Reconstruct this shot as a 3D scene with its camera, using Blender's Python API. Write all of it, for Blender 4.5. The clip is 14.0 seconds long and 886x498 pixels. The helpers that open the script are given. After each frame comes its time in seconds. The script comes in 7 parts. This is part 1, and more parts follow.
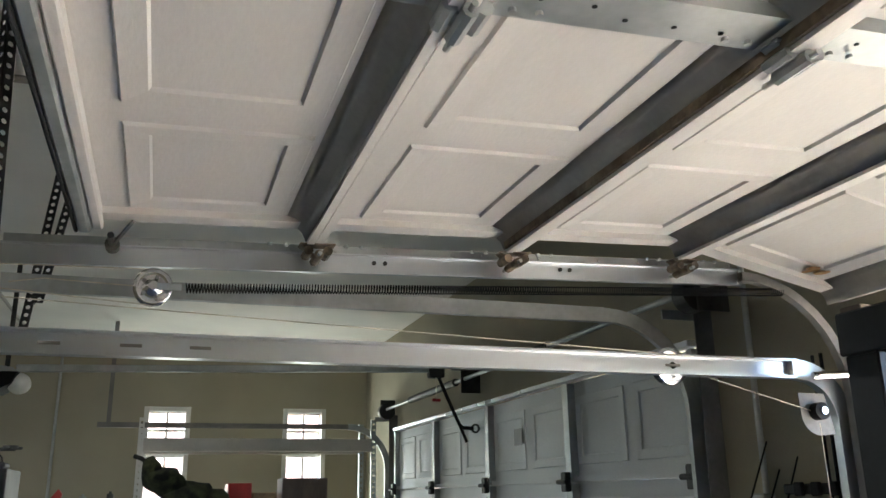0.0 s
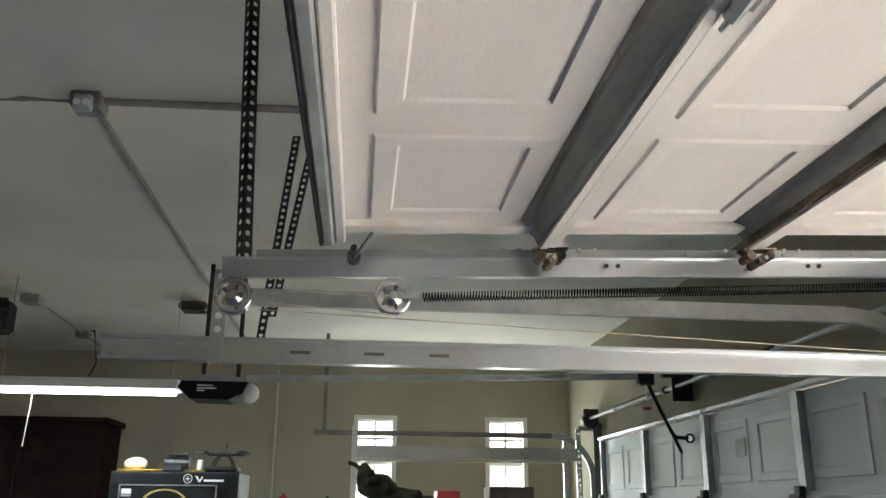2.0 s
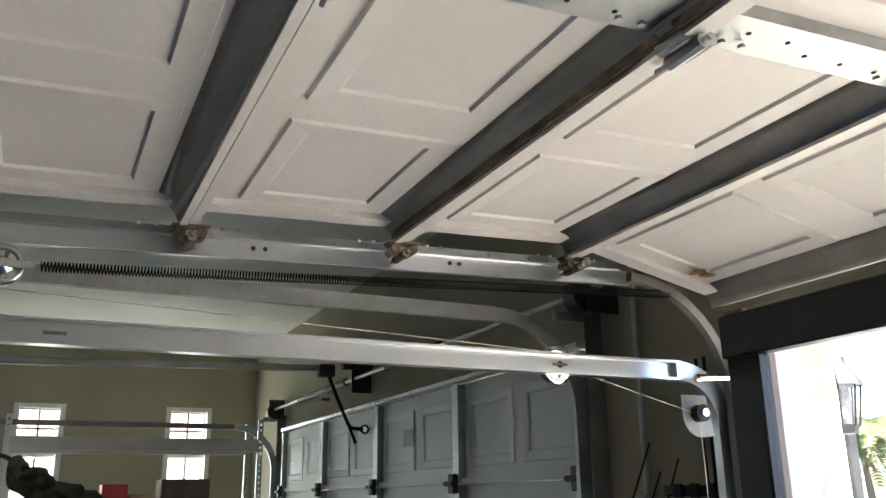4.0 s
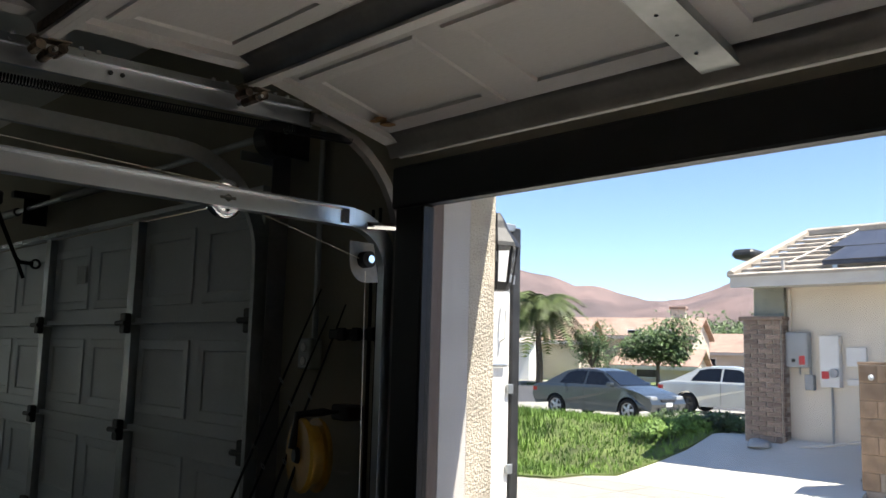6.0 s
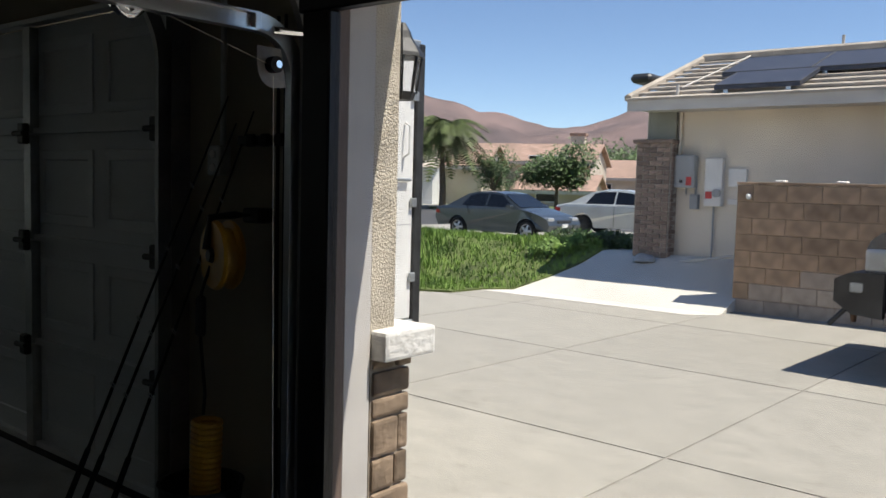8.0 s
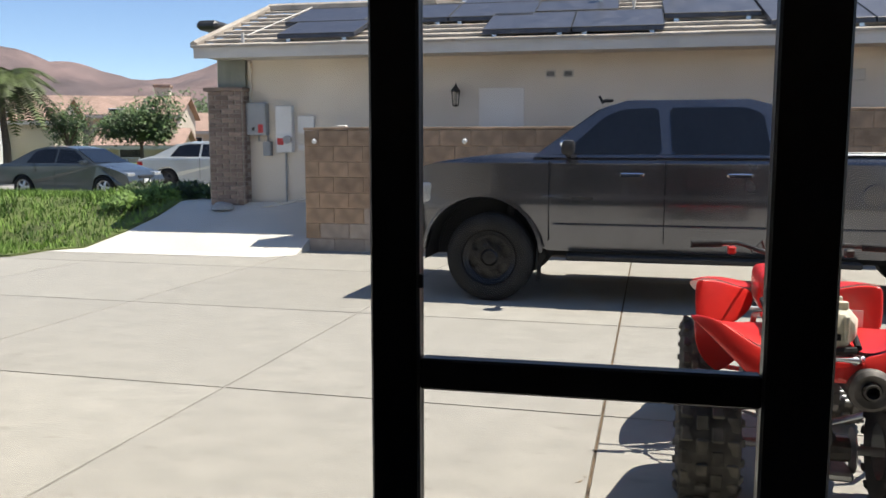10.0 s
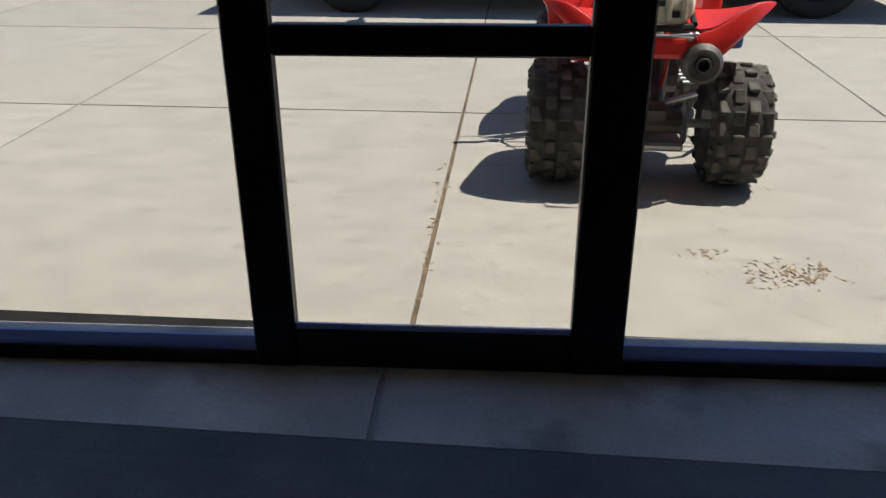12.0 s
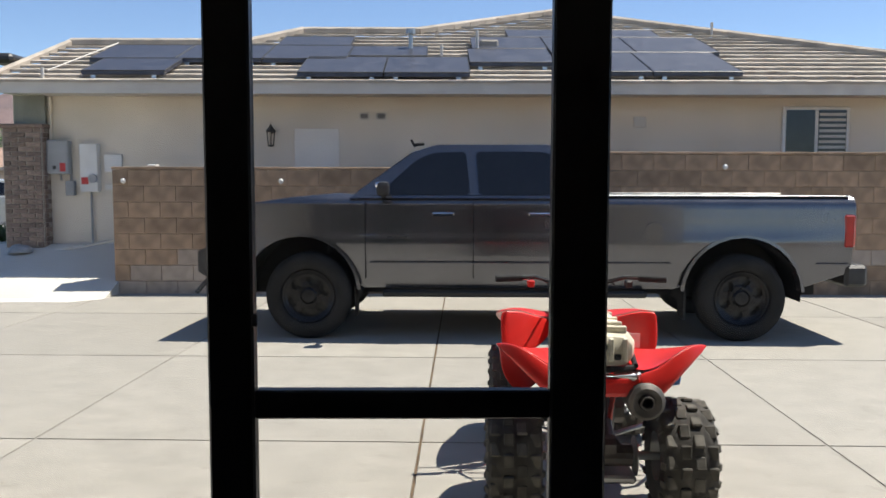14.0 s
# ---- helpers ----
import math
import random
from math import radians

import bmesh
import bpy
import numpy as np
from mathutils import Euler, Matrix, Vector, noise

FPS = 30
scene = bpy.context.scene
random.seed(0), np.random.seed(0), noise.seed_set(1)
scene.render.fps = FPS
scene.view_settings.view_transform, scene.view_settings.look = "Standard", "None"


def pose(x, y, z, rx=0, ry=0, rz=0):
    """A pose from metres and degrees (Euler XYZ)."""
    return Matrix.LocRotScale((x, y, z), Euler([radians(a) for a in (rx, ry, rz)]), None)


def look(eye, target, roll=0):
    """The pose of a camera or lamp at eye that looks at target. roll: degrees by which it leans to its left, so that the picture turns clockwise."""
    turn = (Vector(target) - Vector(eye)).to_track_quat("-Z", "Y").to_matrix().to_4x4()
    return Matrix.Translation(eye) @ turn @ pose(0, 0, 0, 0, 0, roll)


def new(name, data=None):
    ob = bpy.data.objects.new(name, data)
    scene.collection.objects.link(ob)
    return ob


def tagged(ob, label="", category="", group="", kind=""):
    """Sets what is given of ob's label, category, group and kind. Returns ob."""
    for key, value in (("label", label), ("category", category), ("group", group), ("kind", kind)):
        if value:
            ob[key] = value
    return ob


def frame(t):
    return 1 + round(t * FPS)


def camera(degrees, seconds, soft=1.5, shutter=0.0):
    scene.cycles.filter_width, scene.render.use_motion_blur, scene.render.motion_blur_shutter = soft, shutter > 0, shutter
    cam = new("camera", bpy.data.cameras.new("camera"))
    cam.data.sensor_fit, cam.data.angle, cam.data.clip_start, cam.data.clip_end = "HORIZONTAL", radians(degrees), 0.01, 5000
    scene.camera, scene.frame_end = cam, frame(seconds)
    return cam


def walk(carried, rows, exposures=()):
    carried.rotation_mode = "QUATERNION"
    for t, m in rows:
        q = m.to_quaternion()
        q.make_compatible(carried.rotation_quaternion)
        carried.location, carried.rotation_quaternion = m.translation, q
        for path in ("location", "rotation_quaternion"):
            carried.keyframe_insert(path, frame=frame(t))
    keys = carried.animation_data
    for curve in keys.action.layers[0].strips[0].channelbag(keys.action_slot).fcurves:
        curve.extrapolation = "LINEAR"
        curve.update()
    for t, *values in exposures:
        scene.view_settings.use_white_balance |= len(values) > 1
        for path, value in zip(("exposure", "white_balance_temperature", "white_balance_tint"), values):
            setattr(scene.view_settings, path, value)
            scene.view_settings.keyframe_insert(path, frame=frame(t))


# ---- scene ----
cam = camera(55.5, 14.0)
PATH = [
    (0, (-0.415, 0.358, 1.511), (0.188, 2.18, 2.072), -0.9),
    (0.5, (-0.418, 0.363, 1.5), (0.036, 2.227, 2.066), -0.4),
    (1, (-0.456, 0.392, 1.499), (-0.116, 2.278, 2.069), 0.2),
    (1.5, (-0.499, 0.412, 1.505), (-0.282, 2.314, 2.082), 0.5),
    (2, (-0.526, 0.424, 1.511), (-0.347, 2.329, 2.094), 0.5),
    (2.5, (-0.522, 0.431, 1.51), (-0.318, 2.335, 2.087), 0.5),
    (3, (-0.478, 0.43, 1.506), (-0.125, 2.311, 2.088), -0.2),
    (3.5, (-0.409, 0.434, 1.504), (0.21, 2.246, 2.084), -1.0),
    (3.7, (-0.382, 0.435, 1.503), (0.326, 2.214, 2.079), -1.0),
    (5.8, (-0.196, 0.414, 1.464), (1.13, 1.87, 1.813), 1.2),
    (6, (-0.186, 0.423, 1.445), (1.2, 1.843, 1.698), 1.5),
    (6.5, (-0.185, 0.416, 1.418), (1.278, 1.78, 1.437), 2.1),
    (7, (-0.207, 0.399, 1.399), (1.267, 1.748, 1.316), 2.0),
    (9.5, (-0.387, 0.093, 1.323), (1.452, 0.846, 1.097), 0.7),
    (10, (-0.318, -0.016, 1.298), (1.622, 0.399, 1.05), 0.0),
    (10.5, (-0.335, -0.098, 1.288), (1.624, 0.032, 0.908), 0.4),
    (11, (-0.345, -0.108, 1.242), (1.589, 0.007, 0.745), -0.0),
    (11.5, (-0.36, -0.114, 1.173), (1.459, 0.007, 0.35), 0.2),
    (12, (-0.43, -0.081, 1.175), (1.375, 0.023, 0.321), -0.2),
    (12.5, (-0.538, -0.004, 1.173), (1.268, 0.066, 0.315), -0.1),
    (13, (-0.548, -0.019, 1.234), (1.316, -0.01, 0.51), 0.3),
    (13.5, (-0.561, -0.036, 1.286), (1.39, -0.037, 0.844), 0.1),
    (14, (-0.561, -0.027, 1.335), (1.433, -0.042, 1.174), 0.1),
]
walk(cam, [(t, look(eye, target, roll)) for t, eye, target, roll in PATH],
     exposures=[(0.0, 4.25), (1.5, 4.6), (3.0, 4.65), (3.7, 4.4), (5.8, 1.9), (6.5, 1.35), (7.2, 1.05), (9.3, 0.82), (10.2, 1.05), (11.0, 0.76), (11.5, 0.6), (12.2, 0.88), (13.3, 1.06), (14.0, 1.0)])
# ---- daylight ----
SUN_DIR = Vector((-0.28, 0.69, -1.6)).normalized()
world = bpy.data.worlds.new("sky")
scene.world = world
world.use_nodes = True
wn = world.node_tree
sky = wn.nodes.new("ShaderNodeTexSky")
sky.sky_type = 'NISHITA'
sky.sun_disc = False
sky.sun_elevation, sky.sun_rotation = radians(65), radians(158)
sky.altitude, sky.air_density, sky.dust_density, sky.ozone_density = 600, 0.75, 0.1, 2.6
wn.nodes["Background"].inputs["Strength"].default_value = 0.105
wn.links.new(sky.outputs[0], wn.nodes["Background"].inputs["Color"])
sun = new("sun", bpy.data.lights.new("sun", 'SUN'))
sun.data.energy, sun.data.angle, sun.data.color = 4.6, radians(0.53), (1.0, 0.945, 0.845)
sun.matrix_world = look((0, 0, 20), Vector((0, 0, 20)) + SUN_DIR)


# sky light in the two end windows
for wx in (-0.37, 1.04):
    wl = new("window_daylight", bpy.data.lights.new("window_daylight", 'AREA'))
    wl.data.shape, wl.data.size, wl.data.size_y = 'RECTANGLE', 0.34, 1.55
    wl.data.energy, wl.data.color = 1.25, (0.90, 1.0, 0.92)
    wl.matrix_world = look((wx, 9.66, 1.56), (wx, 5.0, 1.45))


# ---- materials ----
def mat(name, col, rough=0.6, metal=0.0, var=0.12, scale=3.0, fine=60.0, bump=0.15, col2=None, coat=0.0,
        per_object=0.0, spots=None, stretch=(1, 1, 1), spec=0.5):
    """Base colour with broad and fine variation, fine relief and uneven gloss."""
    m = bpy.data.materials.new(name)
    m.use_nodes = True
    n, l = m.node_tree.nodes, m.node_tree.links
    b = n["Principled BSDF"]
    b.inputs["Metallic"].default_value = metal
    b.inputs["Coat Weight"].default_value = coat
    b.inputs["Specular IOR Level"].default_value = spec
    tc = n.new("ShaderNodeTexCoord")
    mp = n.new("ShaderNodeMapping")
    mp.inputs["Scale"].default_value = stretch
    l.new(tc.outputs["Object"], mp.inputs[0])
    big = n.new("ShaderNodeTexNoise")
    big.inputs["Scale"].default_value, big.inputs["Detail"].default_value = scale, 6
    small = n.new("ShaderNodeTexNoise")
    small.inputs["Scale"].default_value, small.inputs["Detail"].default_value = fine, 3
    l.new(mp.outputs[0], big.inputs[0])
    l.new(mp.outputs[0], small.inputs[0])
    c2 = col2 or tuple(max(0.0, c * (1 - 2.2 * var)) for c in col)
    c1 = tuple(min(1.0, c * (1 + var)) for c in col)
    ramp = n.new("ShaderNodeMapRange")
    ramp.inputs[1].default_value, ramp.inputs[2].default_value = 0.32, 0.68
    l.new(big.outputs[0], ramp.inputs[0])
    mx = n.new("ShaderNodeMix")
    mx.data_type = 'RGBA'
    mx.inputs[6].default_value, mx.inputs[7].default_value = (*c2, 1), (*c1, 1)
    l.new(ramp.outputs[0], mx.inputs[0])
    g = n.new("ShaderNodeMix")
    g.data_type, g.blend_type = 'RGBA', 'MULTIPLY'
    g.inputs[0].default_value = 1.0
    fr = n.new("ShaderNodeMapRange")
    fr.inputs[1].default_value, fr.inputs[2].default_value = 0.3, 0.7
    fr.inputs[3].default_value, fr.inputs[4].default_value = 1 - var, 1.0
    l.new(small.outputs[0], fr.inputs[0])
    l.new(mx.outputs[2], g.inputs[6])
    l.new(fr.outputs[0], g.inputs[7])
    out = g.outputs[2]
    if spots:
        scol, sscale, lo, hi = spots
        sp = n.new("ShaderNodeTexNoise")
        sp.inputs["Scale"].default_value, sp.inputs["Detail"].default_value = sscale, 8
        l.new(mp.outputs[0], sp.inputs[0])
        sr = n.new("ShaderNodeMapRange")
        sr.inputs[1].default_value, sr.inputs[2].default_value = lo, hi
        l.new(sp.outputs[0], sr.inputs[0])
        sm = n.new("ShaderNodeMix")
        sm.data_type = 'RGBA'
        sm.inputs[7].default_value = (*scol, 1)
        l.new(sr.outputs[0], sm.inputs[0])
        l.new(out, sm.inputs[6])
        out = sm.outputs[2]
    if per_object:
        oi = n.new("ShaderNodeObjectInfo")
        om = n.new("ShaderNodeMapRange")
        om.inputs[3].default_value, om.inputs[4].default_value = 1 - per_object, 1 + per_object * 0.5
        l.new(oi.outputs["Random"], om.inputs[0])
        pm = n.new("ShaderNodeMix")
        pm.data_type, pm.blend_type = 'RGBA', 'MULTIPLY'
        pm.inputs[0].default_value = 1.0
        l.new(out, pm.inputs[6])
        l.new(om.outputs[0], pm.inputs[7])
        out = pm.outputs[2]
    l.new(out, b.inputs["Base Color"])
    rr = n.new("ShaderNodeMapRange")
    rr.inputs[3].default_value, rr.inputs[4].default_value = max(0.02, rough - 0.1), min(1.0, rough + 0.1)
    l.new(big.outputs[0], rr.inputs[0])
    l.new(rr.outputs[0], b.inputs["Roughness"])
    if bump:
        bp = n.new("ShaderNodeBump")
        bp.inputs["Strength"].default_value = bump
        bp.inputs["Distance"].default_value = 0.01
        l.new(small.outputs[0], bp.inputs["Height"])
        l.new(bp.outputs[0], b.inputs["Normal"])
    return m


def glow(name, col, strength):
    m = bpy.data.materials.new(name)
    m.use_nodes = True
    b = m.node_tree.nodes["Principled BSDF"]
    b.inputs["Base Color"].default_value = (*col, 1)
    b.inputs["Emission Color"].default_value = (*col, 1)
    b.inputs["Emission Strength"].default_value = strength
    return m


def see_through(name, col, share, rough=0.4):
    """A fine woven or clear sheet: a share of the light passes straight on."""
    m = bpy.data.materials.new(name)
    m.use_nodes = True
    n, l = m.node_tree.nodes, m.node_tree.links
    b = n["Principled BSDF"]
    b.inputs["Base Color"].default_value = (*col, 1)
    b.inputs["Roughness"].default_value = rough
    t = n.new("ShaderNodeBsdfTransparent")
    mx = n.new("ShaderNodeMixShader")
    mx.inputs[0].default_value = share
    l.new(b.outputs[0], mx.inputs[1])
    l.new(t.outputs[0], mx.inputs[2])
    l.new(mx.outputs[0], n["Material Output"].inputs[0])
    return m


M = dict(
    plaster=mat("painted_plaster", (0.375, 0.34, 0.255), 0.85, var=0.06, scale=1.2, fine=120, bump=0.12),
    ceiling=mat("ceiling_paint", (0.86, 0.84, 0.79), 0.9, var=0.06, scale=0.9, fine=140, bump=0.15),
    doorpaint=mat("door_enamel", (0.645, 0.615, 0.59), 0.5, var=0.05, scale=2.0, fine=160, bump=0.06, stretch=(1, 0.3, 1),
                  spots=((0.62, 0.56, 0.49), 2.5, 0.66, 0.8)),
    # closed door's whitish primer, bluish daylight mixed into the colour
    doorcool=mat("daylight_cooled_primer", (0.76, 0.79, 0.80), 0.5, var=0.06, scale=2.0, fine=160, bump=0.10, stretch=(1, 0.3, 1)),
    rail=mat("rail_grey", (0.22, 0.21, 0.20), 0.6, var=0.15, scale=5, bump=0.1),
    zinc=mat("galvanised_steel", (0.60, 0.63, 0.66), 0.30, 0.9, var=0.03, scale=0.7, fine=25, bump=0.02),
    zincdull=mat("dull_galvanised_steel", (0.50, 0.52, 0.52), 0.45, 0.75, var=0.10, scale=6, fine=40, bump=0.08),
    rust=mat("rusty_steel", (0.20, 0.11, 0.06), 0.8, 0.3, var=0.3, scale=20, fine=90, bump=0.4),
    rustband=mat("rust_stained_paint", (0.20, 0.155, 0.115), 0.8, var=0.4, scale=9, fine=60, bump=0.4, col2=(0.09, 0.055, 0.03)),
    rustpatch=mat("light_rust", (0.40, 0.22, 0.08), 0.8, var=0.3, scale=30, fine=90, bump=0.3),
    hingebrown=mat("grimy_steel", (0.30, 0.235, 0.175), 0.5, 0.5, var=0.35, scale=25, fine=90, bump=0.2),
    darksteel=mat("dark_steel", (0.07, 0.07, 0.07), 0.5, 0.6, var=0.2, scale=9),
    rubber=mat("black_rubber", (0.022, 0.022, 0.023), 0.75, var=0.25, scale=12, fine=90, bump=0.25, spec=0.3),
    tyre=mat("dusty_tyre_rubber", (0.075, 0.071, 0.064), 0.85, var=0.25, scale=10, fine=80, bump=0.3, spec=0.25),
    knob=mat("dusty_tread_rubber", (0.135, 0.128, 0.112), 0.9, var=0.25, scale=14, fine=80, bump=0.3, spec=0.2),
    cartyre=mat("road_tyre_rubber", (0.024, 0.0235, 0.023), 0.8, var=0.25, scale=10, fine=80, bump=0.25, spec=0.25),
    blackalu=mat("black_aluminium", (0.012, 0.012, 0.014), 0.42, 0.2, var=0.2, scale=6, bump=0.04),
    screen=see_through("insect_screen", (0.20, 0.21, 0.22), 0.87),
    vinyl=see_through("blue_translucent_vinyl", (0.30, 0.42, 0.85), 0.22),
    slab=mat("garage_concrete", (0.60, 0.60, 0.60), 0.55, var=0.14, scale=2.5, fine=70, bump=0.12, spots=((0.2, 0.19, 0.18), 4, 0.58, 0.75)),
    epoxy=mat("dark_floor_coating", (0.12, 0.13, 0.15), 0.55, var=0.2, scale=3, fine=90, bump=0.08),
    concrete=mat("driveway_concrete", (0.338, 0.32, 0.278), 0.8, var=0.055, scale=5.0, fine=60, bump=0.2, per_object=0.10, stretch=(1.3, 0.75, 1),
                 spots=((0.20, 0.18, 0.15), 11.0, 0.60, 0.84)),
    yardconcrete=mat("bleached_concrete", (0.66, 0.635, 0.57), 0.85, var=0.06, scale=1.1, fine=50, bump=0.15),
    # dull grey: own colour of the conduits, painted shade on the door's returns
    conduit_returnshade=mat("dull_grey_conduit_return_shade", (0.36, 0.335, 0.31), 0.55, var=0.12, scale=5, bump=0.08),
    litter=mat("dry_leaf", (0.36, 0.26, 0.15), 0.9, var=0.3, scale=30),
    jointgrey=mat("joint_dust", (0.33, 0.31, 0.27), 0.95, var=0.25, scale=5),
    joint=mat("joint_dirt", (0.17, 0.12, 0.07), 0.95, var=0.3, scale=9),
    stucco=mat("rough_stucco", (0.62, 0.55, 0.44), 0.92, var=0.12, scale=8, fine=115, bump=0.9),
    housewall=mat("smooth_stucco", (0.79, 0.715, 0.60), 0.92, var=0.07, scale=1.0, fine=60, bump=0.3),
    trimgrey=mat("trim_paint", (0.62, 0.59, 0.56), 0.6, var=0.06, scale=4),
    brownwood=mat("brown_wood", (0.20, 0.145, 0.12), 0.6, var=0.15, scale=5, stretch=(1, 1, 0.2)),
    cap=mat("white_ledge_render", (0.78, 0.76, 0.72), 0.9, var=0.07, scale=8, fine=40, bump=0.8),
    stone=mat("ledge_stone", (0.33, 0.24, 0.165), 0.9, var=0.2, scale=9, fine=45, bump=0.7, per_object=0.45),
    mortar=mat("mortar", (0.36, 0.30, 0.235), 0.95, var=0.15, scale=9, bump=0.4),
    block=mat("tan_block", (0.47, 0.325, 0.215), 0.95, var=0.22, scale=3.5, fine=55, bump=0.5, per_object=0.22),
    blockgrey=mat("bleached_block", (0.52, 0.43, 0.35), 0.95, var=0.12, scale=6, fine=55, bump=0.5, per_object=0.16),
    blockjoint=mat("block_joint", (0.36, 0.26, 0.18), 0.95, var=0.15, scale=9, bump=0.4),
    brickjoint=mat("brick_joint", (0.46, 0.41, 0.35), 0.95, var=0.15, scale=9, bump=0.4),
    # darkened grey-green that stands for the shade in the house's corner recess
    recessshade=mat("grey_green_recess_shade", (0.30, 0.31, 0.26), 0.8, var=0.12, scale=4),
    camo=mat("camouflage_cloth", (0.07, 0.08, 0.04), 0.95, var=0.3, scale=7, fine=60, bump=0.4, spots=((0.012, 0.014, 0.010), 9, 0.45, 0.6)),
    brick=mat("brown_brick", (0.34, 0.25, 0.20), 0.92, var=0.15, scale=10, fine=60, bump=0.5, per_object=0.40),
    tile=mat("concrete_roof_tile", (0.47, 0.415, 0.345), 0.9, var=0.14, scale=3, fine=30, bump=0.3, per_object=0.08,
             spots=((0.28, 0.22, 0.17), 6, 0.55, 0.75)),
    fascia=mat("fascia_paint", (0.60, 0.57, 0.52), 0.7, var=0.06, scale=4),
    hatch=mat("hatch_paint", (0.82, 0.80, 0.75), 0.6, var=0.04, scale=4),
    solar=mat("solar_glass", (0.055, 0.06, 0.08), 0.40, var=0.2, scale=6, bump=0.0),
    white=mat("white_paint", (0.78, 0.77, 0.74), 0.5, var=0.05, scale=4),
    offwhite=mat("worn_white_plastic", (0.74, 0.69, 0.54), 0.55, var=0.14, scale=14, fine=70),
    grey=mat("grey_paint", (0.35, 0.36, 0.37), 0.5, var=0.07, scale=4),
    glass=mat("dark_tinted_glass", (0.008, 0.010, 0.014), 0.06, var=0.1, scale=3, bump=0.0),
    truckpaint=mat("graphite_car_paint", (0.14, 0.143, 0.158), 0.24, 0.85, var=0.08, scale=2, bump=0.0, coat=0.8),
    sedanpaint=mat("grey_car_paint", (0.075, 0.088, 0.095), 0.3, 0.5, var=0.05, scale=2, bump=0.0, coat=0.6),
    silverpaint=mat("silver_car_paint", (0.56, 0.57, 0.54), 0.32, 0.3, var=0.05, scale=2, bump=0.0, coat=0.6),
    blackrim=mat("satin_black_rim", (0.024, 0.024, 0.026), 0.32, 0.7, var=0.15, scale=8, bump=0.0),
    blackplastic=mat("black_plastic", (0.02, 0.02, 0.021), 0.55, var=0.2, scale=8),
    chrome=mat("chrome", (0.75, 0.76, 0.78), 0.12, 1.0, var=0.05, scale=5, bump=0.0),
    alloy=mat("silver_alloy", (0.55, 0.55, 0.55), 0.35, 0.8, var=0.08, scale=8, bump=0.0),
    redlamp=mat("red_lamp_lens", (0.45, 0.012, 0.012), 0.18, var=0.1, scale=8, bump=0.0, coat=0.5),
    clearlamp=mat("clear_lamp_lens", (0.55, 0.56, 0.55), 0.12, 0.3, var=0.12, scale=9, bump=0.0, coat=0.5),
    redplastic=mat("red_fender_plastic", (0.72, 0.024, 0.018), 0.36, var=0.08, scale=6, bump=0.02, coat=0.2),
    redsticker=mat("red_sticker", (0.6, 0.05, 0.05), 0.5, var=0.1, scale=9),
    blueplastic=mat("blue_plastic", (0.03, 0.16, 0.5), 0.4, var=0.1, scale=6),
    yellow=mat("yellow_plastic", (0.62, 0.33, 0.02), 0.45, var=0.1, scale=6),
    engine=mat("cast_engine_metal", (0.16, 0.15, 0.14), 0.55, 0.6, var=0.25, scale=12, bump=0.2),
    grass=mat("grass_blades", (0.19, 0.30, 0.05), 0.7, var=0.3, scale=1.4, fine=9, bump=0.0, col2=(0.08, 0.16, 0.025)),
    lawn=mat("lawn_soil", (0.14, 0.18, 0.05), 0.95, var=0.3, scale=2, fine=40, bump=0.5),
    earth=mat("dry_earth", (0.27, 0.21, 0.15), 0.95, var=0.2, scale=0.4, fine=8, bump=0.4),
    asphalt=mat("asphalt", (0.075, 0.075, 0.078), 0.85, var=0.15, scale=0.7, fine=60, bump=0.3),
    hill=mat("dry_hillside", (0.20, 0.14, 0.13), 1.0, var=0.3, scale=0.02, fine=0.12, bump=0.0, col2=(0.11, 0.085, 0.085)),
    leaf=mat("tree_leaves", (0.085, 0.15, 0.032), 0.6, var=0.35, scale=2.0, fine=10, bump=0.0, col2=(0.018, 0.04, 0.01)),
    palmleaf=mat("palm_fronds", (0.11, 0.15, 0.035), 0.6, var=0.3, scale=2.0, fine=10, bump=0.0),
    bark=mat("bark", (0.16, 0.115, 0.08), 0.95, var=0.25, scale=8, fine=40, bump=0.8),
    terracotta=mat("terracotta_tile", (0.40, 0.27, 0.21), 0.9, var=0.15, scale=1.5, fine=9, bump=0.3),
    cream=mat("cream_stucco", (0.60, 0.52, 0.42), 0.9, var=0.06, scale=0.8, fine=30, bump=0.2),
    cord=mat("pale_cord", (0.62, 0.56, 0.45), 0.7, var=0.1, scale=30),
    tube=glow("fluorescent_tube", (0.86, 0.95, 1.0), 4.0),
    pane=see_through("window_glass", (0.8, 0.85, 0.9), 0.9, 0.05),
    maroon=mat("dark_red_brown_wood", (0.022, 0.011, 0.010), 0.75, var=0.2, scale=5, spec=0.15),
    toolblack=mat("black_enamel", (0.008, 0.009, 0.010), 0.55, var=0.15, scale=5, bump=0.02, spec=0.2),
    gold=mat("gold_print", (0.42, 0.31, 0.10), 0.5, var=0.1, scale=9),
)


# ---- building helpers ----
def thing(name, label, category, loc=(0, 0, 0), rz=0.0, group="", kind=""):
    ob = new(name)
    ob.matrix_basis = pose(*loc, 0, 0, rz)
    return tagged(ob, label, category, group, kind)


def top_of(ob):
    while ob.parent:
        ob = ob.parent
    return ob


def mesh_of(bm, material, name, smooth=False):
    me = bpy.data.meshes.new(name)
    bmesh.ops.recalc_face_normals(bm, faces=bm.faces)
    if smooth:
        for f in bm.faces:
            f.smooth = True
    bm.to_mesh(me)
    bm.free()
    me.materials.append(M[material] if isinstance(material, str) else material)
    return me


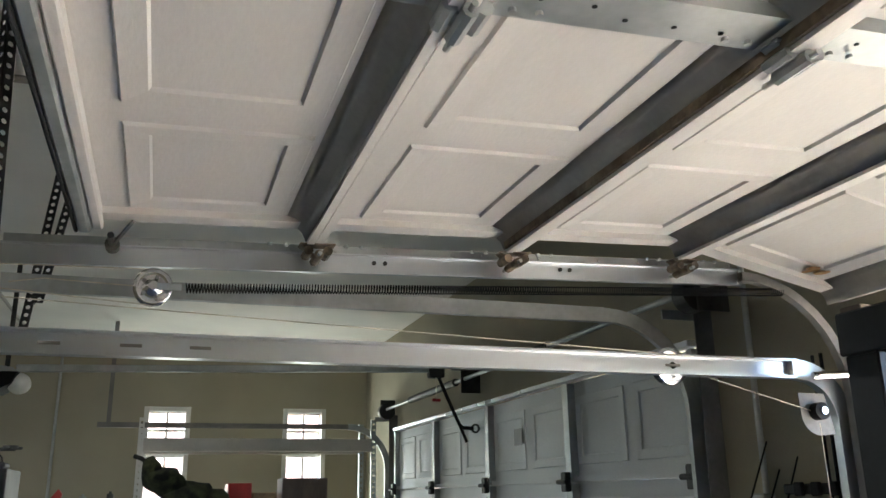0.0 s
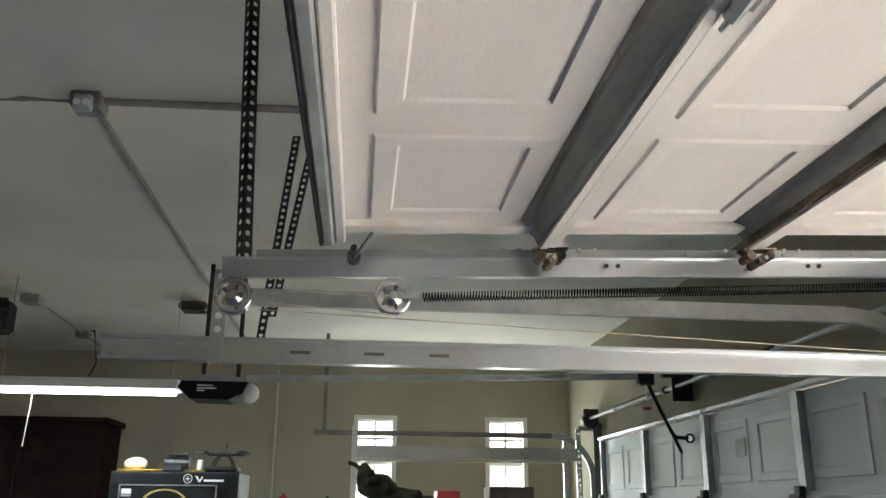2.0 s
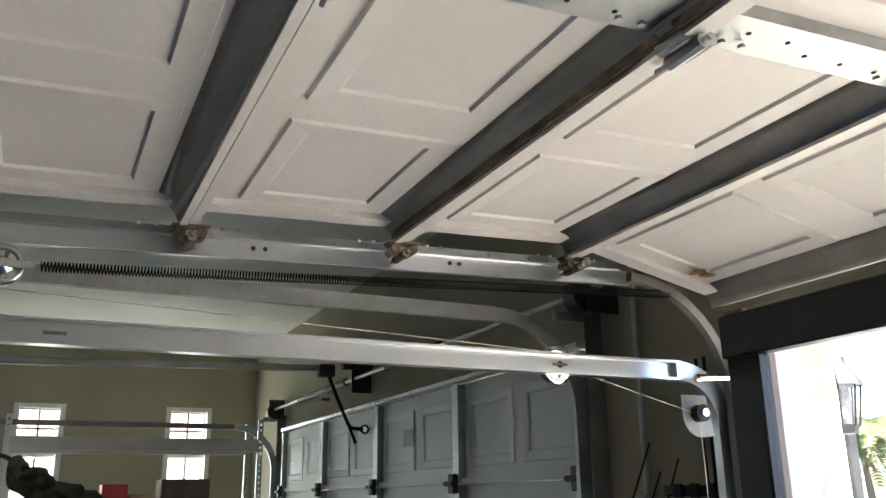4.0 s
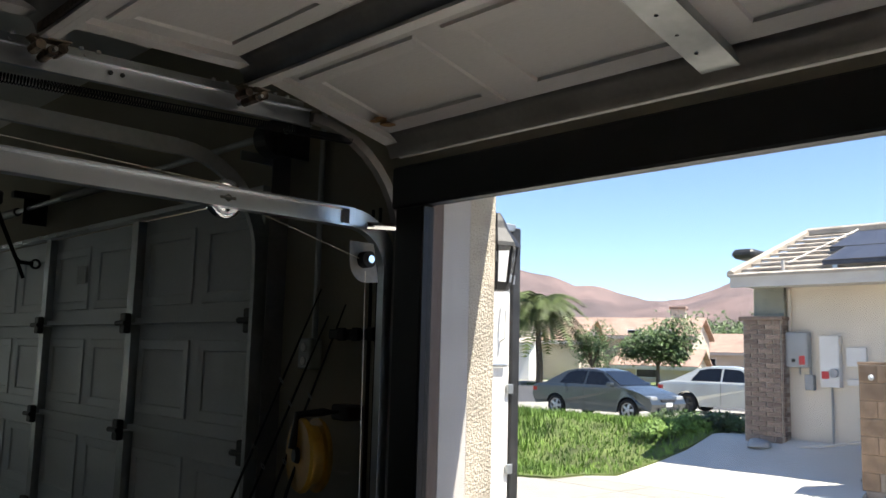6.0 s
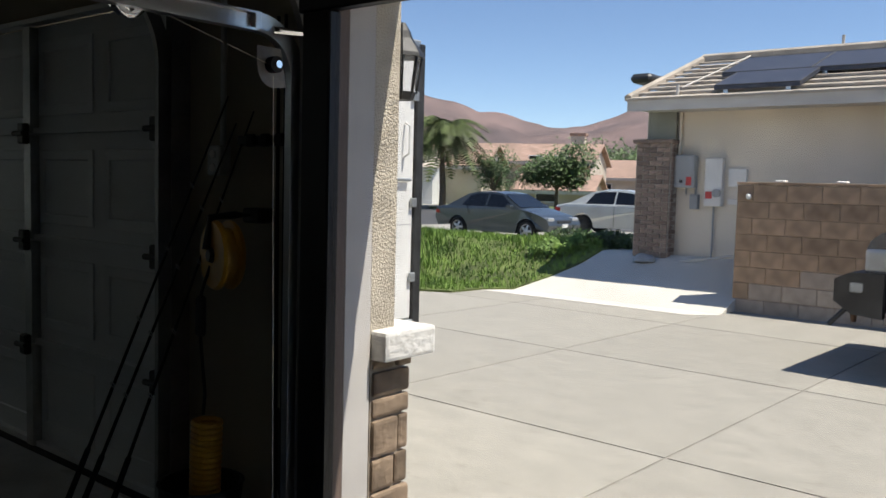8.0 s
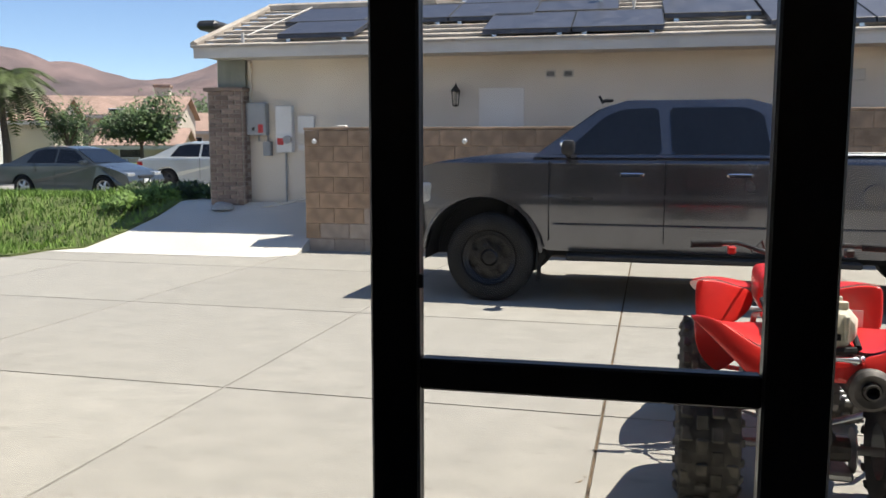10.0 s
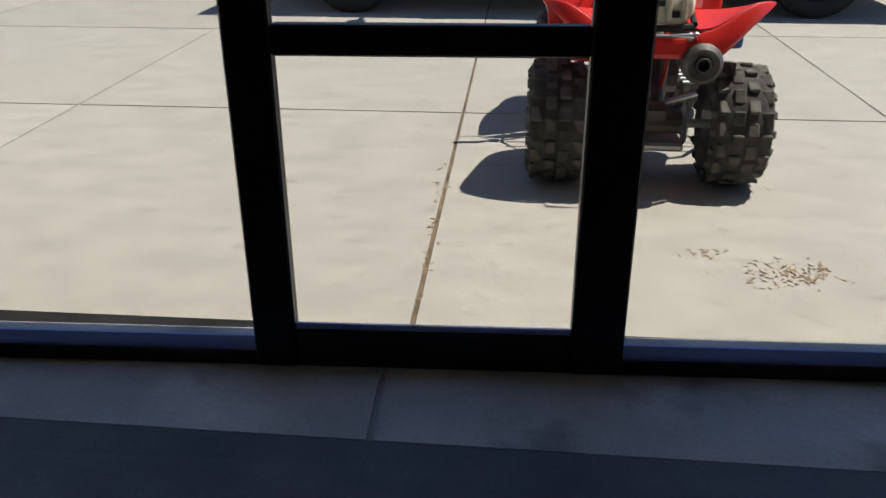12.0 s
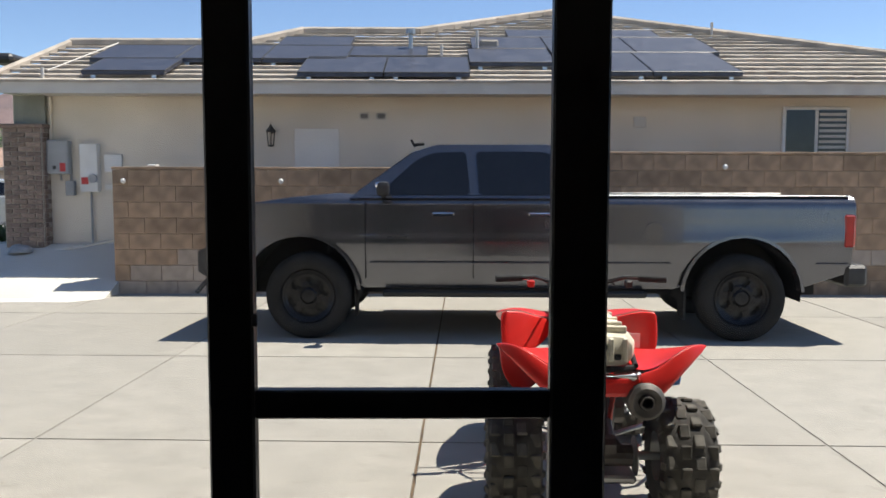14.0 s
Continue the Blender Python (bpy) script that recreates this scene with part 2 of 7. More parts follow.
def part(name, bm, material, parent, label="", world=False, smooth=False):
    if world:
        bm.transform(top_of(parent).matrix_basis.inverted())
    ob = new(name, mesh_of(bm, material, name, smooth))
    ob.parent = parent
    if label:
        tagged(ob, label)
    return ob


def solid(name, bm, material, label, category, group="", kind="", smooth=False):
    """A thing of one mesh, its origin at the middle of its base."""
    lo = [min(v.co[i] for v in bm.verts) for i in range(3)]
    hi = [max(v.co[i] for v in bm.verts) for i in range(3)]
    base = Vector(((lo[0] + hi[0]) / 2, (lo[1] + hi[1]) / 2, lo[2]))
    bm.transform(Matrix.Translation(-base))
    ob = new(name, mesh_of(bm, material, name, smooth))
    ob.location = base
    return tagged(ob, label, category, group, kind)


def B():
    return bmesh.new()


def box(bm, x0, x1, y0, y1, z0, z1, bev=0.0, seg=1):
    m = Matrix.Translation(((x0 + x1) / 2, (y0 + y1) / 2, (z0 + z1) / 2)) @ Matrix.Diagonal((abs(x1 - x0), abs(y1 - y0), abs(z1 - z0), 1))
    vs = bmesh.ops.create_cube(bm, size=1.0, matrix=m)["verts"]
    if bev:
        es = list({e for v in vs for e in v.link_edges})
        bmesh.ops.bevel(bm, geom=es, offset=bev, segments=seg, affect='EDGES', profile=0.6)
    return bm


def obox(bm, m, sx, sy, sz, bev=0.0):
    """A box of that size about the pose m."""
    vs = bmesh.ops.create_cube(bm, size=1.0, matrix=m @ Matrix.Diagonal((sx, sy, sz, 1)))["verts"]
    if bev:
        es = list({e for v in vs for e in v.link_edges})
        bmesh.ops.bevel(bm, geom=es, offset=bev, segments=1, affect='EDGES')
    return bm


def rod(bm, p0, p1, r, r2=None, seg=12):
    p0, p1 = Vector(p0), Vector(p1)
    d = p1 - p0
    m = Matrix.Translation((p0 + p1) / 2) @ d.to_track_quat("Z", "Y").to_matrix().to_4x4()
    bmesh.ops.create_cone(bm, cap_ends=True, segments=seg, radius1=r, radius2=r if r2 is None else r2, depth=d.length, matrix=m)
    return bm


def pipe(bm, pts, r, seg=8):
    """A round bar along a line of points."""
    pts = [Vector(p) for p in pts]
    rings = []
    for i, p in enumerate(pts):
        d = (pts[min(i + 1, len(pts) - 1)] - pts[max(i - 1, 0)]).normalized()
        q = d.to_track_quat("Z", "Y").to_matrix()
        rings.append([bm.verts.new(p + q @ Vector((r * math.cos(a), r * math.sin(a), 0))) for a in [2 * math.pi * k / seg for k in range(seg)]])
    for a, b in zip(rings, rings[1:]):
        for k in range(seg):
            j = min(range(seg), key=lambda s: (b[s].co - a[k].co).length) if k == 0 else None
            off = j if k == 0 else off
            bm.faces.new((a[k], a[(k + 1) % seg], b[(k + 1 + off) % seg], b[(k + off) % seg]))
    bm.faces.new(rings[0][::-1])
    bm.faces.new(rings[-1])
    return bm


def prism(bm, prof, a0, a1, axis="y", shrink=None):
    """A flat outline, drawn in the two other axes, carried from a0 to a1. shrink: moves the points of the far side."""
    def put(p, a):
        return {"x": (a, p[0], p[1]), "y": (p[0], a, p[1]), "z": (p[0], p[1], a)}[axis]
    v0 = [bm.verts.new(put(p, a0)) for p in prof]
    v1 = [bm.verts.new(put(p if shrink is None else shrink(p), a1)) for p in prof]
    bm.faces.new(v0)
    bm.faces.new(v1[::-1])
    k = len(prof)
    for i in range(k):
        bm.faces.new((v0[i], v1[i], v1[(i + 1) % k], v0[(i + 1) % k]))
    return bm


def lathe(bm, prof, m, seg=28):
    """Turns (radius, height) points round the z axis of m."""
    rings = []
    for r, h in prof:
        rings.append([bm.verts.new(m @ Vector((r * math.cos(2 * math.pi * k / seg), r * math.sin(2 * math.pi * k / seg), h))) for k in range(seg)])
    for a, b in zip(rings, rings[1:]):
        for k in range(seg):
            bm.faces.new((a[k], a[(k + 1) % seg], b[(k + 1) % seg], b[k]))
    return bm


def arc(cx, cz, r, a0, a1, n):
    return [(cx + r * math.cos(radians(a0 + (a1 - a0) * i / n)), cz + r * math.sin(radians(a0 + (a1 - a0) * i / n))) for i in range(n + 1)]


SIDE = pose(0, 0, 0, -90, 0, 0)


def ground_z(x):
    """The drive falls gently from the garage; a bank then rises to the neighbour's lot and falls to the street."""
    if x < 9.75:
        return -0.058 - 0.0068 * (x - 1.72)
    s = min(1.0, (x - 9.75) / 1.6)
    z = -0.113 + 0.54 * s
    return z if x < 12.5 else max(0.0, 0.427 - 0.427 * (x - 12.5) / 3.5)


# ---- garage shell ----
XF, XI, XO = 1.72, 1.72, 2.0      # front wall: inner and outer face
YL, YR, XB, ZC = 9.6, -3.0, -4.6, 3.05
D1 = (-2.10, 2.405)               # open doorway
D2 = (3.35, 8.15)                # closed doorway
HEAD = 2.06

bm = B()
def edge_x(y):
    return 1.121 + 0.0455 * max(-2.4, min(2.6, y))


def floor_fall(bm):
    """The floor falls a little towards the open doorway."""
    for c, axis in ((0.3, (1, 0, 0)), (1.05, (1, 0, 0)), (3.0, (0, 1, 0)), (3.9, (0, 1, 0))):
        bmesh.ops.bisect_plane(bm, geom=list(bm.verts) + list(bm.edges) + list(bm.faces), plane_co=Vector(axis) * c, plane_no=axis)
    for v in bm.verts:
        if v.co.z > -0.1:
            v.co.z -= 0.057 * max(0.0, min(1.0, (v.co.x - 0.3) / 0.75)) * max(0.0, min(1.0, (3.9 - v.co.y) / 0.9))
    return bm


prism(bm, [(XB - 0.2, YR - 0.2), (edge_x(YR), YR - 0.2), (edge_x(-2.4), -2.4), (edge_x(2.6), 2.6), (edge_x(YL), YL + 0.2), (XB - 0.2, YL + 0.2)], -0.2, 0.0, "z")
solid("floor", floor_fall(bm), "epoxy", "dark coated garage floor, dull and dusty", "floor", kind="structure")
bm = B()
prism(bm, [(edge_x(YR) + 0.002, YR - 0.2), (1.62, YR - 0.2), (1.62, 0.172), (edge_x(0.17) + 0.002, 0.172), (edge_x(-2.4) + 0.002, -2.4)], -0.2, 0.001, "z")
prism(bm, [(edge_x(0.19) + 0.002, 0.190), (1.62, 0.190), (1.62, YL + 0.2), (edge_x(YL) + 0.002, YL + 0.2), (edge_x(2.6) + 0.002, 2.6)], -0.2, 0.001, "z")
prism(bm, [(edge_x(0.17) + 0.002, 0.172), (1.62, 0.172), (1.62, 0.190), (edge_x(0.19) + 0.002, 0.190)], -0.2, -0.014, "z")
solid("floor", floor_fall(bm), "slab", "bare grey concrete strip along the doorway, one saw joint", "floor", kind="structure")

bm = B()
for y0, y1, z0, z1 in ((YR - 0.2, D1[0], -0.1, ZC), (D1[1], D2[0], -0.1, ZC), (D2[1], YL + 0.2, -0.1, ZC), (D1[0], D1[1], HEAD, ZC), (D2[0], D2[1], HEAD + 0.06, ZC)):
    box(bm, XI, XO - 0.02, y0, y1, z0, z1)
solid("wall_front", bm, "plaster", "yellowish painted front wall between the two garage doors", "wall", kind="structure")
bm = B()
for y0, y1, z0, z1 in ((YR - 0.2, D1[0], -0.1, 3.4), (D1[1] - 0.012, D2[0], -0.1, 3.4), (D2[1], YL + 0.2, -0.1, 3.4), (D1[0], D1[1] - 0.012, HEAD, 3.4), (D2[0], D2[1], HEAD + 0.06, 3.4)):
    box(bm, XO - 0.02, XO - 0.008, y0, y1, z0, z1)
box(bm, 1.866, XO - 0.02, D1[1] - 0.012, D1[1] - 0.001, 0.735, HEAD)
solid("wall_front_outer", bm, "stucco", "rough tan stucco outside of the garage", "wall", kind="structure")
bm = box(B(), XB - 0.2, XB, YR - 0.2, YL + 0.2, 0, ZC)
solid("wall_back", bm, "plaster", "yellowish painted back wall", "wall", kind="structure")
bm = box(B(), XB, XI, YR - 0.2, YR, 0, ZC)
solid("wall_right", bm, "plaster", "yellowish painted side wall", "wall", kind="structure")
bm = B()
WIN = ((-0.55, -0.19), (0.86, 1.22))
WZ = (0.75, 2.38)
box(bm, XB, WIN[0][0], YL, YL + 0.2, 0, ZC)
box(bm, WIN[0][1], WIN[1][0], YL, YL + 0.2, 0, ZC)
box(bm, WIN[1][1], XI, YL, YL + 0.2, 0, ZC)
for a, b in WIN:
    box(bm, a, b, YL, YL + 0.2, 0, WZ[0])
    box(bm, a, b, YL, YL + 0.2, WZ[1], ZC)
solid("wall_left", bm, "plaster", "yellowish painted end wall with two narrow windows", "wall", kind="structure")
bm = box(B(), XB - 0.2, XI, YR - 0.2, YL + 0.2, ZC, ZC + 0.15)
solid("ceiling", bm, "ceiling", "flat beige painted garage ceiling", "ceiling", kind="structure")

for i, (a, b) in enumerate(WIN):
    w = thing(f"window_{i + 1}", "tall narrow white window with small panes, bright daylight behind", "window", ((a + b) / 2, YL, WZ[0]), kind="structure")
    bm = B()
    box(bm, a - 0.05, a, YL - 0.015, YL + 0.1, WZ[0] - 0.05, WZ[1] + 0.05, 0.004)
    box(bm, b, b + 0.05, YL - 0.015, YL + 0.1, WZ[0] - 0.05, WZ[1] + 0.05, 0.004)
    box(bm, a, b, YL - 0.015, YL + 0.1, WZ[1], WZ[1] + 0.05, 0.004)
    part("window_frame", bm, "white", w, world=True)
    part("window_sill", box(B(), a - 0.07, b + 0.07, YL - 0.05, YL + 0.1, WZ[0] - 0.05, WZ[0], 0.006), "white", w, world=True)
    part("meeting_rail", box(B(), a, b, YL + 0.04, YL + 0.09, 1.92, 2.0, 0.004), "white", w, world=True)
    for z in (2.19, 1.40, 1.10):
        part("muntin", box(B(), a, b, YL + 0.05, YL + 0.075, z - 0.012, z + 0.012), "white", w, world=True)
    part("muntin", box(B(), (a + b) / 2 - 0.01, (a + b) / 2 + 0.01, YL + 0.05, YL + 0.075, WZ[0], WZ[1]), "white", w, world=True)
    p = part("pane", box(B(), a, b, YL + 0.078, YL + 0.082, WZ[0], WZ[1]), "pane", w, world=True)
    p.visible_shadow = False


# ---- sectional doors ----
def raised_panel(bm, u0, u1, v0, v1, put):
    """A stamped panel seen from behind: a sloped ridge round a field that lies a little deeper."""
    def ring(d, h):
        return [bm.verts.new(put(u, v, h)) for u, v in ((u0 + d, v0 + d), (u1 - d, v0 + d), (u1 - d, v1 - d), (u0 + d, v1 - d))]
    rs = [ring(0, 0.0), ring(0.004, 0.0065), ring(0.046, 0.0035), ring(0.051, -0.003)]
    for a, b in zip(rs, rs[1:]):
        for k in range(4):
            bm.faces.new((a[k], a[(k + 1) % 4], b[(k + 1) % 4], b[k]))
    bm.faces.new(rs[-1])


def door_section(name, thingob, put, width, high, cols, mod, first, label="", low=0.102, paint="doorpaint"):
    """One section seen from inside. put(u, v, h): u along the door, v across the section, h towards the room."""
    bm = B()
    us = [0.0]
    for c in range(cols):
        us += [first + c * mod + 0.044, first + (c + 1) * mod - 0.044]
    us.append(width)
    vs = (0.0, low, high - 0.075, high)
    grid = [[bm.verts.new(put(u, v, 0)) for v in vs] for u in us]
    for i in range(len(us) - 1):
        for j in range(3):
            if j == 1 and i % 2 == 1:
                raised_panel(bm, us[i], us[i + 1], vs[1], vs[2], put)
            else:
                bm.faces.new((grid[i][j], grid[i + 1][j], grid[i + 1][j + 1], grid[i][j + 1]))
    bmesh.ops.remove_doubles(bm, verts=bm.verts, dist=0.0005)
    k = [bm.verts.new(put(u, v, -0.05)) for u, v in ((0, 0), (width, 0), (width, high), (0, high))]
    bm.faces.new(k)
    return part(name, bm, paint, thingob, label)


# the open door: sections along the ceiling, the last one tipping into the curve
DOOR_Y1, MOD, COLS = 2.36, 0.546, 8
DOOR_W = 2 * 0.06 + COLS * MOD
ZP = 2.165
SEAM = [-0.625, -0.095, 0.435, 0.965]
od = thing("garage_door", "open beige sectional garage door hanging overhead on tracks, raised panels", "garage door", (0.4, DOOR_Y1 - DOOR_W / 2, ZP - 0.05))
base = od.matrix_basis.translation


def over(i):
    x0 = SEAM[i]
    tip = radians(14.5) if i == 3 else 0.0
    def put(u, v, h):
        x, z = x0 + v * math.cos(tip), ZP - v * math.sin(tip) - h
        return Vector((x, DOOR_Y1 - u, z)) - base
    return put


def frame_bar(bm, put, u0, u1, v0, v1, h0, h1):
    q = [bm.verts.new(put(u, v, h)) for h in (h0, h1) for u, v in ((u0, v0), (u1, v0), (u1, v1), (u0, v1))]
    for f in ((0, 1, 2, 3), (4, 5, 6, 7), (0, 1, 5, 4), (1, 2, 6, 5), (2, 3, 7, 6), (3, 0, 4, 7)):
        bm.faces.new([q[k] for k in f])


for i in range(4):
    put = over(i)
    sec = door_section("section", od, put, DOOR_W, 0.522, COLS, MOD, 0.034)
    # return flange at the section's far edge: a deep channel, shade painted in dull grey, with a pale lip
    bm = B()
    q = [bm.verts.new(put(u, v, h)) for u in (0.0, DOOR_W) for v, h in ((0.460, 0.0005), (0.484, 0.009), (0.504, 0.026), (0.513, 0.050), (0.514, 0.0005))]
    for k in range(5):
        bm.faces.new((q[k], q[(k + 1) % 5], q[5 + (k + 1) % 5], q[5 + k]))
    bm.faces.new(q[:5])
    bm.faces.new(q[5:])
    part("channel", bm, "conduit_returnshade", sec, "steel return along the section joint, its shade painted in dull grey", smooth=True)
    if i == 1:
        bm = B()
        frame_bar(bm, put, 0.02, DOOR_W - 0.02, 0.506, 0.5138, 0.030, 0.0502)
        part("rust_edge", bm, "rustband", sec, "brown rust along the joint")
    bm = B()
    if i < 3:
        frame_bar(bm, put, 0.0, DOOR_W, 0.5225, 0.548, 0.0, 0.05)
        part("strut", bm, "doorpaint", sec)
        bm = B()
        frame_bar(bm, put, 0.0, DOOR_W, 0.5145, 0.532, 0.0505, 0.058)
        part("lip", bm, "doorpaint", sec)
        bm = B()
        frame_bar(bm, put, 0.0, DOOR_W, 0.5355, 0.556, 0.0505, 0.055)
        part("lip", bm, "doorpaint", sec)
    # end stile and intermediate stiles
    for u, w in ((0.0, 0.055), (DOOR_W - 0.055, 0.055), (2 * MOD - 0.04, 0.09), (0.06 + 4 * MOD - 0.045, 0.09), (0.06 + 6 * MOD - 0.045, 0.09)):
        bm = B()
        frame_bar(bm, put, u, u + w, 0.005, 0.517, 0.0, 0.016 if w < 0.06 else 0.024)
        st = part("stile", bm, "doorpaint" if w < 0.06 else "zincdull", sec, "" if w < 0.06 else "galvanised steel stile with punched holes")
        if w > 0.06:
            bm = B()
            for v in (0.12, 0.2, 0.26, 0.34, 0.42):
                p = put(u + w * (0.35 if v > 0.2 else 0.6), v, 0.0245)
                rod(bm, p, p + Vector((0, 0, -0.001)), 0.0042, seg=10)
            part("hole", bm, "rubber", st)
part("end_channel", box(B(), -0.604, -0.580, DOOR_Y1 - DOOR_W, DOOR_Y1 + 0.01, 2.128, 2.164, 0.004), "doorpaint", od, "pale end channel", world=True)
part("end_seal", box(B(), -0.642, -0.6335, DOOR_Y1 - DOOR_W, DOOR_Y1 + 0.01, 2.118, 2.175, 0.003), "rubber", od, "black rubber seal", world=True)
part("end_strut", box(B(), -0.633, -0.606, DOOR_Y1 - DOOR_W, DOOR_Y1 + 0.01, 2.118, 2.164, 0.005), "zincdull", od, "grey steel end strut", world=True)
put = over(3)
bm = B()
frame_bar(bm, put, 0, DOOR_W, 0.5225, 0.56, -0.02, 0.03)
part("bottom_seal", bm, "rail", od, "grey steel bottom rail with seal")


def hinge(bmr, bmz, x, y, z):
    """A roller hinge: two leaves, a barrel and bolt heads."""
    pipe(bmr, [(x - 0.024, y - 0.02, z - 0.024), (x - 0.024, y + 0.035, z - 0.024)], 0.012)
    pipe(bmr, [(x + 0.024, y - 0.02, z - 0.024), (x + 0.024, y + 0.035, z - 0.024)], 0.012)
    pipe(bmr, [(x, y - 0.03, z - 0.036), (x, y + 0.045, z - 0.036)], 0.012)
    box(bmr, x - 0.045, x + 0.045, y - 0.018, y + 0.022, z - 0.008, z - 0.003, 0.002)
    obox(bmr, pose(x - 0.024, y + 0.005, z - 0.020, 0, 40, 0), 0.045, 0.032, 0.004)
    obox(bmr, pose(x + 0.024, y + 0.005, z - 0.020, 0, -40, 0), 0.045, 0.032, 0.004)
    for dx in (-0.115, -0.075, 0.075, 0.115):
        rod(bmz, (x + dx, y + 0.01, z - 0.006), (x + dx, y + 0.01, z), 0.006, seg=8)
    rod(bmz, (x, y - 0.045, z - 0.036), (x, y + 0.075, z - 0.036), 0.005, seg=8)


for i in (1, 2, 3):
    for k, y in enumerate((DOOR_Y1 - 0.03, DOOR_Y1 - 2 * MOD, DOOR_Y1 - 0.06 - 4 * MOD, DOOR_Y1 - 0.06 - 6 * MOD)):
        r, z = B(), B()
        hinge(r, z, SEAM[i] + 0.012, y + (0.035 if k == 0 else 0.0), ZP - (0.05 if k == 0 else 0.03))
        hg = part("hinge", r, "hingebrown" if k == 0 else "zincdull", od, "worn roller hinge", world=True)
        part("bolt", z, "zincdull", hg, world=True)
rs = B()
for v in range(7):
    a = random.uniform(0, 6.28)
    d = random.uniform(0.0, 0.024)
    p = put(0.115 + d * math.cos(a), 0.38 + d * math.sin(a), 0.009)
    rod(rs, p, p - Vector((0, 0, 0.0006 + v * 0.0001)), random.uniform(0.013, 0.024), seg=9)
part("rust_patch", rs, "rustpatch", od, "brown rust patch")
bm = B()
for y in (DOOR_Y1 + 0.005,):
    rod(bm, (-0.56, y - 0.05, 2.10), (-0.56, y + 0.06, 2.10), 0.008, seg=8)
    obox(bm, pose(-0.53, y, 2.13, 0, -55, 0), 0.09, 0.03, 0.004)
    rod(bm, (-0.56, y + 0.02, 2.10), (-0.56, y + 0.05, 2.10), 0.017)
part("top_roller", bm, "darksteel", od, "top roller bracket", world=True)

# the door hangs on a slope, higher towards the doorway
SLOPE = Matrix.Translation((-0.17, 0, ZP)) @ Matrix.Rotation(-math.atan(0.035), 4, 'Y') @ Matrix.Translation((0.17, 0, -ZP))
od.matrix_basis = SLOPE @ od.matrix_basis

# the closed door
cd = thing("garage_door", "closed beige sectional garage door in shade, galvanised stiles", "garage door", (1.70, (D2[0] + D2[1]) / 2, 0.0))
cbase = cd.matrix_basis.translation
CW, CM = D2[1] - D2[0], 0.6
for i in range(4):
    z0 = 2.09 - 0.522 * (i + 1)
    def put(u, v, h, z0=z0):
        return Vector((1.70 - h, D2[0] + u, z0 + v)) - cbase
    sec = door_section("section", cd, put, CW, 0.519, 8, CM, 0.0, low=0.085, paint="doorcool")
    for k in range(5):
        u = k * 1.2 - 0.035
        bm = B()
        frame_bar(bm, put, max(0.0, u), min(CW, u + 0.07), 0.004, 0.515, 0.0, 0.045)
        part("stile", bm, "zincdull", sec, "galvanised steel stile")
        if i < 3:
            bm = B()
            y = max(D2[0] + 0.04, min(D2[1] - 0.04, D2[0] + k * 1.2))
            box(bm, 1.62, 1.655, y - 0.03, y + 0.03, z0 - 0.05, z0 + 0.05, 0.006)
            rod(bm, (1.615, y - 0.05, z0), (1.615, y + 0.05, z0), 0.013)
            part("hinge", bm, "darksteel", sec, world=True)
    bm = B()
    frame_bar(bm, put, 0.0, CW, 0.0, 0.028, 0.0, 0.03)
    part("rail", bm, "doorcool", sec)
part("bottom_seal", box(B(), 1.66, 1.70, D2[0], D2[1], -0.03, 0.002), "rubber", cd, "black rubber seal", world=True)
part("top_strut", box(B(), 1.64, 1.70, D2[0], D2[1], 2.092, 2.118, 0.003), "zinc", cd, "bright galvanised top strut", world=True)


# ---- tracks ----
def c_track(bm, x0, x1, y, z, h=0.052, d=0.025, t=0.003, side=1):
    k, s = h / 2, side
    prism(bm, [(y, z - k), (y + s * d, z - k), (y + s * d, z - k + t), (y + s * t, z - k + t), (y + s * t, z + k - t), (y + s * d, z + k - t), (y + s * d, z + k), (y, z + k)], x0, x1, "x")


def strip_along(bm, pts, half, y0, y1):
    """A bar of that half width along points in x and z, between two y."""
    P = [Vector((p[0], 0, p[1])) for p in pts]
    rows = []
    for i, p in enumerate(P):
        d = (P[min(i + 1, len(P) - 1)] - P[max(i - 1, 0)]).normalized()
        nrm = Vector((-d.z, 0, d.x))
        a, b = p + nrm * half, p - nrm * half
        rows.append([bm.verts.new((a.x, y0, a.z)), bm.verts.new((b.x, y0, b.z)), bm.verts.new((b.x, y1, b.z)), bm.verts.new((a.x, y1, a.z))])
    for a, b in zip(rows, rows[1:]):
        for k in range(4):
            bm.faces.new((a[k], a[(k + 1) % 4], b[(k + 1) % 4], b[k]))
    bm.faces.new(rows[0])
    bm.faces.new(rows[-1][::-1])
    return bm


def bend(x0, z1, r, zlow, n=10):
    return [(x0 + r * math.sin(radians(90 * k / n)), z1 - r + r * math.cos(radians(90 * k / n))) for k in range(n + 1)] + [(x0 + r, zlow)]


